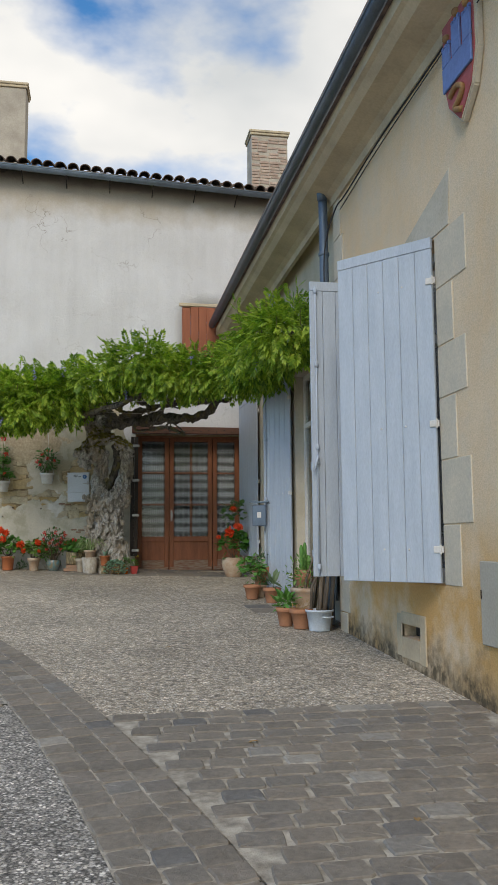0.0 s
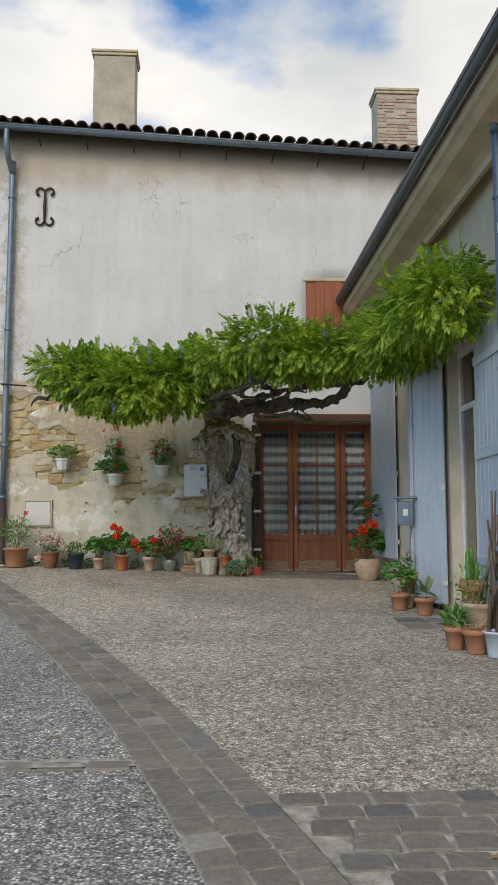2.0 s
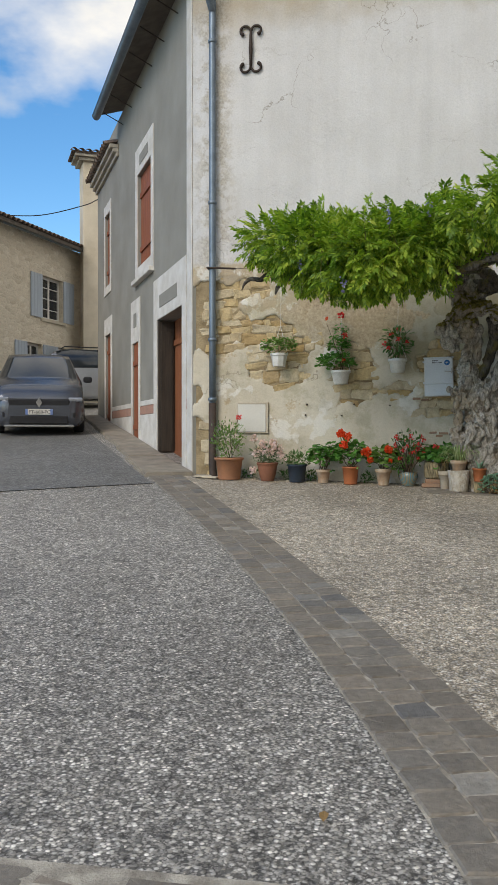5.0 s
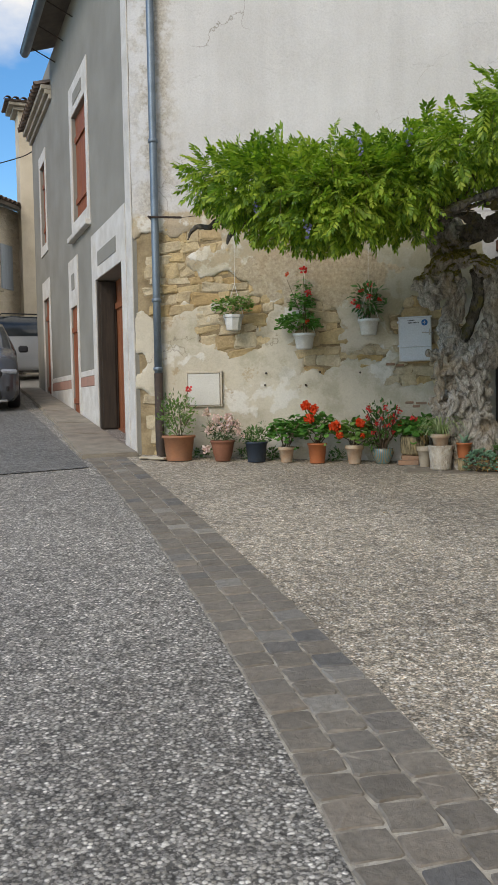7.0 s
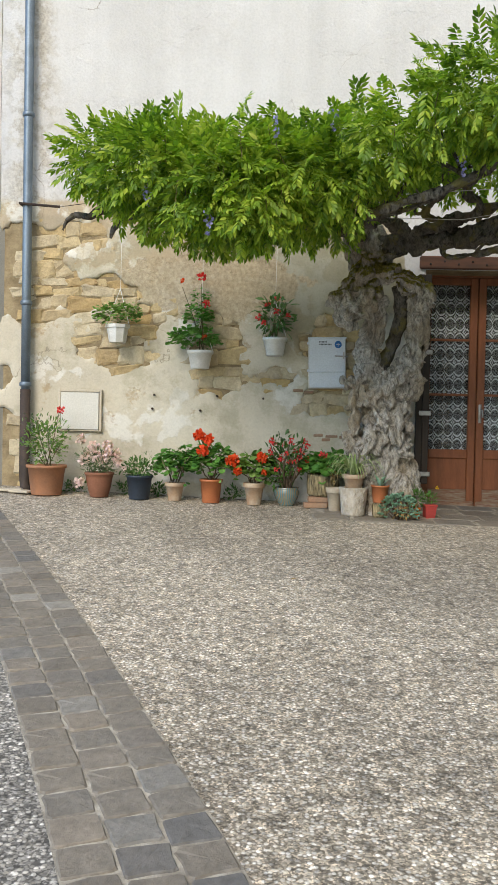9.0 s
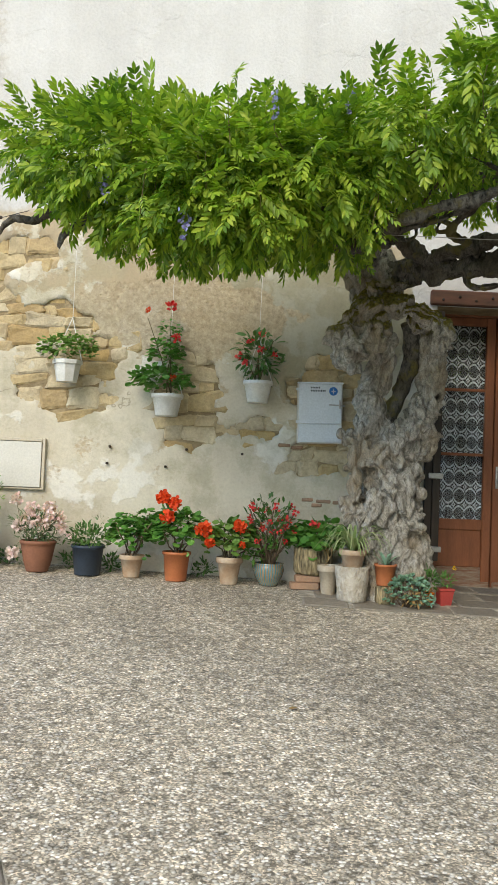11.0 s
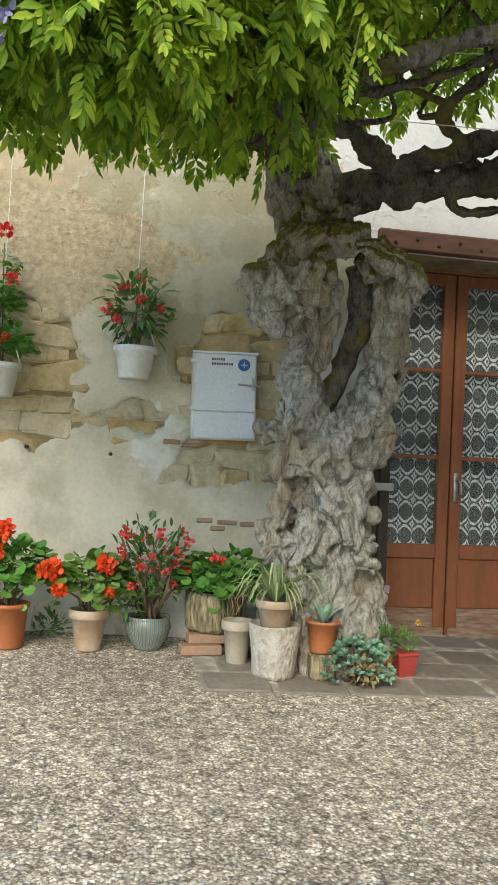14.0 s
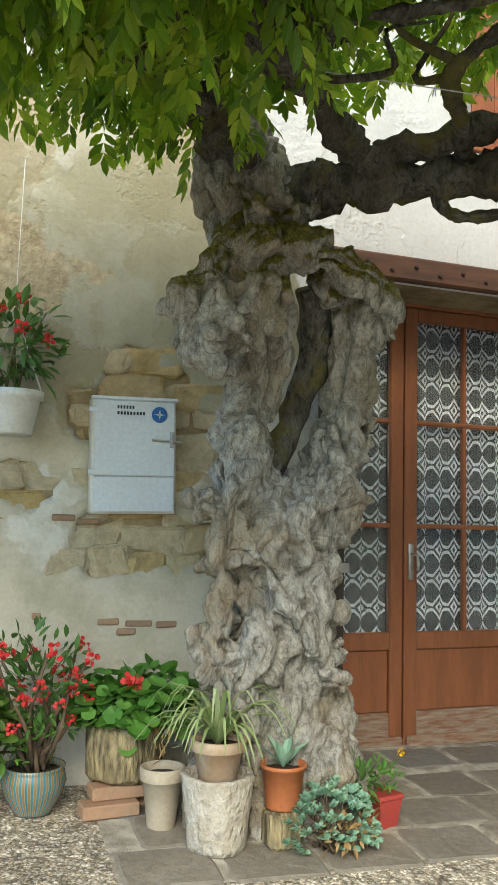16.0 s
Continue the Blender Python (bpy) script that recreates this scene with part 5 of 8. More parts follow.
rm_ = tmp.modifiers.new("melt", 'REMESH')
rm_.mode, rm_.voxel_size, rm_.use_smooth_shade = 'VOXEL', 0.0105, True
sm_ = tmp.modifiers.new("soften", 'SMOOTH')
sm_.factor, sm_.iterations = 0.5, 2
trunk_me = bpy.data.meshes.new_from_object(tmp.evaluated_get(bpy.context.evaluated_depsgraph_get()))
bpy.data.objects.remove(tmp)
nv = len(trunk_me.vertices)
tco = np.zeros(nv * 3)
tno = np.zeros(nv * 3)
trunk_me.vertices.foreach_get("co", tco)
trunk_me.vertices.foreach_get("normal", tno)
tco, tno = tco.reshape(-1, 3), tno.reshape(-1, 3)
for i_ in range(nv):
    p = Vector(tco[i_])
    wv = p + 0.1 * noise.noise_vector(p * 2.8) + 0.03 * noise.noise_vector(p * 8)
    d1 = noise.voronoi(Vector((wv.x * 5.4, wv.y * 5.4, wv.z * 2.7)))[0]
    d2 = noise.voronoi(Vector((wv.x * 11 + 3, wv.y * 11, wv.z * 5.5)))[0]
    d3 = noise.voronoi(wv * 27)[0]
    fold = 1 - (1 - min(1.0, (d1[1] - d1[0]) / 0.45)) ** 2
    lobe = 1 - (1 - min(1.0, (d2[1] - d2[0]) / 0.5)) ** 2
    wart = math.sqrt(max(0.0, 1 - (d3[0] / 0.6) ** 2)) * max(0.0, 0.2 + noise.noise(p * 4))
    gash = max(0.0, 0.09 - abs(noise.noise(Vector((wv.x * 3.4, wv.y * 3.4, wv.z * 1.5)) + Vector((9, 3, 1)))))
    swell = noise.noise(p * 4.5 + Vector((1, 7, 2)))
    fine = noise.fractal(Vector((wv.x * 34, wv.y * 34, wv.z * 12)), 0.6, 2.0, 3)
    low = 1.0 if p.z > 1.4 else 0.55
    d = low * (0.062 * (fold - 0.84) + 0.024 * (lobe - 0.8) - 0.5 * gash) + 0.014 * wart + 0.022 * swell + 0.006 * fine
    tco[i_] += tno[i_] * d
trunk_me.vertices.foreach_set("co", tco.ravel())
trunk_me.update()
trunk_me.materials.clear()
trunk_me.materials.append(M_BARK)
for f in trunk_me.polygons:
    f.use_smooth = True
tr = new("trunk", trunk_me)
tr.parent = wis
tagged(tr, "twisted hollow grey trunk with burls and moss")

bm = bmesh.new()
pts = spline([(0.0, 15.5, 2.12, 0.085), (0.05, 15.52, 2.26, 0.09), (0.13, 15.53, 2.4, 0.085), (0.2, 15.53, 2.54, 0.075), (0.24, 15.53, 2.68, 0.07), (0.28, 15.5, 2.83, 0.07), (0.28, 15.46, 2.97, 0.075), (0.2, 15.4, 3.12, 0.08)], 8)
tube(bm, [Vector(q[:3]) for q in pts], [q[3] * (1 + 0.5 * noise.noise(Vector(q[:3]) * 9)) for q in pts], 14, 0.6)
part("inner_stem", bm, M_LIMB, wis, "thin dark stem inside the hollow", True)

LONG_ARMS = [
    # the long arm over the pots
    [(-0.14, 15.4, 3.6, 0.12), (-0.4, 15.05, 3.66, 0.085), (-0.75, 14.6, 3.56, 0.075), (-1.1, 14.35, 3.47, 0.07), (-1.7, 14.2, 3.45, 0.06), (-2.2, 14.25, 3.5, 0.05), (-2.55, 14.32, 3.56, 0.052), (-2.68, 14.36, 3.52, 0.036), (-2.8, 14.38, 3.55, 0.034), (-2.88, 14.4, 3.5, 0.034), (-2.91, 14.4, 3.42, 0.03)],
    [(-2.3, 14.27, 3.5, 0.035), (-2.42, 14.28, 3.42, 0.026), (-2.47, 14.3, 3.33, 0.012)],
]
DOOR_ARMS = [
    # the heavy arm over the door and on to the low house
    [(-0.1, 15.4, 3.5, 0.15), (0.15, 15.22, 3.5, 0.13), (0.4, 15.0, 3.47, 0.12), (0.75, 14.75, 3.48, 0.115), (1.1, 14.5, 3.48, 0.10), (1.45, 14.3, 3.48, 0.09), (1.7, 14.1, 3.52, 0.085), (1.85, 13.85, 3.68, 0.08), (1.75, 13.6, 3.85, 0.06), (1.85, 13.2, 4.0, 0.05), (2.05, 12.4, 4.05, 0.045), (2.2, 11.2, 4.0, 0.04), (2.3, 9.9, 3.95, 0.03)],
    [(0.3, 15.0, 3.58, 0.07), (0.6, 14.75, 3.62, 0.07), (0.9, 14.5, 3.7, 0.06), (1.2, 14.2, 3.72, 0.06), (1.45, 14.0, 3.72, 0.055), (1.75, 13.85, 3.7, 0.05), (2.0, 13.5, 3.66, 0.04)],
    [(0.55, 14.9, 3.42, 0.045), (0.58, 14.85, 3.33, 0.04), (0.8, 14.75, 3.32, 0.042), (1.05, 14.6, 3.36, 0.045), (1.25, 14.45, 3.3, 0.055), (1.4, 14.35, 3.2, 0.04)],
]
MOSSY_ARMS = [
    # the mossy arm slanting forward from the heavy one
    [(0.35, 15.02, 3.5, 0.08), (0.15, 14.95, 3.6, 0.07), (-0.01, 14.8, 3.64, 0.068), (-0.2, 14.5, 3.55, 0.066), (-0.45, 14.15, 3.4, 0.066), (-0.58, 13.98, 3.46, 0.05), (-0.68, 13.85, 3.52, 0.04), (-0.75, 13.7, 3.66, 0.03)],
    [(-0.42, 14.18, 3.4, 0.06), (-0.3, 14.0, 3.43, 0.04), (-0.05, 13.9, 3.5, 0.036), (0.2, 13.75, 3.58, 0.032), (0.6, 13.4, 3.75, 0.025)],
    [(-0.45, 14.15, 3.42, 0.05), (-0.36, 13.9, 3.46, 0.05), (-0.23, 13.72, 3.47, 0.055), (0.0, 13.6, 3.5, 0.05), (0.35, 13.45, 3.6, 0.045), (0.8, 13.2, 3.85, 0.035)],
]
UPPER_ARMS = [
    [(0.6, 14.8, 3.55, 0.05), (0.45, 14.6, 3.6, 0.04), (0.3, 14.42, 3.62, 0.034), (0.36, 14.3, 3.72, 0.03), (0.5, 14.15, 3.84, 0.03), (0.5, 13.8, 4.05, 0.025)],
    [(0.8, 14.5, 3.6, 0.045), (0.72, 14.3, 3.7, 0.04), (0.6, 14.25, 3.78, 0.04), (0.75, 14.0, 3.92, 0.035), (1.0, 13.6, 4.05, 0.03)],
    [(-0.3, 15.1, 3.63, 0.06), (-0.5, 14.75, 3.75, 0.045), (-0.8, 14.4, 3.8, 0.04), (-1.3, 14.0, 3.88, 0.025)],
]
TOP_ARMS = [
    [(-0.75, 14.6, 3.58, 0.05), (-0.55, 14.35, 3.66, 0.05), (-0.36, 14.2, 3.74, 0.045), (-0.15, 14.05, 3.86, 0.035), (0.1, 13.8, 4.0, 0.03)],
    [(1.2, 14.2, 3.68, 0.04), (1.1, 13.9, 3.85, 0.035), (1.0, 13.5, 4.0, 0.03)],
    [(0.9, 14.6, 3.52, 0.045), (1.0, 14.4, 3.62, 0.05), (1.05, 14.3, 3.76, 0.045), (1.2, 14.25, 3.86, 0.045), (1.4, 14.1, 3.84, 0.04), (1.55, 14.0, 3.96, 0.035)],
]
ARMS = LONG_ARMS + DOOR_ARMS + MOSSY_ARMS + UPPER_ARMS + TOP_ARMS
for chain in ARMS:
    pts = spline(chain, 14)
    bm = bmesh.new()
    wob = [Vector(q[:3]) + float(0.04 * min(1, q[3] / 0.06)) * noise.noise_vector(Vector(q[:3]) * 3.6) for q in pts]
    tube(bm, wob, [q[3] * 0.74 * (1 + 0.5 * noise.noise(Vector(q[:3]) * 5)) for q in pts], 18, 0.5)
    bm.normal_update()
    for v in bm.verts:
        r0 = min(0.1, max(0.02, 0.5 * (v.co - Vector(min(wob, key=lambda c: (c - v.co).length_squared))).length * 2))
        v.co += v.normal * r0 * (0.6 * noise.noise(v.co * 8) + 0.45 * noise.noise(v.co * 19) + 0.25 * noise.noise(v.co * 40))
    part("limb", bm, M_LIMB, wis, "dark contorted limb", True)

# thin bare twigs and tendrils that hang and arch between the limbs
rt = random.Random(77)
for chain in ARMS[2:]:
    pts = spline(chain, 10)
    for k in range(4):
        q = pts[rt.randrange(len(pts) // 3, len(pts))]
        if q[1] < 12.8:
            continue
        a = Vector(q[:3])
        reach = Vector((rt.uniform(-0.4, 0.4), rt.uniform(-0.35, 0.25), rt.uniform(0.05, 0.35)))
        bend = Vector((rt.uniform(-0.12, 0.12), rt.uniform(-0.12, 0.12), rt.uniform(-0.12, 0.1)))
        way = spline([a, a + reach * 0.4 + bend, a + reach * 0.75 - bend * 0.5, a + reach], 5)
        bm = bmesh.new()
        tube(bm, [Vector(w) for w in way], [0.017 - 0.013 * i / (len(way) - 1) for i in range(len(way))], 6, 0.4)
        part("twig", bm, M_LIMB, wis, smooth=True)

# foliage: middle, half sizes, how many leaves
CROWN_FRONT = [(-2.33, 14.2, 4.1, 0.40, 0.35, 0.24, 230), (-1.95, 13.95, 3.92, 0.5, 0.42, 0.40, 420), (-1.4, 13.75, 3.78, 0.5, 0.42, 0.48, 480), (-0.85, 13.75, 3.85, 0.5, 0.42, 0.42, 420),
          (-0.3, 13.7, 4.08, 0.45, 0.42, 0.28, 190), (0.15, 13.5, 4.18, 0.4, 0.4, 0.24, 90), (0.6, 13.15, 4.3, 0.52, 0.45, 0.38, 430), (1.05, 13.05, 4.1, 0.45, 0.42, 0.34, 330),
          (1.55, 12.8, 4.12, 0.45, 0.4, 0.33, 330), (2.0, 12.3, 4.08, 0.42, 0.5, 0.38, 360), (2.15, 11.5, 4.02, 0.4, 0.55, 0.42, 360), (2.15, 10.7, 4.12, 0.38, 0.55, 0.47, 380),
          (2.2, 9.95, 4.05, 0.32, 0.45, 0.46, 330)]
# the last four clumps are added above the limbs to shade the wall
CROWN_BACK_AND_SHADE = [(-1.2, 14.4, 4.0, 0.8, 0.35, 0.3, 190), (-0.75, 14.1, 3.8, 0.45, 0.4, 0.4, 150), (-1.6, 14.3, 3.75, 0.5, 0.3, 0.3, 110), (-1.3, 13.5, 3.62, 0.35, 0.2, 0.34, 120), (0.3, 14.2, 4.4, 0.8, 0.45, 0.2, 95), (1.5, 13.7, 4.15, 0.5, 0.4, 0.2, 50), (-1.0, 14.85, 3.95, 0.42, 0.35, 0.24, 150), (-0.45, 14.7, 4.3, 0.4, 0.35, 0.16, 50), (-0.5, 15.0, 3.9, 0.22, 0.25, 0.14, 34), (0.1, 14.6, 4.2, 0.55, 0.5, 0.2, 120), (0.8, 14.5, 4.22, 0.6, 0.5, 0.2, 120), (1.5, 14.3, 4.24, 0.5, 0.55, 0.2, 110), (-0.8, 14.3, 4.22, 0.5, 0.5, 0.16, 90)]
rg = np.random.RandomState(11)
sets = []
stems = bmesh.new()
templates = [compound(k, 6, 0.1 + 0.12 * k) for k in range(4)]
for cx, cy, cz, ax_, ay_, az_, cnt in CROWN_FRONT + CROWN_BACK_AND_SHADE:
    cz, az_, cnt = cz - 0.13, az_ * 0.7, int(cnt * 1.25)
    u = rg.normal(size=(cnt, 3))
    u /= np.linalg.norm(u, axis=1, keepdims=True)
    rad = 0.45 + 0.6 * rg.rand(cnt) ** 0.6
    lump = np.array([1 + 0.35 * noise.noise(Vector(q * 2.2 + (cx, cy, cz))) for q in u])
    pos = np.array((cx, cy, cz)) + u * rad[:, None] * lump[:, None] * (ax_, ay_, az_)
    lift = np.where(u[:, 2] > 0.1, 0.55, -0.75)
    dirs = u * (0.7, 0.7, 0.25) + rg.normal(size=(cnt, 3)) * 0.38
    dirs[:, 2] += lift * rg.rand(cnt)
    size = rg.uniform(0.14, 0.27, cnt)
    roll = rg.normal(size=cnt) * 0.5
    pick = rg.randint(0, 4, cnt)
    for k in range(4):
        m = pick == k
        if m.any():
            sets.append(scatter(*templates[k], pos[m], dirs[m], roll[m], size[m]))
    # shoots standing out of the top and hanging from below
    for s in range(max(2, cnt // 60)):
        b = np.array((cx + rg.uniform(-1, 1) * ax_, cy + rg.uniform(-1, 0.6) * ay_, cz))
        hang = rg.rand() < 0.4
        top = b + ((rg.uniform(-0.1, 0.1), rg.uniform(-0.12, 0.0), -az_ - rg.uniform(0.02, 0.14)) if hang else (rg.uniform(-0.15, 0.15), rg.uniform(-0.1, 0.1), az_ + rg.uniform(0.03, 0.16)))
        tube(stems, [b, (b + top) / 2 + rg.normal(size=3) * 0.02, top], [0.005, 0.004, 0.002], 4)
        kk = 5
        tt = np.linspace(0.55, 1.0, kk)[:, None]
        pp_ = b + (top - b) * tt
        dd = rg.normal(size=(kk, 3)) * 0.6 + (0, 0, -0.5 if hang else 0.8)
        sets.append(scatter(*templates[0 if not hang else 3], pp_, dd, rg.normal(size=kk) * 0.4, rg.uniform(0.1, 0.17, kk)))
leaf_object("crown", sets, M_LEAF, wis, "dense fresh green pinnate foliage, yellower at the tips", "stuff")
part("shoot_growth", stems, plain("green_shoot", (0.16, 0.17, 0.05), (0.12, 0.09, 0.04), 9), wis, "thin green shoots", kind="stuff")

# a few late flower trusses
M_LILAC = leaf_mat("lilac_petal", [(0.22, 0.2, 0.5), (0.32, 0.3, 0.62), (0.45, 0.42, 0.7)], 0.6, 0.3)
for x, y, z in ((-1.05, 13.32, 4.05), (-1.55, 13.33, 3.32), (-0.62, 13.35, 4.12), (-2.05, 13.6, 3.6), (-0.42, 14.0, 3.72), (1.3, 12.45, 4.2), (2.0, 9.75, 4.35), (1.95, 10.6, 3.72), (0.35, 13.3, 3.78)):
    k = 26
    t = rg.rand(k)
    pos = np.stack((x + rg.normal(size=k) * 0.028 * (1.1 - t), y + rg.normal(size=k) * 0.028 * (1.1 - t), z - 0.16 * t), axis=1)
    leaf_object("flower_truss", [scatter(ROUND_V, ROUND_F, pos, rg.normal(size=(k, 3)), rg.rand(k) * 6, np.full(k, 0.024))], M_LILAC, wis, "small hanging lilac flower truss", "stuff")
# wires that hold the limbs
for pts in ([(-0.5, 14.6, 3.62), (0.6, 14.35, 3.55), (1.9, 13.9, 3.7)], [(-0.1, 14.0, 3.66), (0.8, 13.9, 3.7), (2.6, 13.6, 3.8)]):
    bm = bmesh.new()
    tube(bm, pts, 0.0028, 4)
    tagged(part("training_wire", bm, M_STEEL), "thin steel training wire under the wisteria", "wire")

# ---- pots and plants ----
M_TERRA = plain("terracotta", (0.42, 0.19, 0.10), (0.34, 0.17, 0.10), 6, 0.85, bump=0.25, grain=50)
M_TERRA_OLD = plain("limed_terracotta", (0.42, 0.27, 0.17), (0.50, 0.40, 0.30), 9, 0.9, bump=0.3, grain=50)
M_TERRA_PLASTIC = plain("terracotta_plastic", (0.45, 0.15, 0.06), (0.40, 0.13, 0.055), 4, 0.5, bump=0.1)
M_BLUEPLASTIC = plain("dark_blue_plastic", (0.035, 0.05, 0.075), (0.03, 0.04, 0.055), 5, 0.45, bump=0.08)
M_WHITEPLASTIC = plain("white_plastic", (0.70, 0.70, 0.67), (0.58, 0.57, 0.52), 7, 0.45, bump=0.08)
M_ORANGE = plain("orange_plastic", (0.75, 0.18, 0.02), (0.68, 0.16, 0.02), 5, 0.4, bump=0.05)
M_REDPLASTIC = plain("red_plastic", (0.42, 0.06, 0.05), (0.34, 0.05, 0.045), 5, 0.5, bump=0.08)
M_ENAMEL = plain("chipped_enamel", (0.60, 0.66, 0.72), (0.50, 0.56, 0.62), 4, 0.3, bump=0.08)
M_SOIL = plain("soil", (0.055, 0.04, 0.028), (0.035, 0.026, 0.02), 14, 0.95, bump=0.9, grain=60, dist=0.01)
M_URN = plain("cast_stone_bark", (0.54, 0.50, 0.43), (0.40, 0.35, 0.28), 20, 0.92, bump=1.0, grain=48, dist=0.02, stretch=(1, 1, 0.7))
M_TUFA = plain("carved_stone_trough", (0.44, 0.35, 0.20), (0.09, 0.075, 0.045), 26, 0.92, bump=1.0, grain=44, dist=0.02, stretch=(1.4, 1.4, 0.35))
M_REDBRICK = plain("worn_brick", (0.42, 0.25, 0.16), (0.33, 0.22, 0.15), 9, 0.9, bump=0.4, vary=0.3)
M_STEM = plain("green_stem", (0.12, 0.13, 0.05), (0.15, 0.10, 0.06), 12, 0.8)
M_WOODY = plain("woody_stem", (0.17, 0.12, 0.08), (0.10, 0.075, 0.05), 12, 0.9, bump=0.6)


def glaze_mat():
    n = Nodes("striped_glaze", 0.25, spec=0.5)
    x, y = n.axis(0), n.axis(1)
    a = n.math('ARCTAN2', y, x)
    st = n.math('SINE', n.math('MULTIPLY', a, 34.0))
    col = n.ramp(n.math('ADD', n.math('MULTIPLY', st, 0.5), 0.5), [(0.3, (0.03, 0.15, 0.20)), (0.55, (0.34, 0.27, 0.12)), (0.8, (0.22, 0.13, 0.05))])
    col = n.mix(n.ramp(n.noise(9, 3), [(0.4, 0.0), (0.75, 0.35)]), col, (0.2, 0.32, 0.32))
    return n.color(col).m


M_GLAZE = glaze_mat()
M_GERANIUM = leaf_mat("geranium_leaf", [(0.06, 0.18, 0.035), (0.11, 0.28, 0.05), (0.19, 0.38, 0.09)], 0.5, 0.25)
M_LIMELEAF = leaf_mat("pale_geranium_leaf", [(0.09, 0.2, 0.04), (0.16, 0.29, 0.06), (0.26, 0.38, 0.12)], 0.5, 0.3)
M_DARKLEAF = leaf_mat("dark_leaf", [(0.05, 0.12, 0.03), (0.085, 0.185, 0.045), (0.13, 0.25, 0.065)], 0.4, 0.2)
M_GREYLEAF = leaf_mat("grey_green_leaf", [(0.08, 0.13, 0.06), (0.13, 0.19, 0.09), (0.19, 0.25, 0.13)], 0.6, 0.2)
M_SEDUM = leaf_mat("sedum_leaf", [(0.16, 0.30, 0.21), (0.24, 0.42, 0.30), (0.36, 0.52, 0.38)], 0.55, 0.15)
M_DRY = leaf_mat("dry_leaf", [(0.25, 0.13, 0.05), (0.36, 0.22, 0.09), (0.42, 0.3, 0.14)], 0.8, 0.2)
M_VARIEG = leaf_mat("variegated_leaf", [(0.16, 0.26, 0.07), (0.38, 0.45, 0.22), (0.6, 0.62, 0.42)], 0.45, 0.3)
M_VERMIL = leaf_mat("vermilion_petal", [(0.75, 0.055, 0.015), (0.85, 0.085, 0.02), (0.9, 0.15, 0.04)], 0.6, 0.25)
M_CRIMSON = leaf_mat("crimson_petal", [(0.68, 0.025, 0.03), (0.8, 0.05, 0.055), (0.85, 0.13, 0.11)], 0.6, 0.25)
M_PALEPINK = leaf_mat("pale_pink_petal", [(0.8, 0.48, 0.48), (0.87, 0.62, 0.61), (0.9, 0.75, 0.73)], 0.6, 0.3)
M_YELLOW = leaf_mat("yellow_petal", [(0.8, 0.4, 0.02), (0.85, 0.5, 0.03), (0.9, 0.55, 0.05)], 0.6, 0.25)


def pot_parts(parent, r, h, material, style="classic", label="", z=0.0):
    """The vessel itself with wall thickness, and the soil in it."""
    if style == "classic":
        prof = [(r * 0.62, 0), (r * 0.64, 0.01), (r * 0.88, h * 0.78), (r, h * 0.79), (r * 1.02, h * 0.8), (r * 1.03, h * 0.98), (r * 1.0, h), (r * 0.9, h), (r * 0.87, h * 0.9), (r * 0.86, h * 0.8)]
    elif style == "bowl":
        prof = [(r * 0.6, 0), (r * 0.63, 0.01), (r * 0.8, h * 0.35), (r * 0.93, h * 0.75), (r * 0.98, h * 0.88), (r * 1.04, h * 0.9), (r * 1.05, h * 0.97), (r * 1.0, h), (r * 0.92, h), (r * 0.89, h * 0.88)]
    elif style == "bellied":
        prof = [(r * 0.62, 0), (r * 0.66, 0.012), (r * 0.95, h * 0.4), (r * 1.08, h * 0.68), (r * 1.02, h * 0.88), (r * 0.98, h * 0.93), (r * 1.04, h), (r * 0.93, h), (r * 0.9, h * 0.88)]
    else:
        prof = [(r * 0.75, 0), (r * 0.77, 0.008), (r * 0.94, h * 0.9), (r * 1.03, h * 0.905), (r * 1.04, h), (r * 0.96, h), (r * 0.94, h * 0.88)]
    bm = bmesh.new()
    lathe(bm, prof, 28, 0, 0, z, wob=0.004, flute=28 if style == "ribbed" else 0, depth=0.012 if style == "ribbed" else 0)
    p_ = part("pot", bm, material, parent, label, True)
    bm = bmesh.new()
    lathe(bm, [(r * 0.89, h * 0.86), (r * 0.6, h * 0.875), (r * 0.2, h * 0.89)], 14, 0, 0, z, True)
    part("soil", bm, M_SOIL, p_)
    return p_


SEED = [100]


def rnd():
    SEED[0] += 1
    return np.random.RandomState(SEED[0])


def round_leaves(r, c, rad, n, size, squash=1.0):
    """Stalked round leaves facing out of a bush."""
    u = r.normal(size=(n, 3))
    u[:, 2] = np.abs(u[:, 2]) * 1.0 - 0.35
    u /= np.linalg.norm(u, axis=1, keepdims=True)
    pos = np.array(c) + u * np.array(rad) * (0.55 + 0.5 * r.rand(n, 1))
    d = u * (1, 1, 0.2) + r.normal(size=(n, 3)) * 0.35
    d[:, 2] -= 0.25
    return scatter(ROUND_V, ROUND_F, pos, d, r.normal(size=n) * 0.4, size * r.uniform(0.6, 1.2, n))


def long_leaves(r, c, rad, n, size, up=0.3, tv=LEAFLET_V, tf=LEAFLET_F):
    u = r.normal(size=(n, 3))
    u /= np.linalg.norm(u, axis=1, keepdims=True)
    pos = np.array(c) + u * np.array(rad) * (0.3 + 0.75 * r.rand(n, 1))
    d = u * 0.7 + r.normal(size=(n, 3)) * 0.4
    d[:, 2] += up
    return scatter(tv, tf, pos, d, r.normal(size=n) * 0.6, size * r.uniform(0.6, 1.25, n))


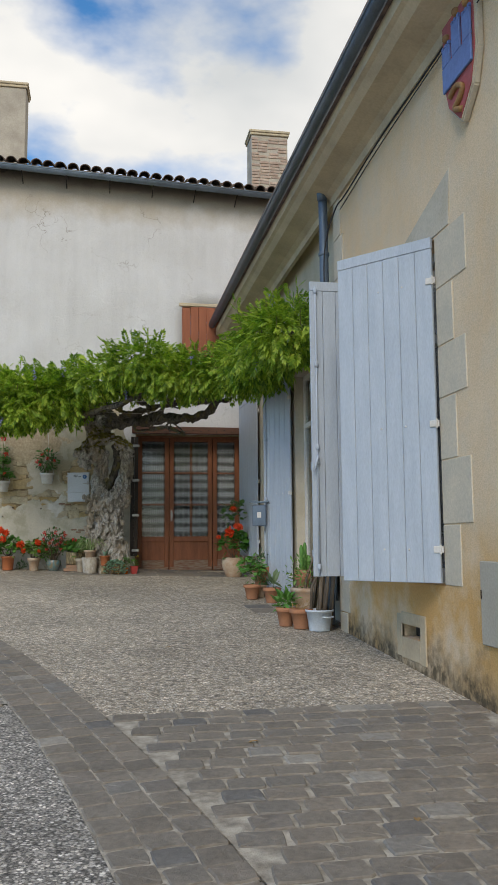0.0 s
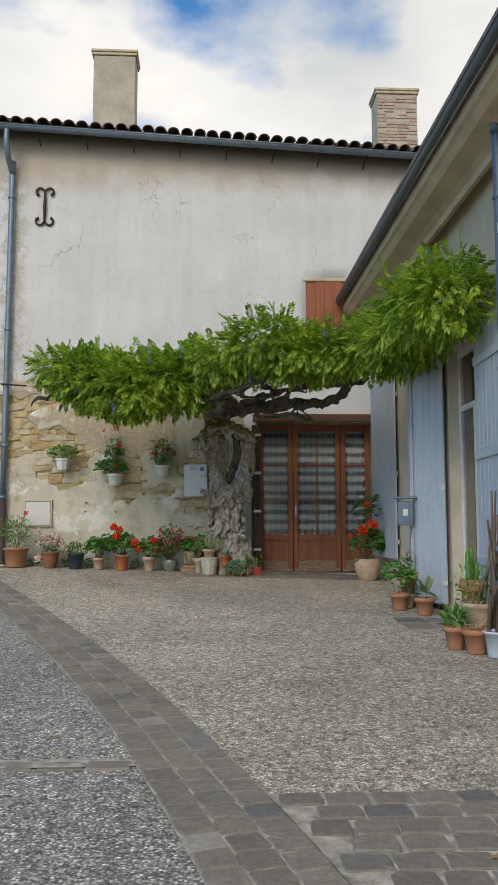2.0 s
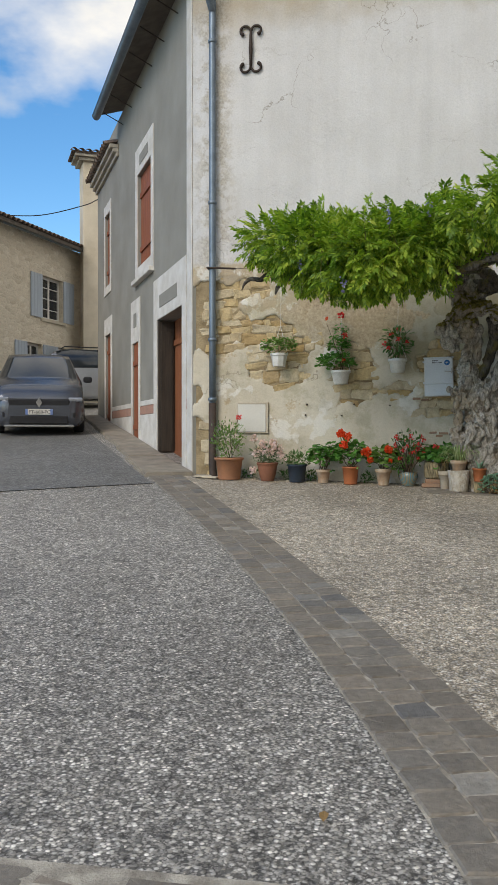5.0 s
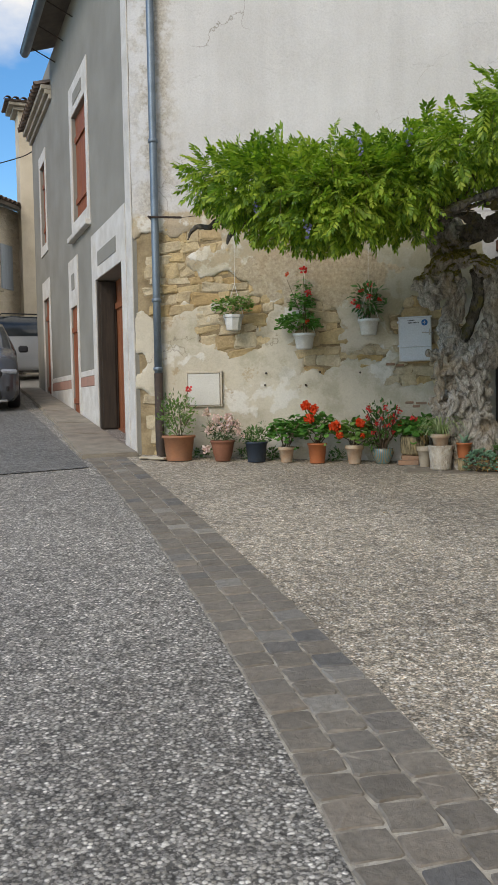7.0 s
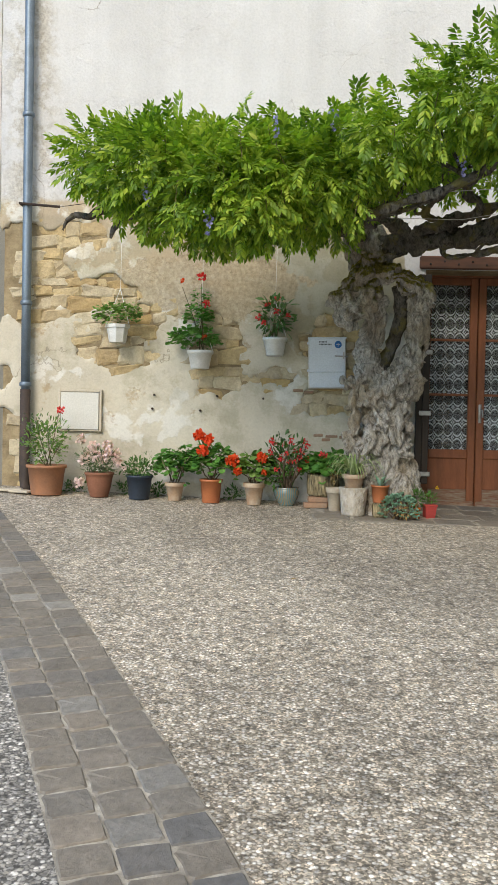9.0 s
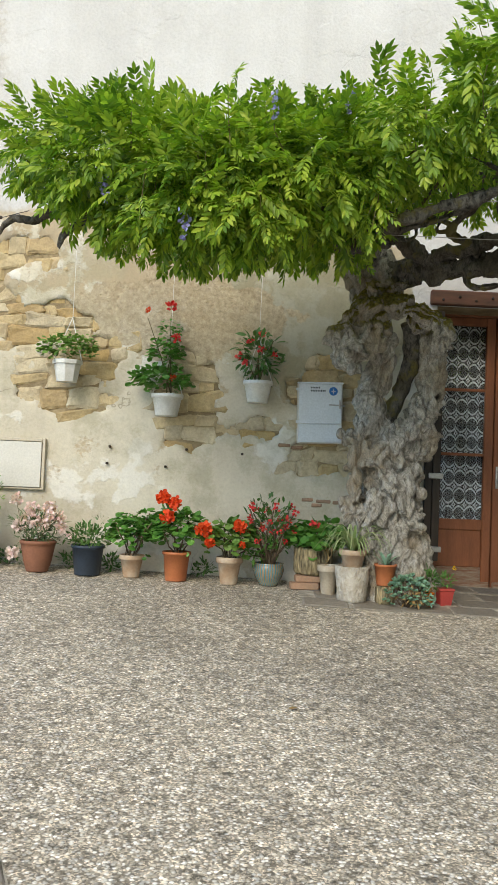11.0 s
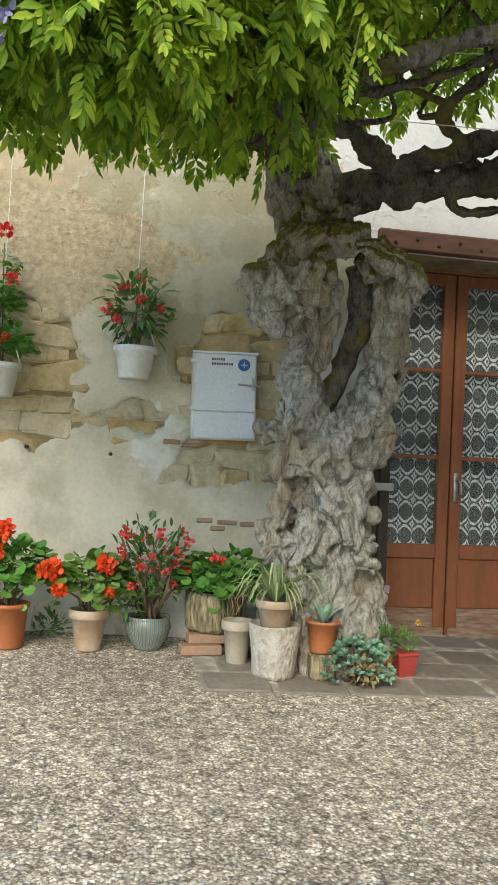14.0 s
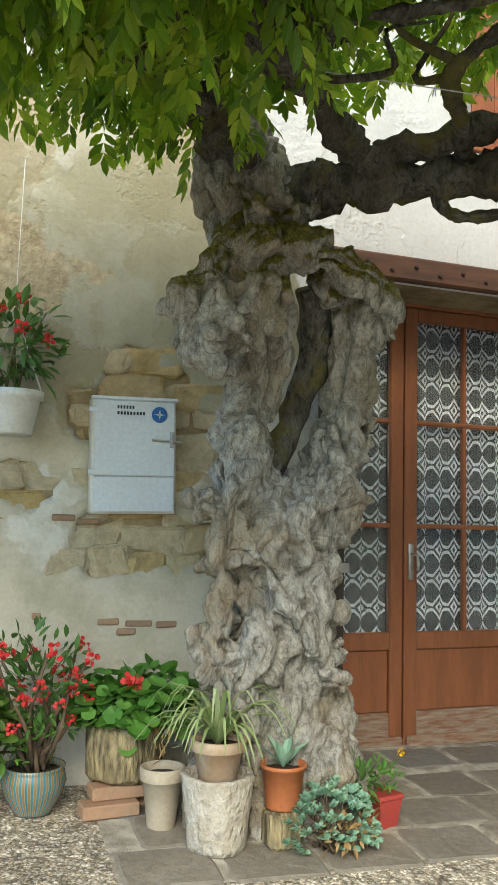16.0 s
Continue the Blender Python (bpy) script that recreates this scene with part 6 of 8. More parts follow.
def stems_of(r, parent, base, tips, rad, material, name="stem"):
    for tip in tips:
        b = np.array(base) + r.normal(size=3) * (0.025, 0.025, 0)
        mid = (b + tip) / 2 + r.normal(size=3) * 0.02
        bm = bmesh.new()
        tube(bm, [b, mid, tip], [rad, rad * 0.8, rad * 0.5], 5)
        part(name, bm, material, parent, smooth=True)


def bloom(parent, at, rad, material, n=64, name="flower_head"):
    """A rounded head of small petals."""
    r = rnd()
    u = r.normal(size=(n, 3))
    rad *= 1.15
    u[:, 2] = u[:, 2] * 0.9 + 0.15
    u /= np.linalg.norm(u, axis=1, keepdims=True)
    pos = np.array(at) + u * rad * (0.55 + 0.4 * r.rand(n, 1))
    return leaf_object(name, [scatter(ROUND_V, ROUND_F, pos - u * rad * 0.25, u + r.normal(size=(n, 3)) * 0.9, r.rand(n) * 6, rad * r.uniform(0.42, 0.62, n))], material, parent)


def geranium(x, y, r, h, material, style, label, bush, leaves, size, heads, petal=None, leafm=None, z=None, potlabel="", lean=(0, 0), group="pots along the wall"):
    g = thing("potted_geranium", label, "potted plant", x, y, ground_z(x, y) + 0.006 if z is None else z, random.uniform(0, 40), group)
    pot_parts(g, r, h, material, style, potlabel)
    q = rnd()
    cx, cz = lean[0], h + bush[2] * 0.75
    tips = [np.array((cx, lean[1], cz)) + q.normal(size=3) * np.array(bush) * 0.55 for _ in range(9)]
    stems_of(q, g, (0, 0, h * 0.85), tips, 0.008, M_WOODY)
    leaf_object("foliage", [round_leaves(q, (cx, lean[1], cz), bush, leaves, size)], leafm or M_GERANIUM, g)
    turn = Matrix.Rotation(-math.atan2(g.matrix_world[1][0], g.matrix_world[0][0]), 3, 'Z')
    for hx, hy, hz, hr in heads:
        at = turn @ Vector((hx, hy, hz))
        bloom(g, at, hr, petal or M_VERMIL)
        bm = bmesh.new()
        tube(bm, [Vector((cx * 0.5, lean[1], cz)), at * 0.6 + Vector((cx * 0.3, 0, cz * 0.4)), at], 0.004, 5)
        part("flower_stalk", bm, M_STEM, g)
    return g


def bush(name, label, x, y, r, h, material, style, leafsets, potlabel="", z=None, group="pots along the wall", turn=0):
    b = thing(name, label, "potted plant", x, y, ground_z(x, y) + 0.006 if z is None else z, turn, group)
    pot_parts(b, r, h, material, style, potlabel)
    for sets_, mt, nm in leafsets:
        leaf_object(nm, sets_, mt, b)
    return b


q = rnd()
# 1: rose bush in a ribbed clay pot
b = bush("potted_rose", "leggy rose bush with one pink bloom in a ribbed clay pot", -3.35, 15.68, 0.2, 0.31, M_TERRA, "ribbed",
         [([long_leaves(q, (0, 0, 0.55), (0.24, 0.2, 0.28), 460, 0.055)], M_LIMELEAF, "foliage"), ([long_leaves(q, (-0.08, 0, 0.6), (0.22, 0.15, 0.28), 200, 0.05)], M_GREYLEAF, "foliage")], "weathered ribbed terracotta")
stems_of(q, b, (0, 0, 0.27), [np.array((0.13, -0.02, 0.86)), np.array((-0.12, 0.02, 0.8)), np.array((0.02, -0.05, 0.72)), np.array((-0.2, 0, 0.6)), np.array((0.2, 0.03, 0.62))], 0.006, M_STEM)
bloom(b, (0.14, -0.02, 0.88), 0.04, M_CRIMSON, 26)
# 2: pale pink carnations
b = bush("potted_carnation", "pale pink double carnations in a round brown clay pot", -2.80, 15.7, 0.148, 0.26, plain("brown_clay", (0.26, 0.11, 0.065), (0.2, 0.09, 0.055), 6, 0.75), "bowl",
         [([long_leaves(q, (0, 0, 0.36), (0.22, 0.18, 0.15), 420, 0.075, 0.4, NEEDLE_V * (1, 1.6, 1), NEEDLE_F)], M_GREYLEAF, "foliage"), ([long_leaves(q, (0, 0, 0.36), (0.2, 0.18, 0.12), 90, 0.04)], M_DARKLEAF, "foliage")])
for at in ((-0.19, -0.05, 0.6), (-0.08, -0.1, 0.46), (-0.02, -0.15, 0.44), (0.1, -0.12, 0.47), (0.17, -0.05, 0.46), (0.04, -0.1, 0.4), (-0.14, -0.12, 0.38), (0.2, -0.1, 0.38), (-0.05, -0.05, 0.53), (0.09, -0.02, 0.54), (-0.2, -0.08, 0.15)):
    bloom(b, at, 0.055, M_PALEPINK, 40)
stems_of(q, b, (0, 0, 0.24), [np.array((-0.19, -0.05, 0.58)), np.array((0.16, -0.05, 0.45)), np.array((-0.1, -0.1, 0.44)), np.array((0.0, -0.1, 0.42))], 0.004, M_STEM)
# 3: low shrub in dark blue plastic
b = bush("potted_shrub", "small dark leafed shrub in a dark blue plastic pot", -2.38, 15.7, 0.138, 0.25, M_BLUEPLASTIC, "ribbed",
         [([long_leaves(q, (0, 0, 0.31), (0.19, 0.16, 0.11), 330, 0.055, 0.3)], M_DARKLEAF, "foliage"), ([long_leaves(q, (0.12, 0, 0.42), (0.1, 0.05, 0.1), 30, 0.04)], M_GREYLEAF, "foliage")])
bloom(b, (-0.15, -0.08, 0.33), 0.03, M_PALEPINK, 16)
# 4 to 6: geraniums
geranium(-2.01, 15.72, 0.105, 0.19, M_TERRA_OLD, "classic", "bushy geranium without flowers in a small limed clay pot", (0.23, 0.18, 0.22), 361, 0.061, [], lean=(0.03, 0))
geranium(-1.63, 15.7, 0.118, 0.245, M_TERRA_PLASTIC, "plain", "geranium with three vermilion flower heads in an orange-brown plastic pot", (0.23, 0.19, 0.22), 361, 0.061,
         [(-0.12, -0.16, 0.7, 0.058), (-0.02, -0.17, 0.66, 0.052), (-0.08, -0.2, 0.54, 0.055)])
geranium(-1.18, 15.7, 0.112, 0.23, M_TERRA_OLD, "classic", "pale leafed geranium with vermilion flowers in a mossy clay pot", (0.22, 0.18, 0.18), 304, 0.065,
         [(-0.22, -0.15, 0.46, 0.065), (0.08, -0.16, 0.5, 0.058), (-0.17, -0.17, 0.36, 0.045), (0.1, -0.18, 0.35, 0.03)], leafm=M_LIMELEAF)
# 7: crown of thorns in a striped glazed pot
b = bush("potted_crown_of_thorns", "spiny crown-of-thorns with small red blooms in a striped glazed pot", -0.84, 15.77, 0.125, 0.19, M_GLAZE, "bellied",
         [([long_leaves(q, (0, 0, 0.5), (0.22, 0.17, 0.27), 330, 0.065, 0.3)], M_DARKLEAF, "foliage"), ([long_leaves(q, (-0.12, 0, 0.3), (0.2, 0.15, 0.14), 140, 0.06)], M_GERANIUM, "foliage")], "blue, green and ochre striped glaze")
tips = [np.array((0.2 * math.cos(a), 0.12 * math.sin(a), 0.45 + 0.2 * abs(math.sin(3 * a)))) for a in np.linspace(0, 6, 11)]
stems_of(q, b, (0, 0, 0.17), tips, 0.013, M_WOODY, "spiny_stem")
for k, tip in enumerate(tips):
    bloom(b, tip + np.array((0.02, -0.06, 0.03)), 0.034, M_CRIMSON, 16)
    bloom(b, tip * (0.8, 1, 0.85) + np.array((-0.03, -0.09, 0.0)), 0.028, M_CRIMSON, 14)


# 8: carved stone trough on bricks
tx, ty = -0.46, 15.8
tz = ground_z(tx, ty) + 0.006
bstack = thing("brick_stack", "two stacked worn bricks propping a trough", "bricks", tx - 0.02, ty - 0.12, tz, 4)
for i, (dx, dy, z0) in enumerate(((-0.06, 0.0, 0.0), (0.06, 0.11, 0.0), (-0.01, 0.05, 0.056))):
    bm = bmesh.new()
    box(bm, dx - 0.12, dx + 0.12, dy - 0.055, dy + 0.055, z0, z0 + 0.055, 0.006)
    part("brick", bm, M_REDBRICK, bstack)
tro = thing("stone_planter", "carved ochre stone trough with a red geranium, on bricks", "planter", tx, ty, tz + 0.112, 3)
bm = bmesh.new()
lathe(bm, [(0.13, 0), (0.155, 0.03), (0.165, 0.12), (0.16, 0.21), (0.15, 0.235), (0.12, 0.235), (0.115, 0.19)], 26, 0, 0, 0, wob=0.03)
for v in bm.verts:
    v.co.x *= 1.05
    v.co += 0.012 * noise.noise_vector(v.co * 14)
tpot = part("trough", bm, M_TUFA, tro, "", True)
bm = bmesh.new()
lathe(bm, [(0.125, 0.18), (0.05, 0.2)], 14, 0, 0, 0, True)
part("soil", bm, M_SOIL, tpot)
leaf_object("foliage", [round_leaves(q, (0.04, -0.03, 0.3), (0.26, 0.19, 0.18), 320, 0.075)], M_GERANIUM, tro)
stems_of(q, tro, (0, 0, 0.18), [np.array((0.1, -0.1, 0.35)), np.array((-0.1, 0.0, 0.35)), np.array((0.02, -0.15, 0.42))], 0.008, M_STEM)
bloom(tro, (-0.02, -0.2, 0.44), 0.04, M_CRIMSON, 30)

# 9 and the group at the trunk
b = bush("clay_pot", "pale limed clay pot with dry stalks", -0.355, 15.52, 0.09, 0.245, plain("pale_clay", (0.47, 0.40, 0.31), (0.38, 0.32, 0.24), 7, 0.9), "classic",
         [([long_leaves(q, (0, 0, 0.3), (0.06, 0.06, 0.1), 24, 0.07, 0.6, NEEDLE_V, NEEDLE_F)], M_DRY, "dry_leaves")], group="pots round the trunk")
ux, uy = -0.19, 15.3
uz = ground_z(ux, uy) + 0.006
urn = thing("stone_urn", "short cast-stone planter shaped like a bark log", "planter", ux, uy, uz)
bm = bmesh.new()
lathe(bm, [(0.115, 0), (0.125, 0.02), (0.13, 0.1), (0.14, 0.2), (0.148, 0.27), (0.15, 0.285), (0.125, 0.285), (0.12, 0.22), (0.11, 0.19)], 56, 0, 0, 0, True, 0.015)
for v in bm.verts:
    v.co.x, v.co.y = v.co.x * 0.95, v.co.y * 0.95
    v.co += 0.006 * noise.noise_vector(v.co * 16) + 0.005 * noise.noise_vector(v.co * 45)
part("body", bm, M_URN, urn, "", True)
bm = bmesh.new()
lathe(bm, [(0.119, 0.2), (0.05, 0.205)], 16, 0, 0, 0, True)
part("soil", bm, M_SOIL, urn, "dark soil filling")
sp = thing("potted_spider_plant", "variegated spider plant in a limed clay pot set into the urn", "potted plant", ux + 0.0, uy, uz + 0.215, 10, "pots round the trunk")
pot_parts(sp, 0.108, 0.2, M_TERRA_OLD, "classic")
k = 64
ribs = []
for i in range(k):
    a = q.uniform(0, 6.28)
    reach, rise = q.uniform(0.14, 0.34), q.uniform(0.1, 0.27)
    bm_pts = []
    for t in np.linspace(0, 1, 7):
        bm_pts.append(np.array((math.cos(a) * reach * t, math.sin(a) * reach * t, 0.17 + rise * math.sin(t * 2.2) - 0.1 * t ** 3)))
    w = 0.011
    side = np.array((-math.sin(a), math.cos(a), 0.0))
    vs = []
    for t, c in zip(np.linspace(0, 1, 7), bm_pts):
        ww = w * (1 - 0.85 * t ** 2)
        vs += [c - side * ww + (0, 0, 0.004), c, c + side * ww + (0, 0, 0.004)]
    fs = []
    for j in range(6):
        fs += [(3 * j, 3 * j + 1, 3 * j + 4, 3 * j + 3), (3 * j + 1, 3 * j + 2, 3 * j + 5, 3 * j + 4)]
    ribs.append((np.array(vs), fs))
leaf_object("leaves", ribs, M_VARIEG, sp, "arching cream-striped leaves")
ag = thing("potted_agave", "small variegated agave in an orange-brown plastic pot", "potted plant", 0.07, 15.26, ground_z(0.07, 15.26) + 0.158, 0, "pots round the trunk")
pot_parts(ag, 0.09, 0.17, M_TERRA_PLASTIC, "plain")
bm = bmesh.new()
box(bm, -0.07, 0.07, -0.07, 0.07, 0.0, 0.15, 0.02)
blk = part("stone_block", bm, M_TUFA)
blk.location = (0.07, 15.26, ground_z(0.07, 15.26) + 0.006)
tagged(blk, "rough stone block under a flower pot", "stone")
a = np.linspace(0, 6.28, 9)[:-1]
d = np.stack((np.cos(a) * 0.55, np.sin(a) * 0.55, 0.55 + 0.5 * (np.arange(8) % 2)), axis=1)
leaf_object("leaves", [scatter(LEAFLET_V * (1, 0.7, 1), LEAFLET_F, np.tile((0, 0, 0.15), (8, 1)), d, np.zeros(8), np.full(8, 0.15))], M_SEDUM, ag, "pointed grey-green leaves with pale edges")
# sedum clump on the ground
sx, sy = 0.24, 15.2
sed = thing("sedum_clump", "sprawling blue-green sedum with dry undergrowth on the paving", "plant", sx, sy, ground_z(sx, sy))
ros = []
k = 170
u = q.normal(size=(k, 3))
u[:, 2] = np.abs(u[:, 2]) + 0.15
u /= np.linalg.norm(u, axis=1, keepdims=True)
ctr = u * (0.2, 0.13, 0.24) * (0.75 + 0.3 * q.rand(k, 1)) + (0, 0, 0.02)
for i in range(9):
    an = i * 2.4
    dd = u + np.stack((np.full(k, math.cos(an)), np.full(k, math.sin(an)), np.zeros(k)), axis=1) * (0.9 if i < 5 else 0.45) + q.normal(size=(k, 3)) * 0.15
    ros.append(scatter(LEAFLET_V * (1, 1.6, 1), LEAFLET_F, ctr, dd, q.rand(k), np.full(k, 0.034)))
leaf_object("rosette_growth", ros, M_SEDUM, sed, kind="stuff")
leaf_object("dry_leaves", [long_leaves(q, (0.06, -0.1, 0.1), (0.16, 0.06, 0.08), 70, 0.045, -0.3)], M_DRY, sed)
stems_of(q, sed, (0, 0, 0.0), [c_ for c_ in ctr[:30]], 0.005, M_WOODY)
b = bush("potted_seedling", "small leafy plant in a bright orange plastic pot", 0.43, 15.3, 0.052, 0.11, M_ORANGE, "plain",
         [([long_leaves(q, (0, 0, 0.2), (0.1, 0.09, 0.1), 70, 0.06, 0.2)], M_DARKLEAF, "foliage")], group="pots round the trunk")
bx = thing("potted_marigold", "yellow marigold in a small square red plastic pot", "potted plant", 0.58, 15.38, ground_z(0.58, 15.38) + 0.006, 12, "pots round the trunk")
bm = bmesh.new()
bmesh.ops.create_cone(bm, cap_ends=True, segments=4, radius1=0.065, radius2=0.088, depth=0.13, matrix=Matrix.Translation((0, 0, 0.065)) @ Matrix.Rotation(radians(45), 4, 'Z'))
box(bm, -0.068, 0.068, -0.068, 0.068, 0.12, 0.14, 0.004)
pp2 = part("pot", bm, M_REDPLASTIC, bx)
leaf_object("foliage", [long_leaves(q, (0, 0, 0.2), (0.09, 0.08, 0.08), 130, 0.04, 0.4, NEEDLE_V * (1, 2.2, 1), NEEDLE_F)], M_GERANIUM, bx)
bloom(bx, (0.06, -0.05, 0.31), 0.022, M_YELLOW, 18)

# hanging pots on the wall
def wall_pot(x, z, r, h, label, hex_=False):
    w = thing("hanging_pot", label, "potted plant", x, 15.87, z, 0, "pots hung on the wall")
    bm = bmesh.new()
    lathe(bm, [(r * 0.7, 0), (r * 0.72, 0.008), (r * 0.93, h * 0.8), (r * 1.04, h * 0.82), (r * 1.06, h), (r * 0.97, h), (r * 0.93, h * 0.85)], 8 if hex_ else 28)
    pt = part("pot", bm, M_WHITEPLASTIC, w, "white plastic pot", not hex_)
    bm = bmesh.new()
    lathe(bm, [(r * 0.92, h * 0.86), (r * 0.3, h * 0.9)], 14, 0, 0, 0, True)
    part("soil", bm, M_SOIL, pt)
    bm = bmesh.new()
    tube(bm, [(0, 0.17, h + 0.42), (0, 0.14, h + 0.4), (-r, 0.0, h * 0.95)], 0.004, 5)
    tube(bm, [(0, 0.14, h + 0.4), (r, 0.0, h * 0.95)], 0.004, 5)
    tube(bm, [(0, 0.15, h + 0.4), (0.01, 0.12, 3.75 - z)], 0.0025, 4)
    tube(bm, [(0, 0.18, h * 0.5), (0, r * 0.8, h * 0.5)], 0.008, 5)
    part("hanger", bm, M_WHITEPLASTIC, w, "thin white hanger")
    return w


w1 = wall_pot(-2.66, 2.56, 0.125, 0.19, "trailing ivy-leaved plant in a faceted white hanging pot", True)
leaf_object("foliage", [round_leaves(q, (0, -0.02, 0.28), (0.24, 0.13, 0.17), 266, 0.044), round_leaves(q, (0.15, -0.05, 0.3), (0.12, 0.1, 0.12), 76, 0.037)], M_LIMELEAF, w1)
w2 = wall_pot(-1.78, 2.3, 0.135, 0.19, "tall red geranium in a white hanging pot")
leaf_object("foliage", [round_leaves(q, (-0.06, -0.02, 0.3), (0.26, 0.13, 0.17), 266, 0.054), round_leaves(q, (-0.03, 0.02, 0.55), (0.15, 0.1, 0.17), 190, 0.044), round_leaves(q, (0.0, 0.04, 0.75), (0.1, 0.07, 0.13), 68, 0.034)], M_GERANIUM, w2)
stems_of(q, w2, (0, 0, 0.17), [np.array((0.0, 0.04, 0.9)), np.array((-0.2, 0, 0.86)), np.array((0.03, -0.05, 0.6))], 0.006, M_STEM)
for at, rr in (((0.0, 0.02, 0.97), 0.05), ((0.06, -0.06, 0.68), 0.045), ((0.05, -0.12, 0.32), 0.03), ((-0.2, 0.02, 0.93), 0.025)):
    bloom(w2, at, rr, M_CRIMSON if rr > 0.04 else M_VERMIL, 28)
w3 = wall_pot(-0.99, 2.45, 0.125, 0.19, "dark leafed begonia with red blooms in a white hanging pot")
leaf_object("foliage", [long_leaves(q, (0, -0.02, 0.4), (0.2, 0.13, 0.22), 210, 0.09, 0.0)], M_DARKLEAF, w3)
stems_of(q, w3, (0, 0, 0.17), [np.array((0.0, 0.02, 0.62)), np.array((-0.14, 0, 0.5)), np.array((0.12, -0.03, 0.55)), np.array((0.03, -0.08, 0.5))], 0.006, M_STEM)
for at in ((0.02, -0.12, 0.45), (-0.13, -0.1, 0.34), (-0.08, -0.08, 0.52), (0.13, -0.08, 0.42), (0.02, -0.03, 0.6), (-0.17, -0.05, 0.4)):
    bloom(w3, at, 0.034, M_CRIMSON, 20)

# meter box with lettering, hatch
mb = thing("meter_box", "white painted metal meter box with hasp and round blue sticker", "meter box", -0.42, 15.93, 2.12, 0)
mb.matrix_world = pose(-0.42, 15.95, 2.12, 0, -1.2, -1.5)
bm = bmesh.new()
box(bm, -0.2, 0.2, 0.0, 0.09, 0.0, 0.54, 0.006)
part("case", bm, M_WHITE, mb)
M_BOX = plain("pale_grey_metal_paint", (0.62, 0.66, 0.70), (0.55, 0.59, 0.63), 2.5, 0.4, bump=0.06)
bm = bmesh.new()
box(bm, -0.19, 0.19, -0.016, -0.001, 0.175, 0.528, 0.004)
box(bm, -0.19, 0.19, -0.014, -0.001, 0.008, 0.172, 0.004)
part("door", bm, M_BOX, mb, "pale grey-white metal door")
bm = bmesh.new()
box(bm, -0.205, 0.205, -0.022, 0.0, 0.529, 0.545, 0.004)
part("top_flange", bm, M_BOX, mb)
bm = bmesh.new()
lathe(bm, [(0.038, 0), (0.038, 0.002)], 28, 0, 0, 0, True)
bm.transform(Matrix.Translation((0.115, -0.017, 0.465)) @ Matrix.Rotation(radians(90), 4, 'X'))
part("sticker", bm, plain("blue_sticker", (0.02, 0.14, 0.38), (0.02, 0.12, 0.33), 5, 0.5, bump=0.02), mb, "round blue sticker")
bm = bmesh.new()
for a in range(4):
    m4 = Matrix.Translation((0.115, -0.0205, 0.465)) @ Matrix.Rotation(radians(a * 90), 4, 'Y')
    vv = [bm.verts.new(m4 @ Vector(c_)) for c_ in ((-0.004, 0, 0.003), (0.004, 0, 0.003), (0, 0, 0.026))]
    bm.faces.new(vv)
part("sticker_star", bm, M_WHITE, mb, "white star mark")
bm = bmesh.new()
tube(bm, [(0.08, -0.022, 0.345), (0.215, -0.022, 0.335)], 0.007, 6)
box(bm, 0.165, 0.18, -0.03, -0.018, 0.31, 0.385, 0.003)
part("hasp", bm, M_STEEL, mb, "steel hasp")
for z in (0.48, 0.19):
    bm = bmesh.new()
    box(bm, -0.215, -0.17, -0.024, -0.0165, z - 0.012, z + 0.012, 0.002)
    part("hinge", bm, M_BOX, mb)


def lettering(text, size, m, material, parent, name="lettering"):
    cu = bpy.data.curves.new("text", 'FONT')
    cu.body, cu.size, cu.extrude, cu.align_x = text, size, 0.0004, 'LEFT'
    ob = new(name, cu)
    me = bpy.data.meshes.new_from_object(ob.evaluated_get(bpy.context.evaluated_depsgraph_get()))
    bpy.data.objects.remove(ob)
    me.materials.append(material)
    o = new(name, me)
    o.parent = parent
    o.matrix_local = m
    return o


M_INK = plain("black_ink", (0.02, 0.02, 0.025), (0.03, 0.03, 0.03), 6, 0.6)
for row, widths in enumerate(((0.014, 0.014, 0.014, 0.014, 0.014, 0.014), (0.015, 0.015, 0.015, 0.015, 0.015, 0.015, 0.015, 0.015, 0.015))):
    bm = bmesh.new()
    x = -0.085
    for w in widths:
        box(bm, x, x + w * 0.62, -0.0185, -0.0165, 0.488 - row * 0.028, 0.503 - row * 0.028)
        x += w
    part("marking", bm, M_INK, mb, "faded hand-lettered name, unreadable")
hatch = thing("wall_hatch", "flat cream painted hatch cover with a mortar rim", "hatch", -3.08, 16.0, 1.83, 0)
bm = bmesh.new()
box(bm, -0.205, 0.205, 0.0, 0.05, -0.2, 0.2, 0.004)
part("cover", bm, plain("cream_hatch_paint", (0.64, 0.62, 0.56), (0.58, 0.56, 0.50), 3, 0.6, bump=0.06), hatch)
bm = bmesh.new()
for a in ((-0.235, -0.21, -0.22, 0.235), (0.21, 0.235, -0.22, 0.235), (-0.21, 0.21, 0.206, 0.235), (-0.21, 0.21, -0.22, -0.206)):
    box(bm, a[0], a[1], 0.008, 0.05, a[2], a[3], 0.004)
part("rim", bm, M_ASHLAR, hatch, "grey mortar rim")
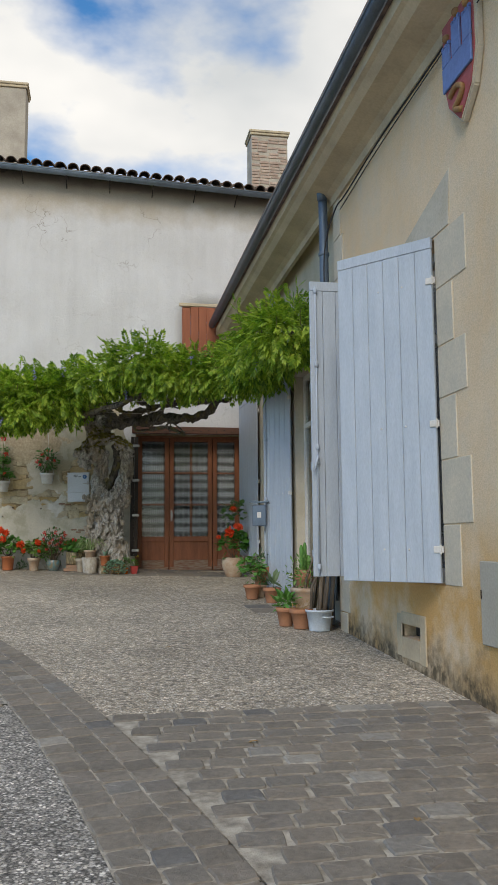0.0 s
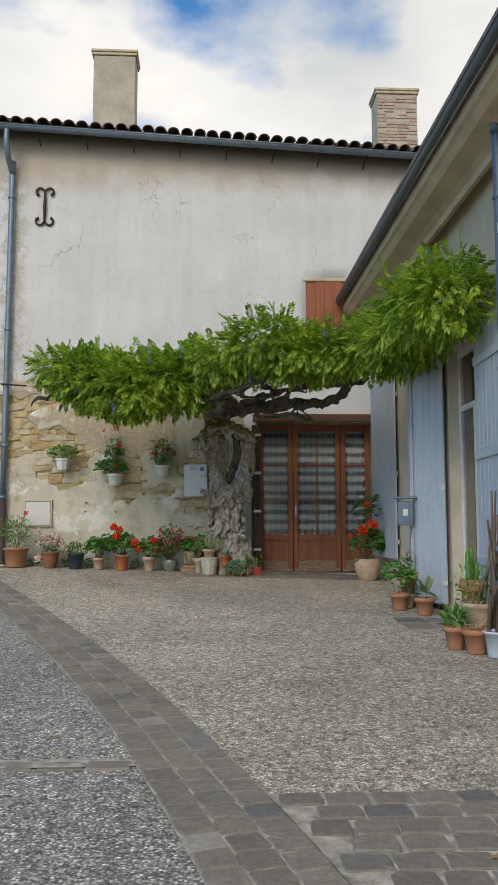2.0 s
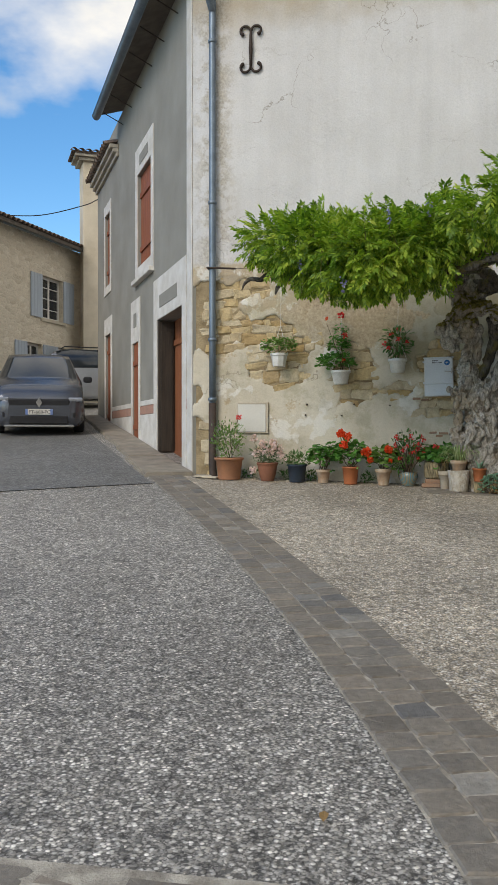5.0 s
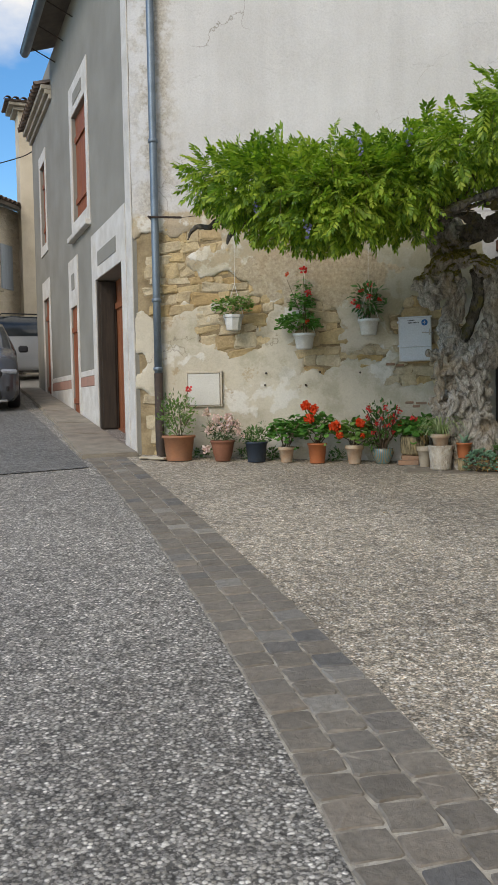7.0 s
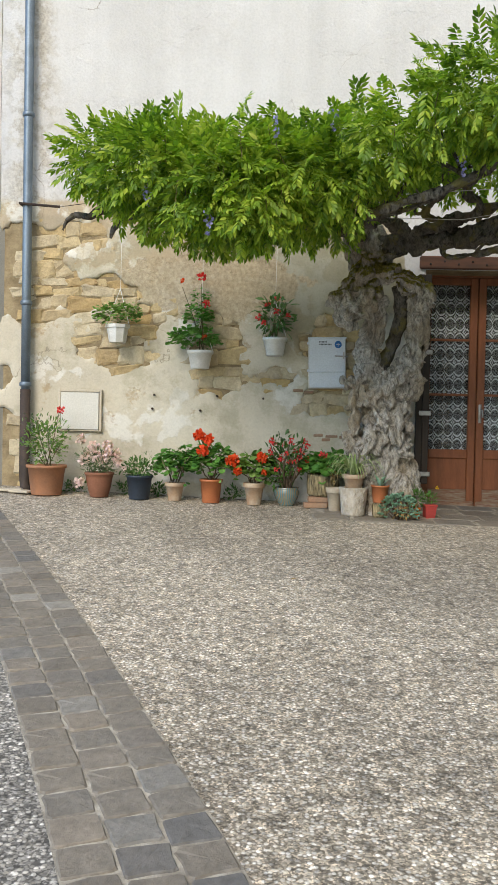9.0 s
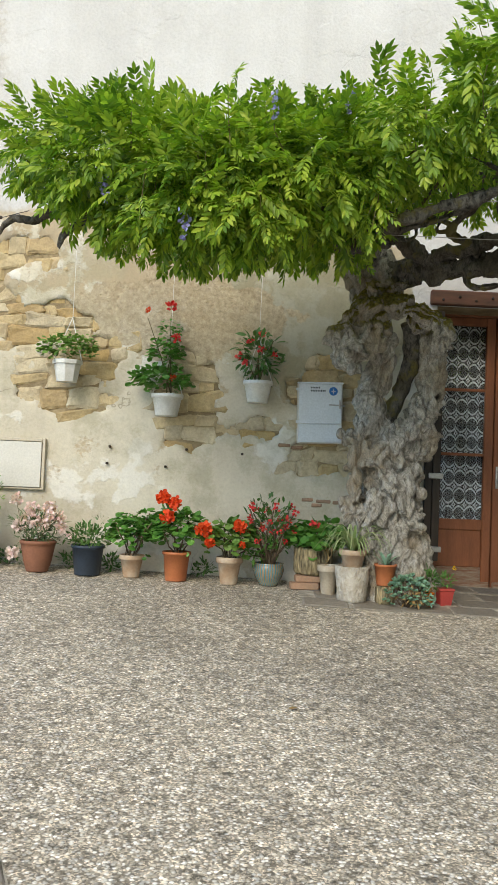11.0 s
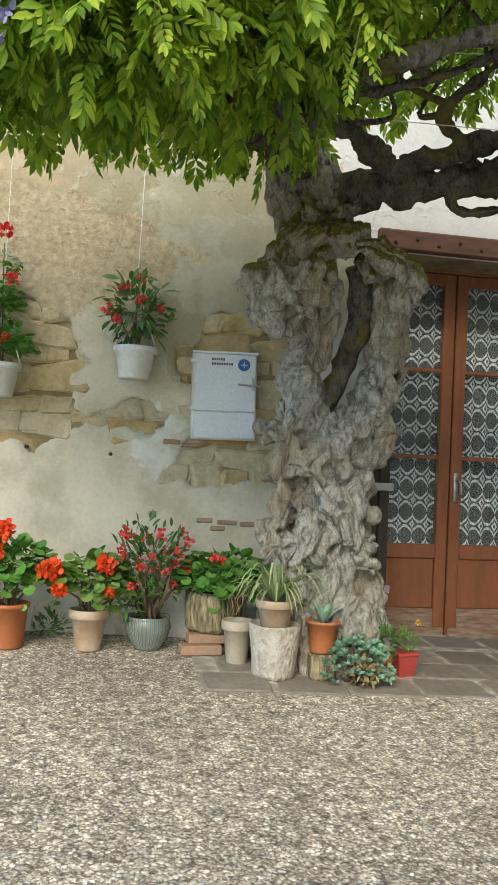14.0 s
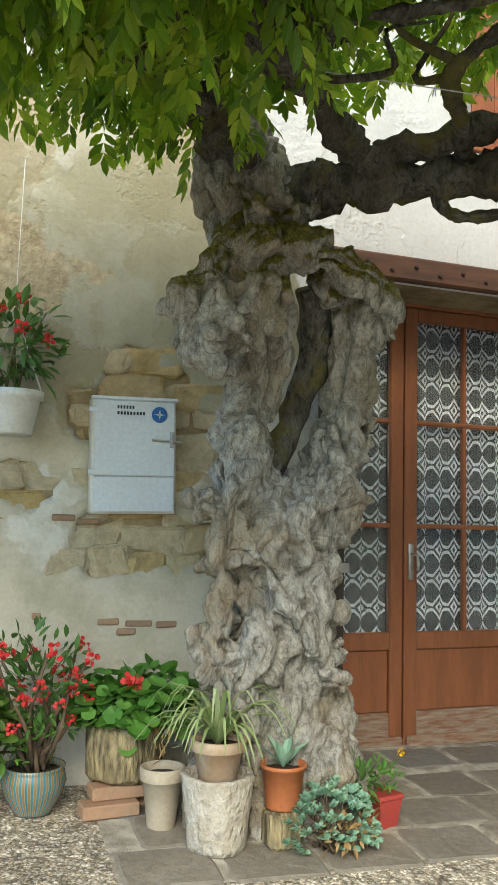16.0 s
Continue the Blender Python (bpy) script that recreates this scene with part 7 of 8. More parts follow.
for x, z in ((-1.1, 2.0), (-1.6, 2.02), (-2.28, 2.02), (-2.3, 1.87), (-1.78, 1.86)):
    bm = bmesh.new()
    lathe(bm, [(0.012, 0), (0.012, 0.05), (0.007, 0.055)], 10, 0, 0, 0, True)
    bm.transform(Matrix.Translation((x, 16.07, z)) @ Matrix.Rotation(radians(90), 4, 'X'))
    tagged(part("wall_fixing", bm, M_IRON), "rusty iron fixing stub in the render", "fixing")

# thin old bricks showing in the render
for x, z, w_ in ((-0.55, 1.6, 0.1), (-0.42, 1.59, 0.13), (-0.27, 1.585, 0.1), (-0.46, 1.552, 0.09), (-0.78, 2.08, 0.11), (-0.66, 2.065, 0.1), (-0.85, 1.63, 0.045)):
    bm = bmesh.new()
    box(bm, x, x + w_, -0.036, 0.03, z, z + 0.03, 0.006)
    for v in bm.verts:
        v.co += 0.006 * noise.noise_vector(v.co * 20)
    part("brick", bm, M_REDBRICK, wall_front, "thin worn red brick")
# weeds along the foot of the wall
for wx_, wr_2 in ((-3.1, 0.16), (-2.55, 0.12), (-2.2, 0.09), (-1.4, 0.1)):
    wd_ = thing("weed_tuft", "small dark green weeds growing at the foot of the wall", "weed", wx_, 15.93, ground_z(wx_, 15.93) + 0.004, 0, "weeds along the wall")
    leaf_object("leaves", [long_leaves(rnd(), (0, 0, 0.07), (wr_2, 0.05, 0.08), 110, 0.05, 0.3)], M_DARKLEAF, wd_)
for k, (bx_, by_, ba_) in enumerate(((-3.74, 15.72, 12), (-3.6, 15.66, -20))):
    bm = bmesh.new()
    box(bm, -0.12, 0.12, -0.08, 0.08, 0.0, 0.028, 0.008)
    for v in bm.verts:
        v.co += 0.012 * noise.noise_vector(v.co * 9 + Vector((k * 3, 0, 0)))
    ob = part("broken_slab", bm, M_ASHLAR)
    ob.matrix_world = pose(bx_, by_, ground_z(bx_, by_) + 0.012, 0, 0, ba_)
    tagged(ob, "broken grey stone slab under the downpipe foot", "stone")
# fallen leaves
r_ = rnd()
for i in range(9):
    lx, ly = [(-0.6, 3.3), (0.9, 4.9), (1.35, 3.6), (0.3, 9.0), (1.4, 12.3), (-0.9, 12.6), (0.6, 8.0), (1.2, 14.6), (-1.1, 6.6)][i]
    ob = leaf_object("fallen_leaf", [scatter(LEAFLET_V * (1, 1.3, 1), LEAFLET_F, np.array([(lx, ly, ground_z(lx, ly) + 0.02)]), np.array([(r_.normal(), r_.normal(), 0.02)]), np.zeros(1), np.array([0.07]))], M_DRY, None)
    tagged(ob, "dry yellow-brown leaf lying on the ground", "leaf", "fallen leaves")

# ---- pots along the blue-shuttered house ----
gp = geranium(2.33, 15.05, 0.2, 0.34, M_TERRA_OLD, "bellied", "tall red geranium in a bellied clay jar beside the door", (0.26, 0.2, 0.28), 130, 0.11,
              [(-0.1, -0.2, 0.78, 0.085), (0.06, -0.2, 0.88, 0.07), (-0.02, -0.1, 1.2, 0.05), (-0.28, -0.1, 0.7, 0.04)], group="pots by the blue shutters")
leaf_object("upper_foliage", [round_leaves(q, (0.0, 0.05, 1.1), (0.22, 0.15, 0.3), 70, 0.08)], M_DARKLEAF, gp)
R_ = "pots by the blue shutters"
cp = thing("enamel_pot", "old white enamel cooking pot reused as a planter", "pot", 2.28, 8.82, ground_z(2.28, 8.82) + 0.006, 20, R_)
pot_parts(cp, 0.145, 0.22, M_ENAMEL, "plain")
bm = bmesh.new()
tube(bm, spline([(-0.06, -0.145, 0.15), (-0.05, -0.18, 0.15), (0.05, -0.18, 0.15), (0.06, -0.145, 0.15)], 4), 0.008, 6)
part("pot_handle", bm, M_ENAMEL, cp, smooth=True)
bush("potted_aloe", "small aloe in a clay pot", 2.0, 9.2, 0.11, 0.2, M_TERRA, "classic", [([long_leaves(q, (0, 0, 0.27), (0.09, 0.09, 0.1), 60, 0.11, 0.7)], M_GERANIUM, "foliage")], group=R_)
bush("clay_pot", "clay pot of withered stems", 2.12, 8.98, 0.125, 0.21, M_TERRA, "classic", [([long_leaves(q, (0, 0, 0.23), (0.1, 0.1, 0.06), 60, 0.07, 0.2, NEEDLE_V, NEEDLE_F)], M_DRY, "dry_leaves")], group=R_)
bush("potted_succulent", "branching succulent in a wide ribbed clay bowl", 2.28, 9.3, 0.19, 0.4, M_TERRA_OLD, "bowl", [([long_leaves(q, (-0.05, 0, 0.55), (0.22, 0.18, 0.2), 220, 0.05, 0.3)], M_LIMELEAF, "foliage")], group=R_)
cc = bush("potted_cactus", "finger cactus in a clay pot", 2.4, 9.95, 0.12, 0.55, M_TERRA, "classic", [([long_leaves(q, (0, 0, 0.6), (0.1, 0.1, 0.05), 20, 0.03)], M_GERANIUM, "foliage")], group=R_)
for k in range(6):
    bm = bmesh.new()
    lathe(bm, [(0.018, 0), (0.024, 0.1), (0.024, 0.2 + 0.03 * k), (0.012, 0.24 + 0.03 * k)], 10, 0.05 * math.cos(k), 0.05 * math.sin(k * 1.7), 0.48, True)
    part("cactus_stem", bm, M_GERANIUM, cc, smooth=True)
st = thing("stick_bundle", "bundle of grey weathered sticks leaning against the wall", "sticks", 2.3, 9.05, ground_z(2.3, 9.05))
M_STICK = plain("grey_stick", (0.24, 0.19, 0.14), (0.15, 0.115, 0.085), 9, 0.9, bump=0.6, stretch=(3, 3, 0.7), vary=0.4)
for k in range(26):
    x0, y0 = q.uniform(-0.12, 0.1), q.uniform(-0.3, 0.3)
    h_ = q.uniform(0.75, 1.5)
    bm = bmesh.new()
    tube(bm, [(x0, y0, 0.0), (x0 + 0.05 + q.normal() * 0.02, y0 + q.normal() * 0.05, h_ * 0.5), (0.1 + q.uniform(-0.06, 0.06), y0 + q.uniform(-0.25, 0.2), h_)], [0.018, 0.015, 0.01], 6, 0.2)
    part("stick", bm, M_STICK, st, smooth=True)
bush("potted_jade", "jade plant with thick dark leaves in a clay pot", 2.08, 11.75, 0.12, 0.2, M_TERRA, "classic", [([round_leaves(q, (0, 0, 0.4), (0.2, 0.18, 0.2), 150, 0.06)], M_GERANIUM, "foliage")], group=R_)
bush("potted_agave", "small agave in a clay pot", 2.28, 11.35, 0.12, 0.2, M_TERRA, "classic", [([long_leaves(q, (0, 0, 0.24), (0.06, 0.06, 0.04), 16, 0.2, 0.5)], M_GREYLEAF, "foliage")], group=R_)
bush("potted_succulent", "trailing succulent in a tall clay pot", 2.32, 12.2, 0.15, 0.42, M_TERRA, "classic", [([long_leaves(q, (0, 0, 0.5), (0.2, 0.18, 0.14), 200, 0.06, 0.2)], M_GREYLEAF, "foliage")], group=R_)
bush("clay_pot", "clay pot with a leafy sprig", 2.22, 11.95, 0.1, 0.18, M_TERRA_OLD, "classic", [([long_leaves(q, (0, 0, 0.25), (0.1, 0.1, 0.1), 60, 0.06)], M_DARKLEAF, "foliage")], group=R_)
# letter box on a shutter
lb = thing("letter_box", "blue-grey metal letter box hung on the open shutter", "letter box", 2.28, 12.1, 1.75, 0)
lb.matrix_world = pose(2.27, 12.12, 1.6, 0, 0, -20)
bm = bmesh.new()
box(bm, -0.1, 0.1, -0.08, -0.01, 0, 0.3, 0.008)
part("case", bm, M_ZINC_DARK, lb)
bm = bmesh.new()
box(bm, -0.14, 0.14, -0.08, -0.005, 0.332, 0.36, 0.008)
part("lid", bm, M_ZINC, lb)
bm = bmesh.new()
box(bm, -0.03, 0.03, -0.086, -0.081, 0.12, 0.2, 0.002)
part("name_plate", bm, M_WHITE, lb)

# painted stone shield on the ochre wall
shd = thing("heraldic_shield", "painted stone shield, red with a blue castle, on the ochre wall", "shield", RX, 5.33, 4.78, -90)
bm = bmesh.new()
out = [(-0.28, 0.42), (0.28, 0.42), (0.28, -0.05), (0.2, -0.28), (0.0, -0.46), (-0.2, -0.28), (-0.28, -0.05)]
f0 = [bm.verts.new((x, -0.06, z)) for x, z in out]
f1 = [bm.verts.new((x, 0.0, z)) for x, z in out]
bm.faces.new(f0), bm.faces.new(f1[::-1])
for i in range(7):
    bm.faces.new((f0[i], f1[i], f1[(i + 1) % 7], f0[(i + 1) % 7]))
bmesh.ops.recalc_face_normals(bm, faces=bm.faces)
bmesh.ops.bevel(bm, geom=list(bm.edges), offset=0.012, segments=2, affect='EDGES')
part("stone", bm, M_ASHLAR, shd)
M_HRED = plain("faded_red_paint", (0.42, 0.10, 0.10), (0.34, 0.10, 0.10), 7, 0.8, bump=0.5, grain=25, dist=0.01)
M_HBLUE = plain("faded_blue_paint", (0.16, 0.24, 0.48), (0.14, 0.20, 0.40), 7, 0.8, bump=0.5, grain=25, dist=0.01)
M_HGOLD = plain("dull_gold_paint", (0.35, 0.20, 0.08), (0.28, 0.15, 0.07), 9, 0.7, bump=0.4)
bm = bmesh.new()
inn = [(x * 0.92, z * 0.94) for x, z in out]
g0 = [bm.verts.new((x, -0.068, z)) for x, z in inn]
g1 = [bm.verts.new((x, -0.055, z)) for x, z in inn]
bm.faces.new(g0), bm.faces.new(g1[::-1])
for i in range(7):
    bm.faces.new((g0[i], g1[i], g1[(i + 1) % 7], g0[(i + 1) % 7]))
bmesh.ops.recalc_face_normals(bm, faces=bm.faces)
part("field", bm, M_HRED, shd, "faded red field")
bm = bmesh.new()
for a in ((-0.24, 0.24, -0.13, 0.06), (-0.24, -0.11, 0.061, 0.2), (-0.07, 0.07, 0.061, 0.3), (0.11, 0.24, 0.061, 0.26)):
    box(bm, a[0], a[1], -0.088, -0.069, a[2], a[3], 0.005)
for cx_, top in ((-0.175, 0.2), (0.0, 0.3), (0.175, 0.26)):
    for dx in (-0.05, 0.0, 0.05):
        box(bm, cx_ + dx - 0.015, cx_ + dx + 0.015, -0.088, -0.069, top + 0.001, top + 0.025)
part("castle", bm, M_HBLUE, shd, "faded blue castle with three towers")
for cx_, top in ((-0.175, 0.27), (0.0, 0.37), (0.175, 0.33)):
    bm = bmesh.new()
    bmesh.ops.create_icosphere(bm, subdivisions=2, radius=0.035, matrix=Matrix.Translation((cx_, -0.072, top)))
    part("knob", bm, M_HGOLD, shd, smooth=True)
bm = bmesh.new()
tube(bm, spline([(-0.14, -0.075, -0.2), (-0.02, -0.08, -0.18), (0.08, -0.08, -0.24), (0.02, -0.08, -0.3), (-0.06, -0.08, -0.33), (0.04, -0.075, -0.38)], 5), 0.022, 8)
part("serpent_shape", bm, M_HGOLD, shd, "dull gold curling shape", True)
# grey cabinet on the ochre wall
cb = thing("utility_cabinet", "flat beige utility cabinet set in the ochre wall", "cabinet", RX, 5.13, 0.7, -90)
bm = bmesh.new()
box(bm, -0.25, 0.25, -0.03, 0.0, 0.0, 0.55, 0.006)
part("case", bm, plain("beige_plastic", (0.45, 0.41, 0.33), (0.41, 0.37, 0.30), 3, 0.6, bump=0.05), cb)
bm = bmesh.new()
box(bm, -0.235, -0.225, -0.038, -0.031, 0.3, 0.36, 0.002)
part("lock", bm, M_IRON, cb)

# ---- paving: flagstones, strip, setts ----
def paver_meshes(w, d, h, seed, n=6):
    out = []
    for k in range(n):
        r = random.Random(seed + k)
        bm = bmesh.new()
        j = lambda s: r.uniform(-s, s)
        c = []
        for a, b in (((-1, -1), (1, -1)), ((1, -1), (1, 1)), ((1, 1), (-1, 1)), ((-1, 1), (-1, -1))):
            for t in (0.06, 0.5, 0.94):
                c.append(((a[0] + (b[0] - a[0]) * t) * w / 2 + j(w * 0.035), (a[1] + (b[1] - a[1]) * t) * d / 2 + j(d * 0.035)))
        lo = [bm.verts.new((x, y, -0.03)) for x, y in c]
        mid = [bm.verts.new((x, y, h - 0.007)) for x, y in c]
        hi = [bm.verts.new((x * 0.93 + j(0.003), y * 0.93 + j(0.003), h + j(0.0025))) for x, y in c]
        top = bm.verts.new((j(w * 0.1), j(d * 0.1), h + 0.001 + j(0.001)))
        for a, b in ((lo, mid), (mid, hi)):
            for i in range(12):
                bm.faces.new((a[i], a[(i + 1) % 12], b[(i + 1) % 12], b[i]))
        for i in range(12):
            bm.faces.new((hi[i], hi[(i + 1) % 12], top))
        me = finish(bm)
        me.materials.append(M_PAVER)
        out.append(me)
    return out


rp = random.Random(21)


def put_paver(meshes, x, y, a, parent, sx=1.0):
    ob = new("paver", meshes[rp.randrange(len(meshes))])
    ob.parent = parent
    e = 0.05
    gx = (ground_z(x + e, y) - ground_z(x - e, y)) / (2 * e)
    gy = (ground_z(x, y + e) - ground_z(x, y - e)) / (2 * e)
    m = Matrix(((1, 0, -gx, 0), (0, 1, -gy, 0), (gx, gy, 1, 0), (0, 0, 0, 1)))
    ob.matrix_local = Matrix.Translation((x, y, ground_z(x, y) + 0.003 + rp.uniform(-0.003, 0.0015))) @ m @ Matrix.Rotation(a + rp.uniform(-0.045, 0.045), 4, 'Z') @ Matrix.Diagonal((sx, 1, 1, 1))
    return ob


def bed(name, pts_l, pts_r, label):
    bm = bmesh.new()
    prev = None
    for (xa, ya), (xb, yb) in zip(pts_l, pts_r):
        row = []
        for k in range(5):
            x, y = xa + (xb - xa) * k / 4, ya + (yb - ya) * k / 4
            row.append(bm.verts.new((x, y, ground_z(x, y) + 0.009)))
        if prev:
            for k in range(4):
                bm.faces.new((prev[k], prev[k + 1], row[k + 1], row[k]))
        prev = row
    return tagged(part(name, bm, M_BED, None, "", True), label, "paving", kind="structure")


def along(s0, s1, step):
    """Points and headings down the middle of the strip, evenly spaced."""
    y, out, acc = s0, [], 0.0
    while y < s1:
        dx = (band_x(y + 0.01) - band_x(y - 0.01)) / 0.02
        out.append((band_x(y), y, math.atan2(1.0, dx)))
        y += step / math.hypot(1, dx)
    return out


HW = 0.255
line = along(-1.5, 17.3, 0.2)
bl = [(x + HW * math.cos(a + math.pi / 2), y + HW * math.sin(a + math.pi / 2)) for x, y, a in line]
br = [(x - HW * math.cos(a + math.pi / 2), y - HW * math.sin(a + math.pi / 2)) for x, y, a in line]
strip = bed("pavement_strip", bl, br, "curved three-row strip of worn grey-brown stone setts")
SETT = paver_meshes(0.16, 0.158, 0.014, 40, 12)
for row in (-1, 0, 1):
    for x, y, a in along(2.6 + 0.05 * row, 16.9, 0.17):
        o = row * 0.168
        put_paver(SETT, x + o * math.cos(a + math.pi / 2), y + o * math.sin(a + math.pi / 2), a, strip, rp.uniform(0.94, 1.02))

# cross strip in the street
cl = [(-6.5 + 0.5 * i, 6.02 + 0.004 * i) for i in range(12)] + [(band_x(6.1) - 0.25, 6.07)]
cross = bed("pavement_cross_strip", cl, [(x, y + 0.13) for x, y in cl], "single row of stone setts crossing the street")
LONG = paver_meshes(0.235, 0.115, 0.007, 60)
x = -5.5
while x < band_x(6.1) - 0.33:
    put_paver(LONG, x, 6.09, 0.0, cross)
    x += 0.25

# the field of setts before the forecourt
fl, fr = [], []
for i in range(36):
    y = -1.3 + i * 0.2
    if y > 5.66:
        break
    fl.append((band_x(y) + 0.24, y))
    fr.append((2.6, y))
fl.append((band_x(5.64) + 0.24, 5.64)), fr.append((2.6, 5.64))
fieldp = bed("pavement_setts", fl, fr, "worn dark stone setts laid in rows")
BLOCK = paver_meshes(0.187, 0.148, 0.016, 80, 12)
y, i = 5.55, 0
while y > 2.4:
    x = band_x(y) + 0.39 + (0.11 if i % 2 else 0)
    while x < 2.46:
        s = rp.uniform(0.92, 1.06)
        put_paver(BLOCK, x, y, 0.0, fieldp, s)
        x += 0.207 * s
    y -= 0.167
    i += 1

# flagstones at the door and the trunk, a slab in the forecourt, the corner step
flag = bed("pavement_flagstones", [(-0.62, 15.0), (-0.6, 15.5), (-0.58, 16.0), (0.63, 16.02), (0.63, 16.41)], [(2.66, 15.1), (2.66, 15.5), (2.66, 16.0), (2.66, 16.02), (2.66, 16.41)], "dark grey flagstones before the glazed door")
FLAG = paver_meshes(0.388, 0.306, 0.012, 120)
for j in range(3):
    x = -0.42 + 0.13 * (j % 2)
    while x < 2.5:
        put_paver(FLAG, x, 15.16 + j * 0.315, 0.0, flag, rp.uniform(0.92, 1.04))
        x += 0.4
for x in (0.86, 1.26, 1.66, 2.06, 2.45):
    put_paver(FLAG, x, 16.19, 0.0, flag, 0.97)
flag2 = bed("pavement_slab", [(1.88, 10.35), (1.86, 11.2)], [(2.5, 10.35), (2.5, 11.2)], "dark stone slabs before the shuttered door")
for x, y in ((2.02, 10.55), (2.36, 10.55), (2.02, 10.95), (2.36, 10.95)):
    put_paver(paver_meshes(0.33, 0.38, 0.012, 150, 2), x, y, 0.0, flag2)
M_STEP = plain("worn_step_stone", (0.34, 0.30, 0.24), (0.24, 0.21, 0.17), 4, 0.85, bump=0.5, grain=35)
for k, (s0, s1, o1, h_) in enumerate(((-0.15, 0.75, 0.75, 0.06), (0.77, 1.7, 0.72, 0.05), (1.72, 2.9, 0.66, 0.05), (2.92, 4.6, 0.6, 0.05), (4.62, 6.5, 0.55, 0.05), (6.52, 9.3, 0.5, 0.05))):
    bm = bmesh.new()
    c_ = []
    for s_, o in ((s0, 0.02), (s1, 0.02), (s1, o1), (s0, o1)):
        p_ = CORNER + UPS * s_ + OUT * o
        c_.append((p_.x, p_.y, ground_z(p_.x, p_.y)))
    lo = [bm.verts.new((x, y, z - 0.1)) for x, y, z in c_]
    hi = [bm.verts.new((x, y, z + h_)) for x, y, z in c_]
    bm.faces.new(hi), bm.faces.new(lo[::-1])
    for i in range(4):
        bm.faces.new((lo[i], lo[(i + 1) % 4], hi[(i + 1) % 4], hi[i]))
    bmesh.ops.recalc_face_normals(bm, faces=bm.faces)
    bmesh.ops.bevel(bm, geom=list(bm.edges), offset=0.02, segments=2, affect='EDGES')
    tagged(part("kerb_step", bm, M_STEP), "worn pale stone kerb slab at the foot of the wall", "kerb", kind="structure")

# ---- up the street: neighbour house, far house, parked cars ----
nb = thing("neighbour_house", "tall cream rendered house with a tiled eave up the street", "house")
bm = bmesh.new()
box(bm, -15.9, -15.0, 0.3, 6.5, 0.5, 10.3, 0.01)
ob = part("wall", bm, plain("old_cream_render", (0.68, 0.60, 0.47), (0.52, 0.45, 0.34), 1.3, 0.9, bump=0.3, grain=40), nb)
ob.matrix_world = SIDE
bm = bmesh.new()
for k in range(2):
    box(bm, -15.9, -14.9 + 0.1 * k, 0.16 - 0.13 * k, 6.4, 10.302 + 0.1 * k, 10.397 + 0.1 * k, 0.01)
ob = part("eave_course", bm, M_CHIM, nb, "stepped eave courses")
ob.matrix_world = SIDE
for i in range(26):
    ob = new("roof_tile", TILE)
    ob.parent = nb
    ob.matrix_world = SIDE @ pose(-14.7, 0.0 + i * 0.225, 10.52, 16, 0, 90)
bm = bmesh.new()
box(bm, -15.9, -14.76, -0.08, 6.4, 10.5, 10.55)
ob = part("roof", bm, M_TILE, nb)
ob.matrix_world = SIDE
# second, lower eave of the grey house
le = thing("eave_rear", "tiled stepped eave on the rear of the grey house", "eave", kind="structure")
bm = bmesh.new()
for k in range(3):
    box(bm, -9.72, -6.5, -0.06 - 0.07 * k, 0.0, 7.75 + 0.09 * k, 7.835 + 0.09 * k, 0.008)
ob = part("eave_course", bm, M_CHIM, le)
ob.matrix_world = SIDE
for i in range(14):
    ob = new("roof_tile", TILE)
    ob.parent = le
    ob.matrix_world = SIDE @ pose(-9.6 + i * 0.225, -0.3, 8.02, 16, 0, 0)

# far stone house across the street
FAR = pose(-12.06, 25.75, 0, 0, 0, 81.2 + 180 - 180)
def rubble_mat():
    n = Nodes("pale_rubble_wall", 0.92, spec=0.15)
    wr = n.put("ShaderNodeTexNoise", Scale=3.0, Detail=3.0)
    n.wire(n.co, wr.inputs["Vector"])
    wa = n.put("ShaderNodeVectorMath")
    wa.operation = 'MULTIPLY_ADD'
    wa.inputs[1].default_value = (0.22, 0.22, 0.22)
    n.wire(wr.outputs["Color"], wa.inputs[0])
    n.wire(n.co, wa.inputs[2])
    n.co = wa.outputs[0]
    cell = n.voronoi(6.5, 'F1', "Color", stretch=(0.6, 1, 1.5))
    sep = n.put("ShaderNodeSeparateColor")
    n.wire(cell, sep.inputs[0])
    edge = n.voronoi(6.5, 'DISTANCE_TO_EDGE', "Distance", stretch=(0.6, 1, 1.5))
    col = n.ramp(sep.outputs[0], [(0.0, (0.58, 0.50, 0.38)), (0.4, (0.72, 0.64, 0.51)), (0.7, (0.65, 0.56, 0.43)), (1.0, (0.76, 0.69, 0.57))])
    col = n.mix(n.math('MULTIPLY', n.ramp(edge, [(0.02, 1.0), (0.16, 0.0)]), 0.6), col, (0.68, 0.61, 0.49))
    col = n.mix(0.5, col, n.ramp(n.noise(22, 5, 0.7), [(0.3, 0.55), (0.65, 1.0)]), 'MULTIPLY')
    n.color(col).bump(n.ramp(edge, [(0.02, 0.0), (0.2, 1.0)]), 0.35, 0.03)
    return n.bump(n.noise(30, 4), 0.5, 0.02).m


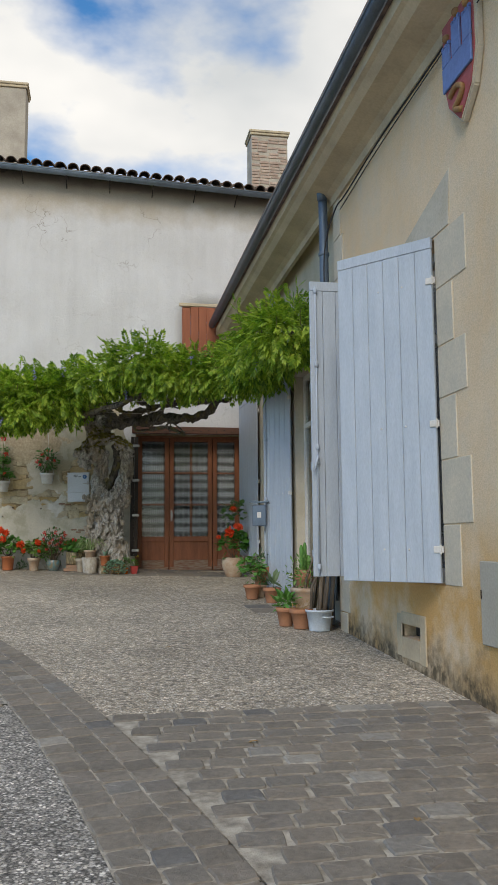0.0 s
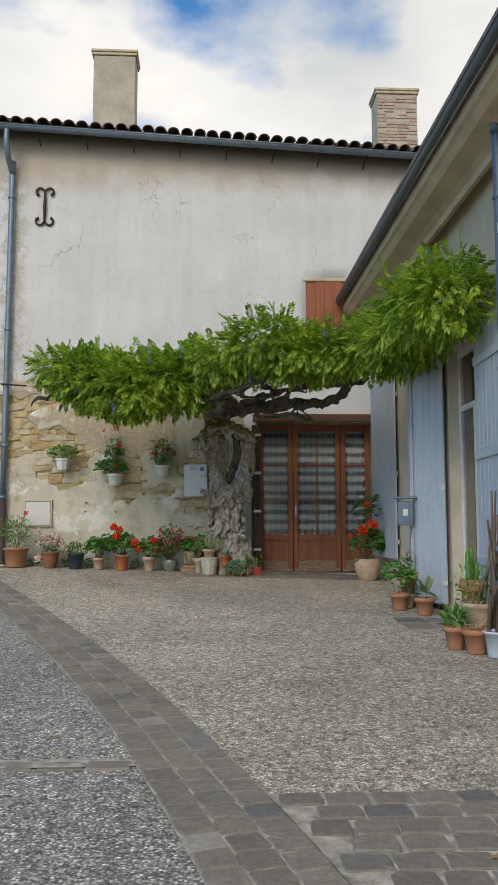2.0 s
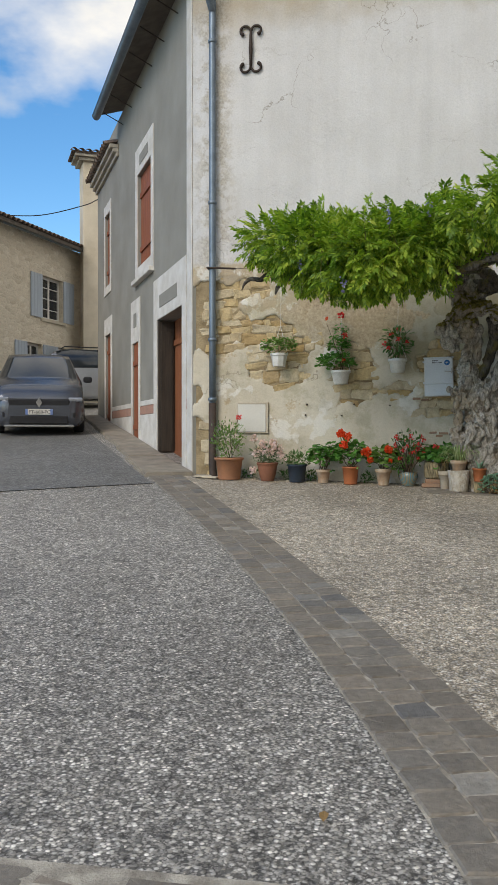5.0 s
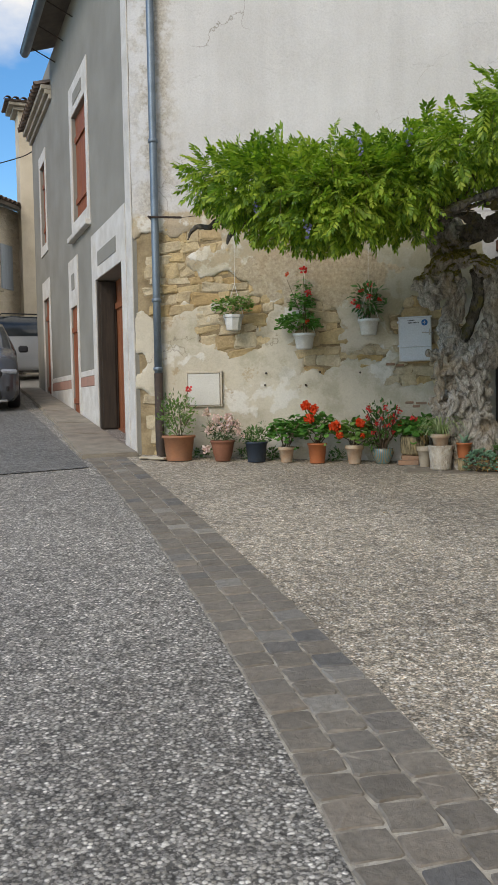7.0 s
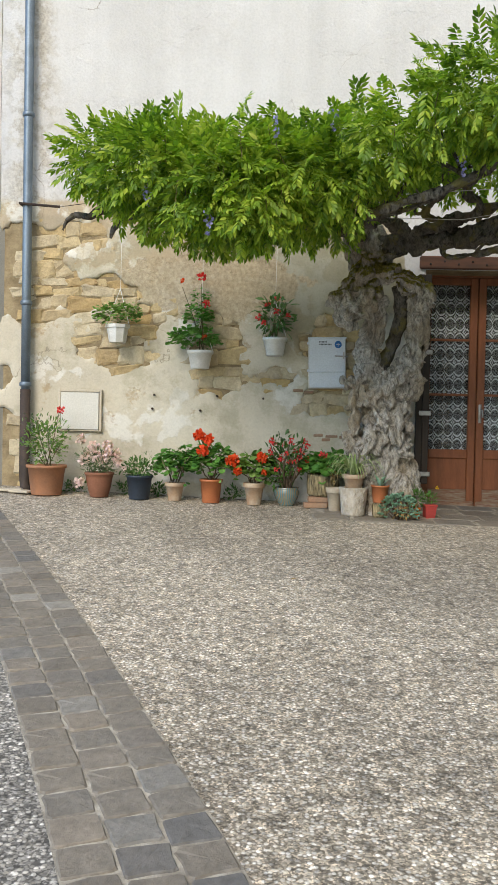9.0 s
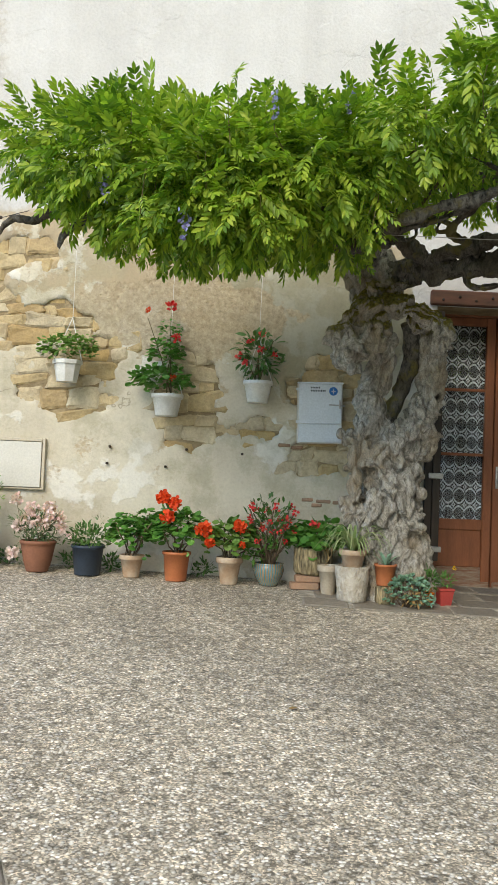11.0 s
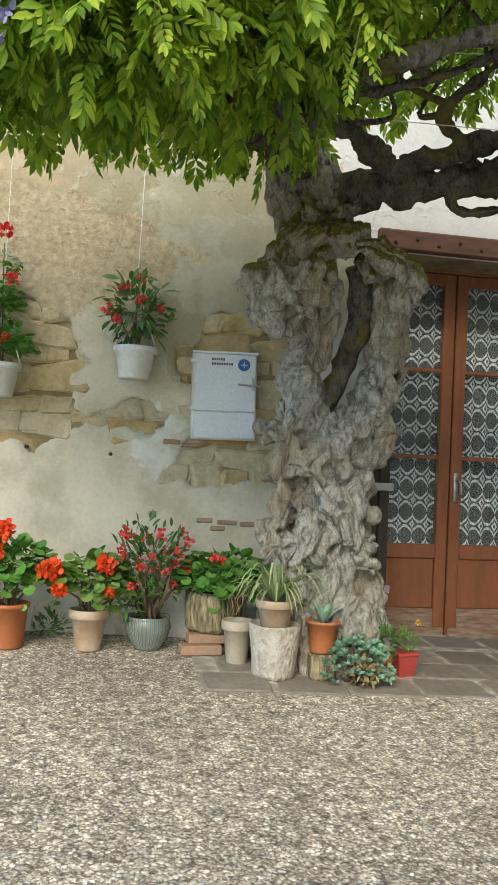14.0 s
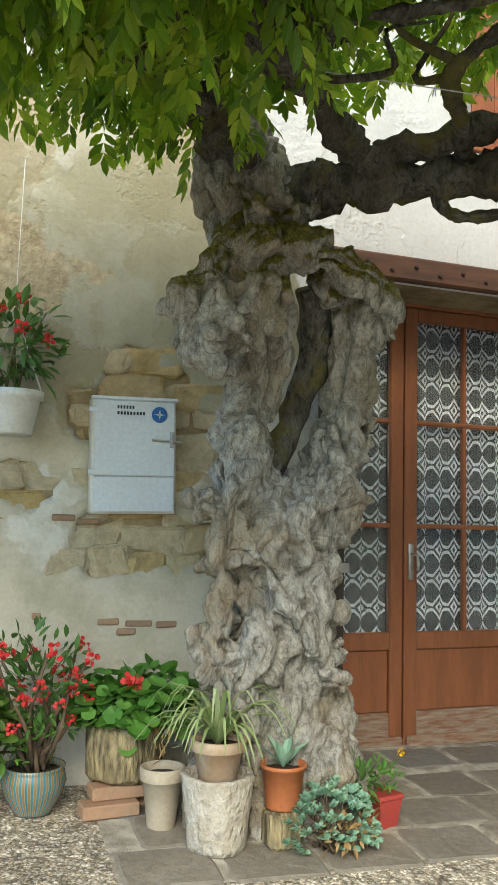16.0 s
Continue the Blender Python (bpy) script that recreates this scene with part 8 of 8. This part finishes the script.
M_RUBBLE = rubble_mat()
M_GLASSDARK = plain("dark_pane", (0.03, 0.035, 0.04), (0.02, 0.025, 0.03), 4, 0.1, spec=0.6, bump=0.0)
fh = thing("stone_house", "pale rubble stone house with grey-blue shutters across the street", "house")
FH = [(2.15, 3.3, 5.15, 6.45), (1.35, 2.15, 3.0, 4.35), (3.0, 3.8, 3.0, 4.35)]
bm = slab(-9.0, 5.2, 1.0, 7.55, 0.5, FH, 1.0)
ob = part("wall", bm, M_RUBBLE, fh)
ob.matrix_world = FAR
for i, (x0, x1, z0, z1) in enumerate(FH):
    w_ = new("window")
    w_.parent = fh
    w_.matrix_world = FAR
    for k, (a, b, c, d) in enumerate([(x0, x0 + 0.07, z0, z1), (x1 - 0.07, x1, z0, z1), (x0 + 0.07, x1 - 0.07, z0, z0 + 0.07), (x0 + 0.07, x1 - 0.07, z1 - 0.07, z1), ((x0 + x1) / 2 - 0.04, (x0 + x1) / 2 + 0.04, z0 + 0.07, z1 - 0.07)] + [(x0 + 0.07, x1 - 0.07, z0 + (z1 - z0) * j / 4 - 0.012, z0 + (z1 - z0) * j / 4 + 0.012) for j in (1, 2, 3)]):
        bm = bmesh.new()
        box(bm, a, b, 0.14 + 0.003 * (k > 4), 0.19, c, d)
        part("frame", bm, M_WHITE, w_)
    bm = bmesh.new()
    box(bm, x0, x1, 0.175, 0.2, z0, z1)
    part("pane", bm, M_GLASSDARK, w_)
    bm = bmesh.new()
    box(bm, x0 - 0.1, x1 + 0.1, -0.06, 0.13, z0 - 0.1, z0 - 0.001, 0.01)
    part("sill", bm, M_ASHLAR, w_)
    for a, b in ((x0 - 0.62, x0 - 0.02), (x1 + 0.02, x1 + 0.62)):
        bm = bmesh.new()
        for j in range(4):
            box(bm, a + (b - a) * j / 4 + 0.003, a + (b - a) * (j + 1) / 4 - 0.003, -0.045, -0.008, z0, z1, 0.004)
        part("shutter", bm, M_BLUE, w_, "grey-blue plank shutter")
bm = bmesh.new()
pr = [(-0.45, 7.45), (4.0, 9.0), (4.0, 9.1), (-0.45, 7.55)]
e0 = [bm.verts.new((-9.2, y, z)) for y, z in pr]
e1 = [bm.verts.new((5.2, y, z)) for y, z in pr]
for i in range(4):
    bm.faces.new((e0[i], e0[(i + 1) % 4], e1[(i + 1) % 4], e1[i]))
bm.faces.new(e0), bm.faces.new(e1[::-1])
bmesh.ops.recalc_face_normals(bm, faces=bm.faces)
ob = part("roof", bm, M_SOFFIT, fh)
ob.matrix_world = FAR
for i in range(50):
    ob = new("roof_tile", TILE)
    ob.parent = fh
    ob.matrix_world = FAR @ pose(-6.3 + i * 0.225, -0.5, 7.56, 18, 0, 0)
bm = bmesh.new()
tube(bm, spline([(-14.5, 26, 8.0), (-12.2, 26, 7.8), (-10.9, 26.0, 7.73), (-9.67, 26.0, 7.93), (-9.2, 25.9, 8.05)], 8), 0.014, 5)
tagged(part("overhead_cable", bm, M_RUBBER), "black overhead cable strung between the houses", "cable")


def car(name, label, paint, width, length, height, hatch=True):
    """A parked car; it faces along its own -y."""
    c = thing(name, label, "car")
    hw = width / 2
    # along the length: y, half width, underside, bumper line, belt, roof half width, roof height
    st = [(-0.5, 0.66, 0.32, 0.5, 0.62, 0.6, 0.66), (-0.485, 0.86, 0.2, 0.55, 0.74, 0.72, 0.78), (-0.45, 0.96, 0.19, 0.6, 0.88, 0.8, 0.95), (-0.40, 0.99, 0.19, 0.65, 0.96, 0.84, 1.02),
          (-0.27, 1.0, 0.2, 0.68, 1.03, 0.86, 1.10), (-0.24, 1.0, 0.2, 0.68, 1.04, 0.86, 1.13), (-0.10, 1.0, 0.2, 0.68, 1.05, 0.72, height - 0.06), (0.0, 1.0, 0.2, 0.68, 1.06, 0.71, height),
          (0.25, 1.0, 0.2, 0.68, 1.08, 0.70, height - 0.01), (0.40, 0.98, 0.22, 0.7, 1.1, 0.67, height - 0.06), (0.47, 0.95, 0.25, 0.7, 1.1, 0.72, 1.22), (0.5, 0.85, 0.32, 0.68, 0.95, 0.68, 1.0)]
    bm = bmesh.new()
    rings = []
    for y, w, z0, z1, z2, rw, zr in st:
        y *= length
        half = [(w * hw * 0.9, z0), (w * hw, z0 + 0.1), (w * hw, z1), (w * hw * 0.97, z2), (rw * hw, zr - 0.02), (rw * hw * 0.75, zr), (0, zr + 0.015)]
        ring = [bm.verts.new((x, y, z)) for x, z in half] + [bm.verts.new((-x, y, z)) for x, z in half[-2::-1]]
        rings.append(ring)
    n = len(rings[0])
    for k, (a, b) in enumerate(zip(rings, rings[1:])):
        for i in range(n - 1):
            f = bm.faces.new((a[i], b[i], b[i + 1], a[i + 1]))
            f.smooth = True
            if (k == 5 and 3 < i < 8) or (k == 9 and 3 < i < 8) or (k in (6, 7, 8) and i in (3, 8)):
                f.material_index = 1
        bm.faces.new((a[n - 1], b[n - 1], b[0], a[0]))
    bm.faces.new(rings[0][::-1]), bm.faces.new(rings[-1])
    bmesh.ops.recalc_face_normals(bm, faces=bm.faces)
    part("body", bm, [paint, M_GLASSDARK], c)
    f = -length / 2
    bm = bmesh.new()
    box(bm, -hw * 0.64, hw * 0.64, f - 0.012, f + 0.2, 0.24, 0.43, 0.03)
    box(bm, -hw * 0.66, hw * 0.66, f - 0.004, f + 0.2, 0.6, 0.75, 0.03)
    box(bm, -hw * 0.8, -hw * 0.6, f + 0.02, f + 0.22, 0.36, 0.5, 0.03)
    box(bm, hw * 0.6, hw * 0.8, f + 0.02, f + 0.22, 0.36, 0.5, 0.03)
    part("grille", bm, M_RUBBER, c, "black grille")
    bm = bmesh.new()
    box(bm, -hw * 0.75, hw * 0.75, f - 0.02, f + 0.15, 0.19, 0.235, 0.015)
    part("skid_plate", bm, M_STEEL, c, "silver lower trim")
    bm = bmesh.new()
    d4 = [bm.verts.new(q_) for q_ in ((0, f - 0.02, 0.58), (0.06, f - 0.02, 0.68), (0, f - 0.02, 0.78), (-0.06, f - 0.02, 0.68))]
    d5 = [bm.verts.new((v.co.x, f + 0.03, v.co.z)) for v in d4]
    bm.faces.new(d4), bm.faces.new(d5[::-1])
    for i in range(4):
        bm.faces.new((d4[i], d5[i], d5[(i + 1) % 4], d4[(i + 1) % 4]))
    bmesh.ops.recalc_face_normals(bm, faces=bm.faces)
    part("badge", bm, M_STEEL, c, "plain diamond badge")
    for s in (-1, 1):
        bm = bmesh.new()
        box(bm, s * hw * 0.62, s * hw * 0.95, f + 0.03, f + 0.34, 0.69, 0.78, 0.03)
        part("headlight", bm, plain("headlight_glass", (0.34, 0.36, 0.39), (0.16, 0.17, 0.19), 14, 0.1, spec=0.6, bump=0.0), c, "clear headlight")
        bm = bmesh.new()
        box(bm, s * (hw + 0.02), s * (hw + 0.2), -length * 0.2 - 0.05, -length * 0.2 + 0.06, 1.02, 1.15, 0.03)
        part("mirror", bm, M_RUBBER, c, "black door mirror")
        for yy in (-0.31 * length, 0.3 * length):
            wh = new("wheel")
            wh.parent = c
            wh.location = (s * (hw - 0.1), yy, 0.325)
            bm = bmesh.new()
            lathe(bm, [(0.2, -0.1), (0.29, -0.11), (0.325, -0.08), (0.325, 0.08), (0.29, 0.11), (0.2, 0.1)], 24, 0, 0, 0, True)
            bm.transform(Matrix.Rotation(radians(90), 4, 'Y'))
            part("tyre", bm, M_RUBBER, wh, smooth=True)
            bm = bmesh.new()
            lathe(bm, [(0.19, -0.112), (0.06, -0.118), (0.06, 0.118), (0.19, 0.112)], 20, 0, 0, 0, True)
            bm.transform(Matrix.Rotation(radians(90), 4, 'Y'))
            part("rim", bm, M_STEEL, wh)
    return c


M_CARGREY = plain("grey_car_paint", (0.13, 0.14, 0.165), (0.115, 0.125, 0.145), 2, 0.22, 0.6, 0.6, bump=0.0)
M_CARSILVER = plain("silver_car_paint", (0.5, 0.52, 0.55), (0.47, 0.49, 0.52), 2, 0.25, 0.5, 0.6, bump=0.0)
c1 = car("parked_car", "dark grey compact car parked facing downhill", M_CARGREY, 1.8, 4.2, 1.57)
cxy = (-8.03 - 2.1 * 0.416, 19.58 + 2.1 * 0.909)
tilt = math.degrees(math.atan2(ground_z(-9.7, 23.2) - ground_z(-8.1, 19.8), 3.75))
c1.matrix_world = pose(cxy[0], cxy[1], ground_z(*cxy) + 0.01, tilt, 0, 24.6)
bm = bmesh.new()
box(bm, -0.26, 0.26, -2.128, -2.115, 0.44, 0.55, 0.003)
plate = part("number_plate", bm, M_WHITE, c1, "white number plate with blue ends")
bm = bmesh.new()
box(bm, -0.262, -0.215, -2.131, -2.1285, 0.44, 0.55)
box(bm, 0.215, 0.262, -2.131, -2.1285, 0.44, 0.55)
part("plate_ends", bm, M_HBLUE, plate)
lettering("FT-668-PC", 0.095, pose(-0.2, -2.1295, 0.462, 90, 0, 0), M_INK, plate, "plate_characters")
sp_ = CORNER + UPS * 12.6 + OUT * 0.4
c2 = car("parked_car", "silver estate car parked across the lane between the houses", M_CARSILVER, 1.75, 4.3, 1.62)
c2.matrix_world = pose(sp_.x, sp_.y, ground_z(sp_.x, sp_.y) + 0.01, 0, 0, -61)
for s in (-1, 1):
    bm = bmesh.new()
    tube(bm, [(s * 0.58, -0.3, 1.6), (s * 0.58, -0.2, 1.67), (s * 0.58, 1.3, 1.66), (s * 0.58, 1.4, 1.58)], 0.018, 6)
    part("roof_rail", bm, M_RUBBER, c2)
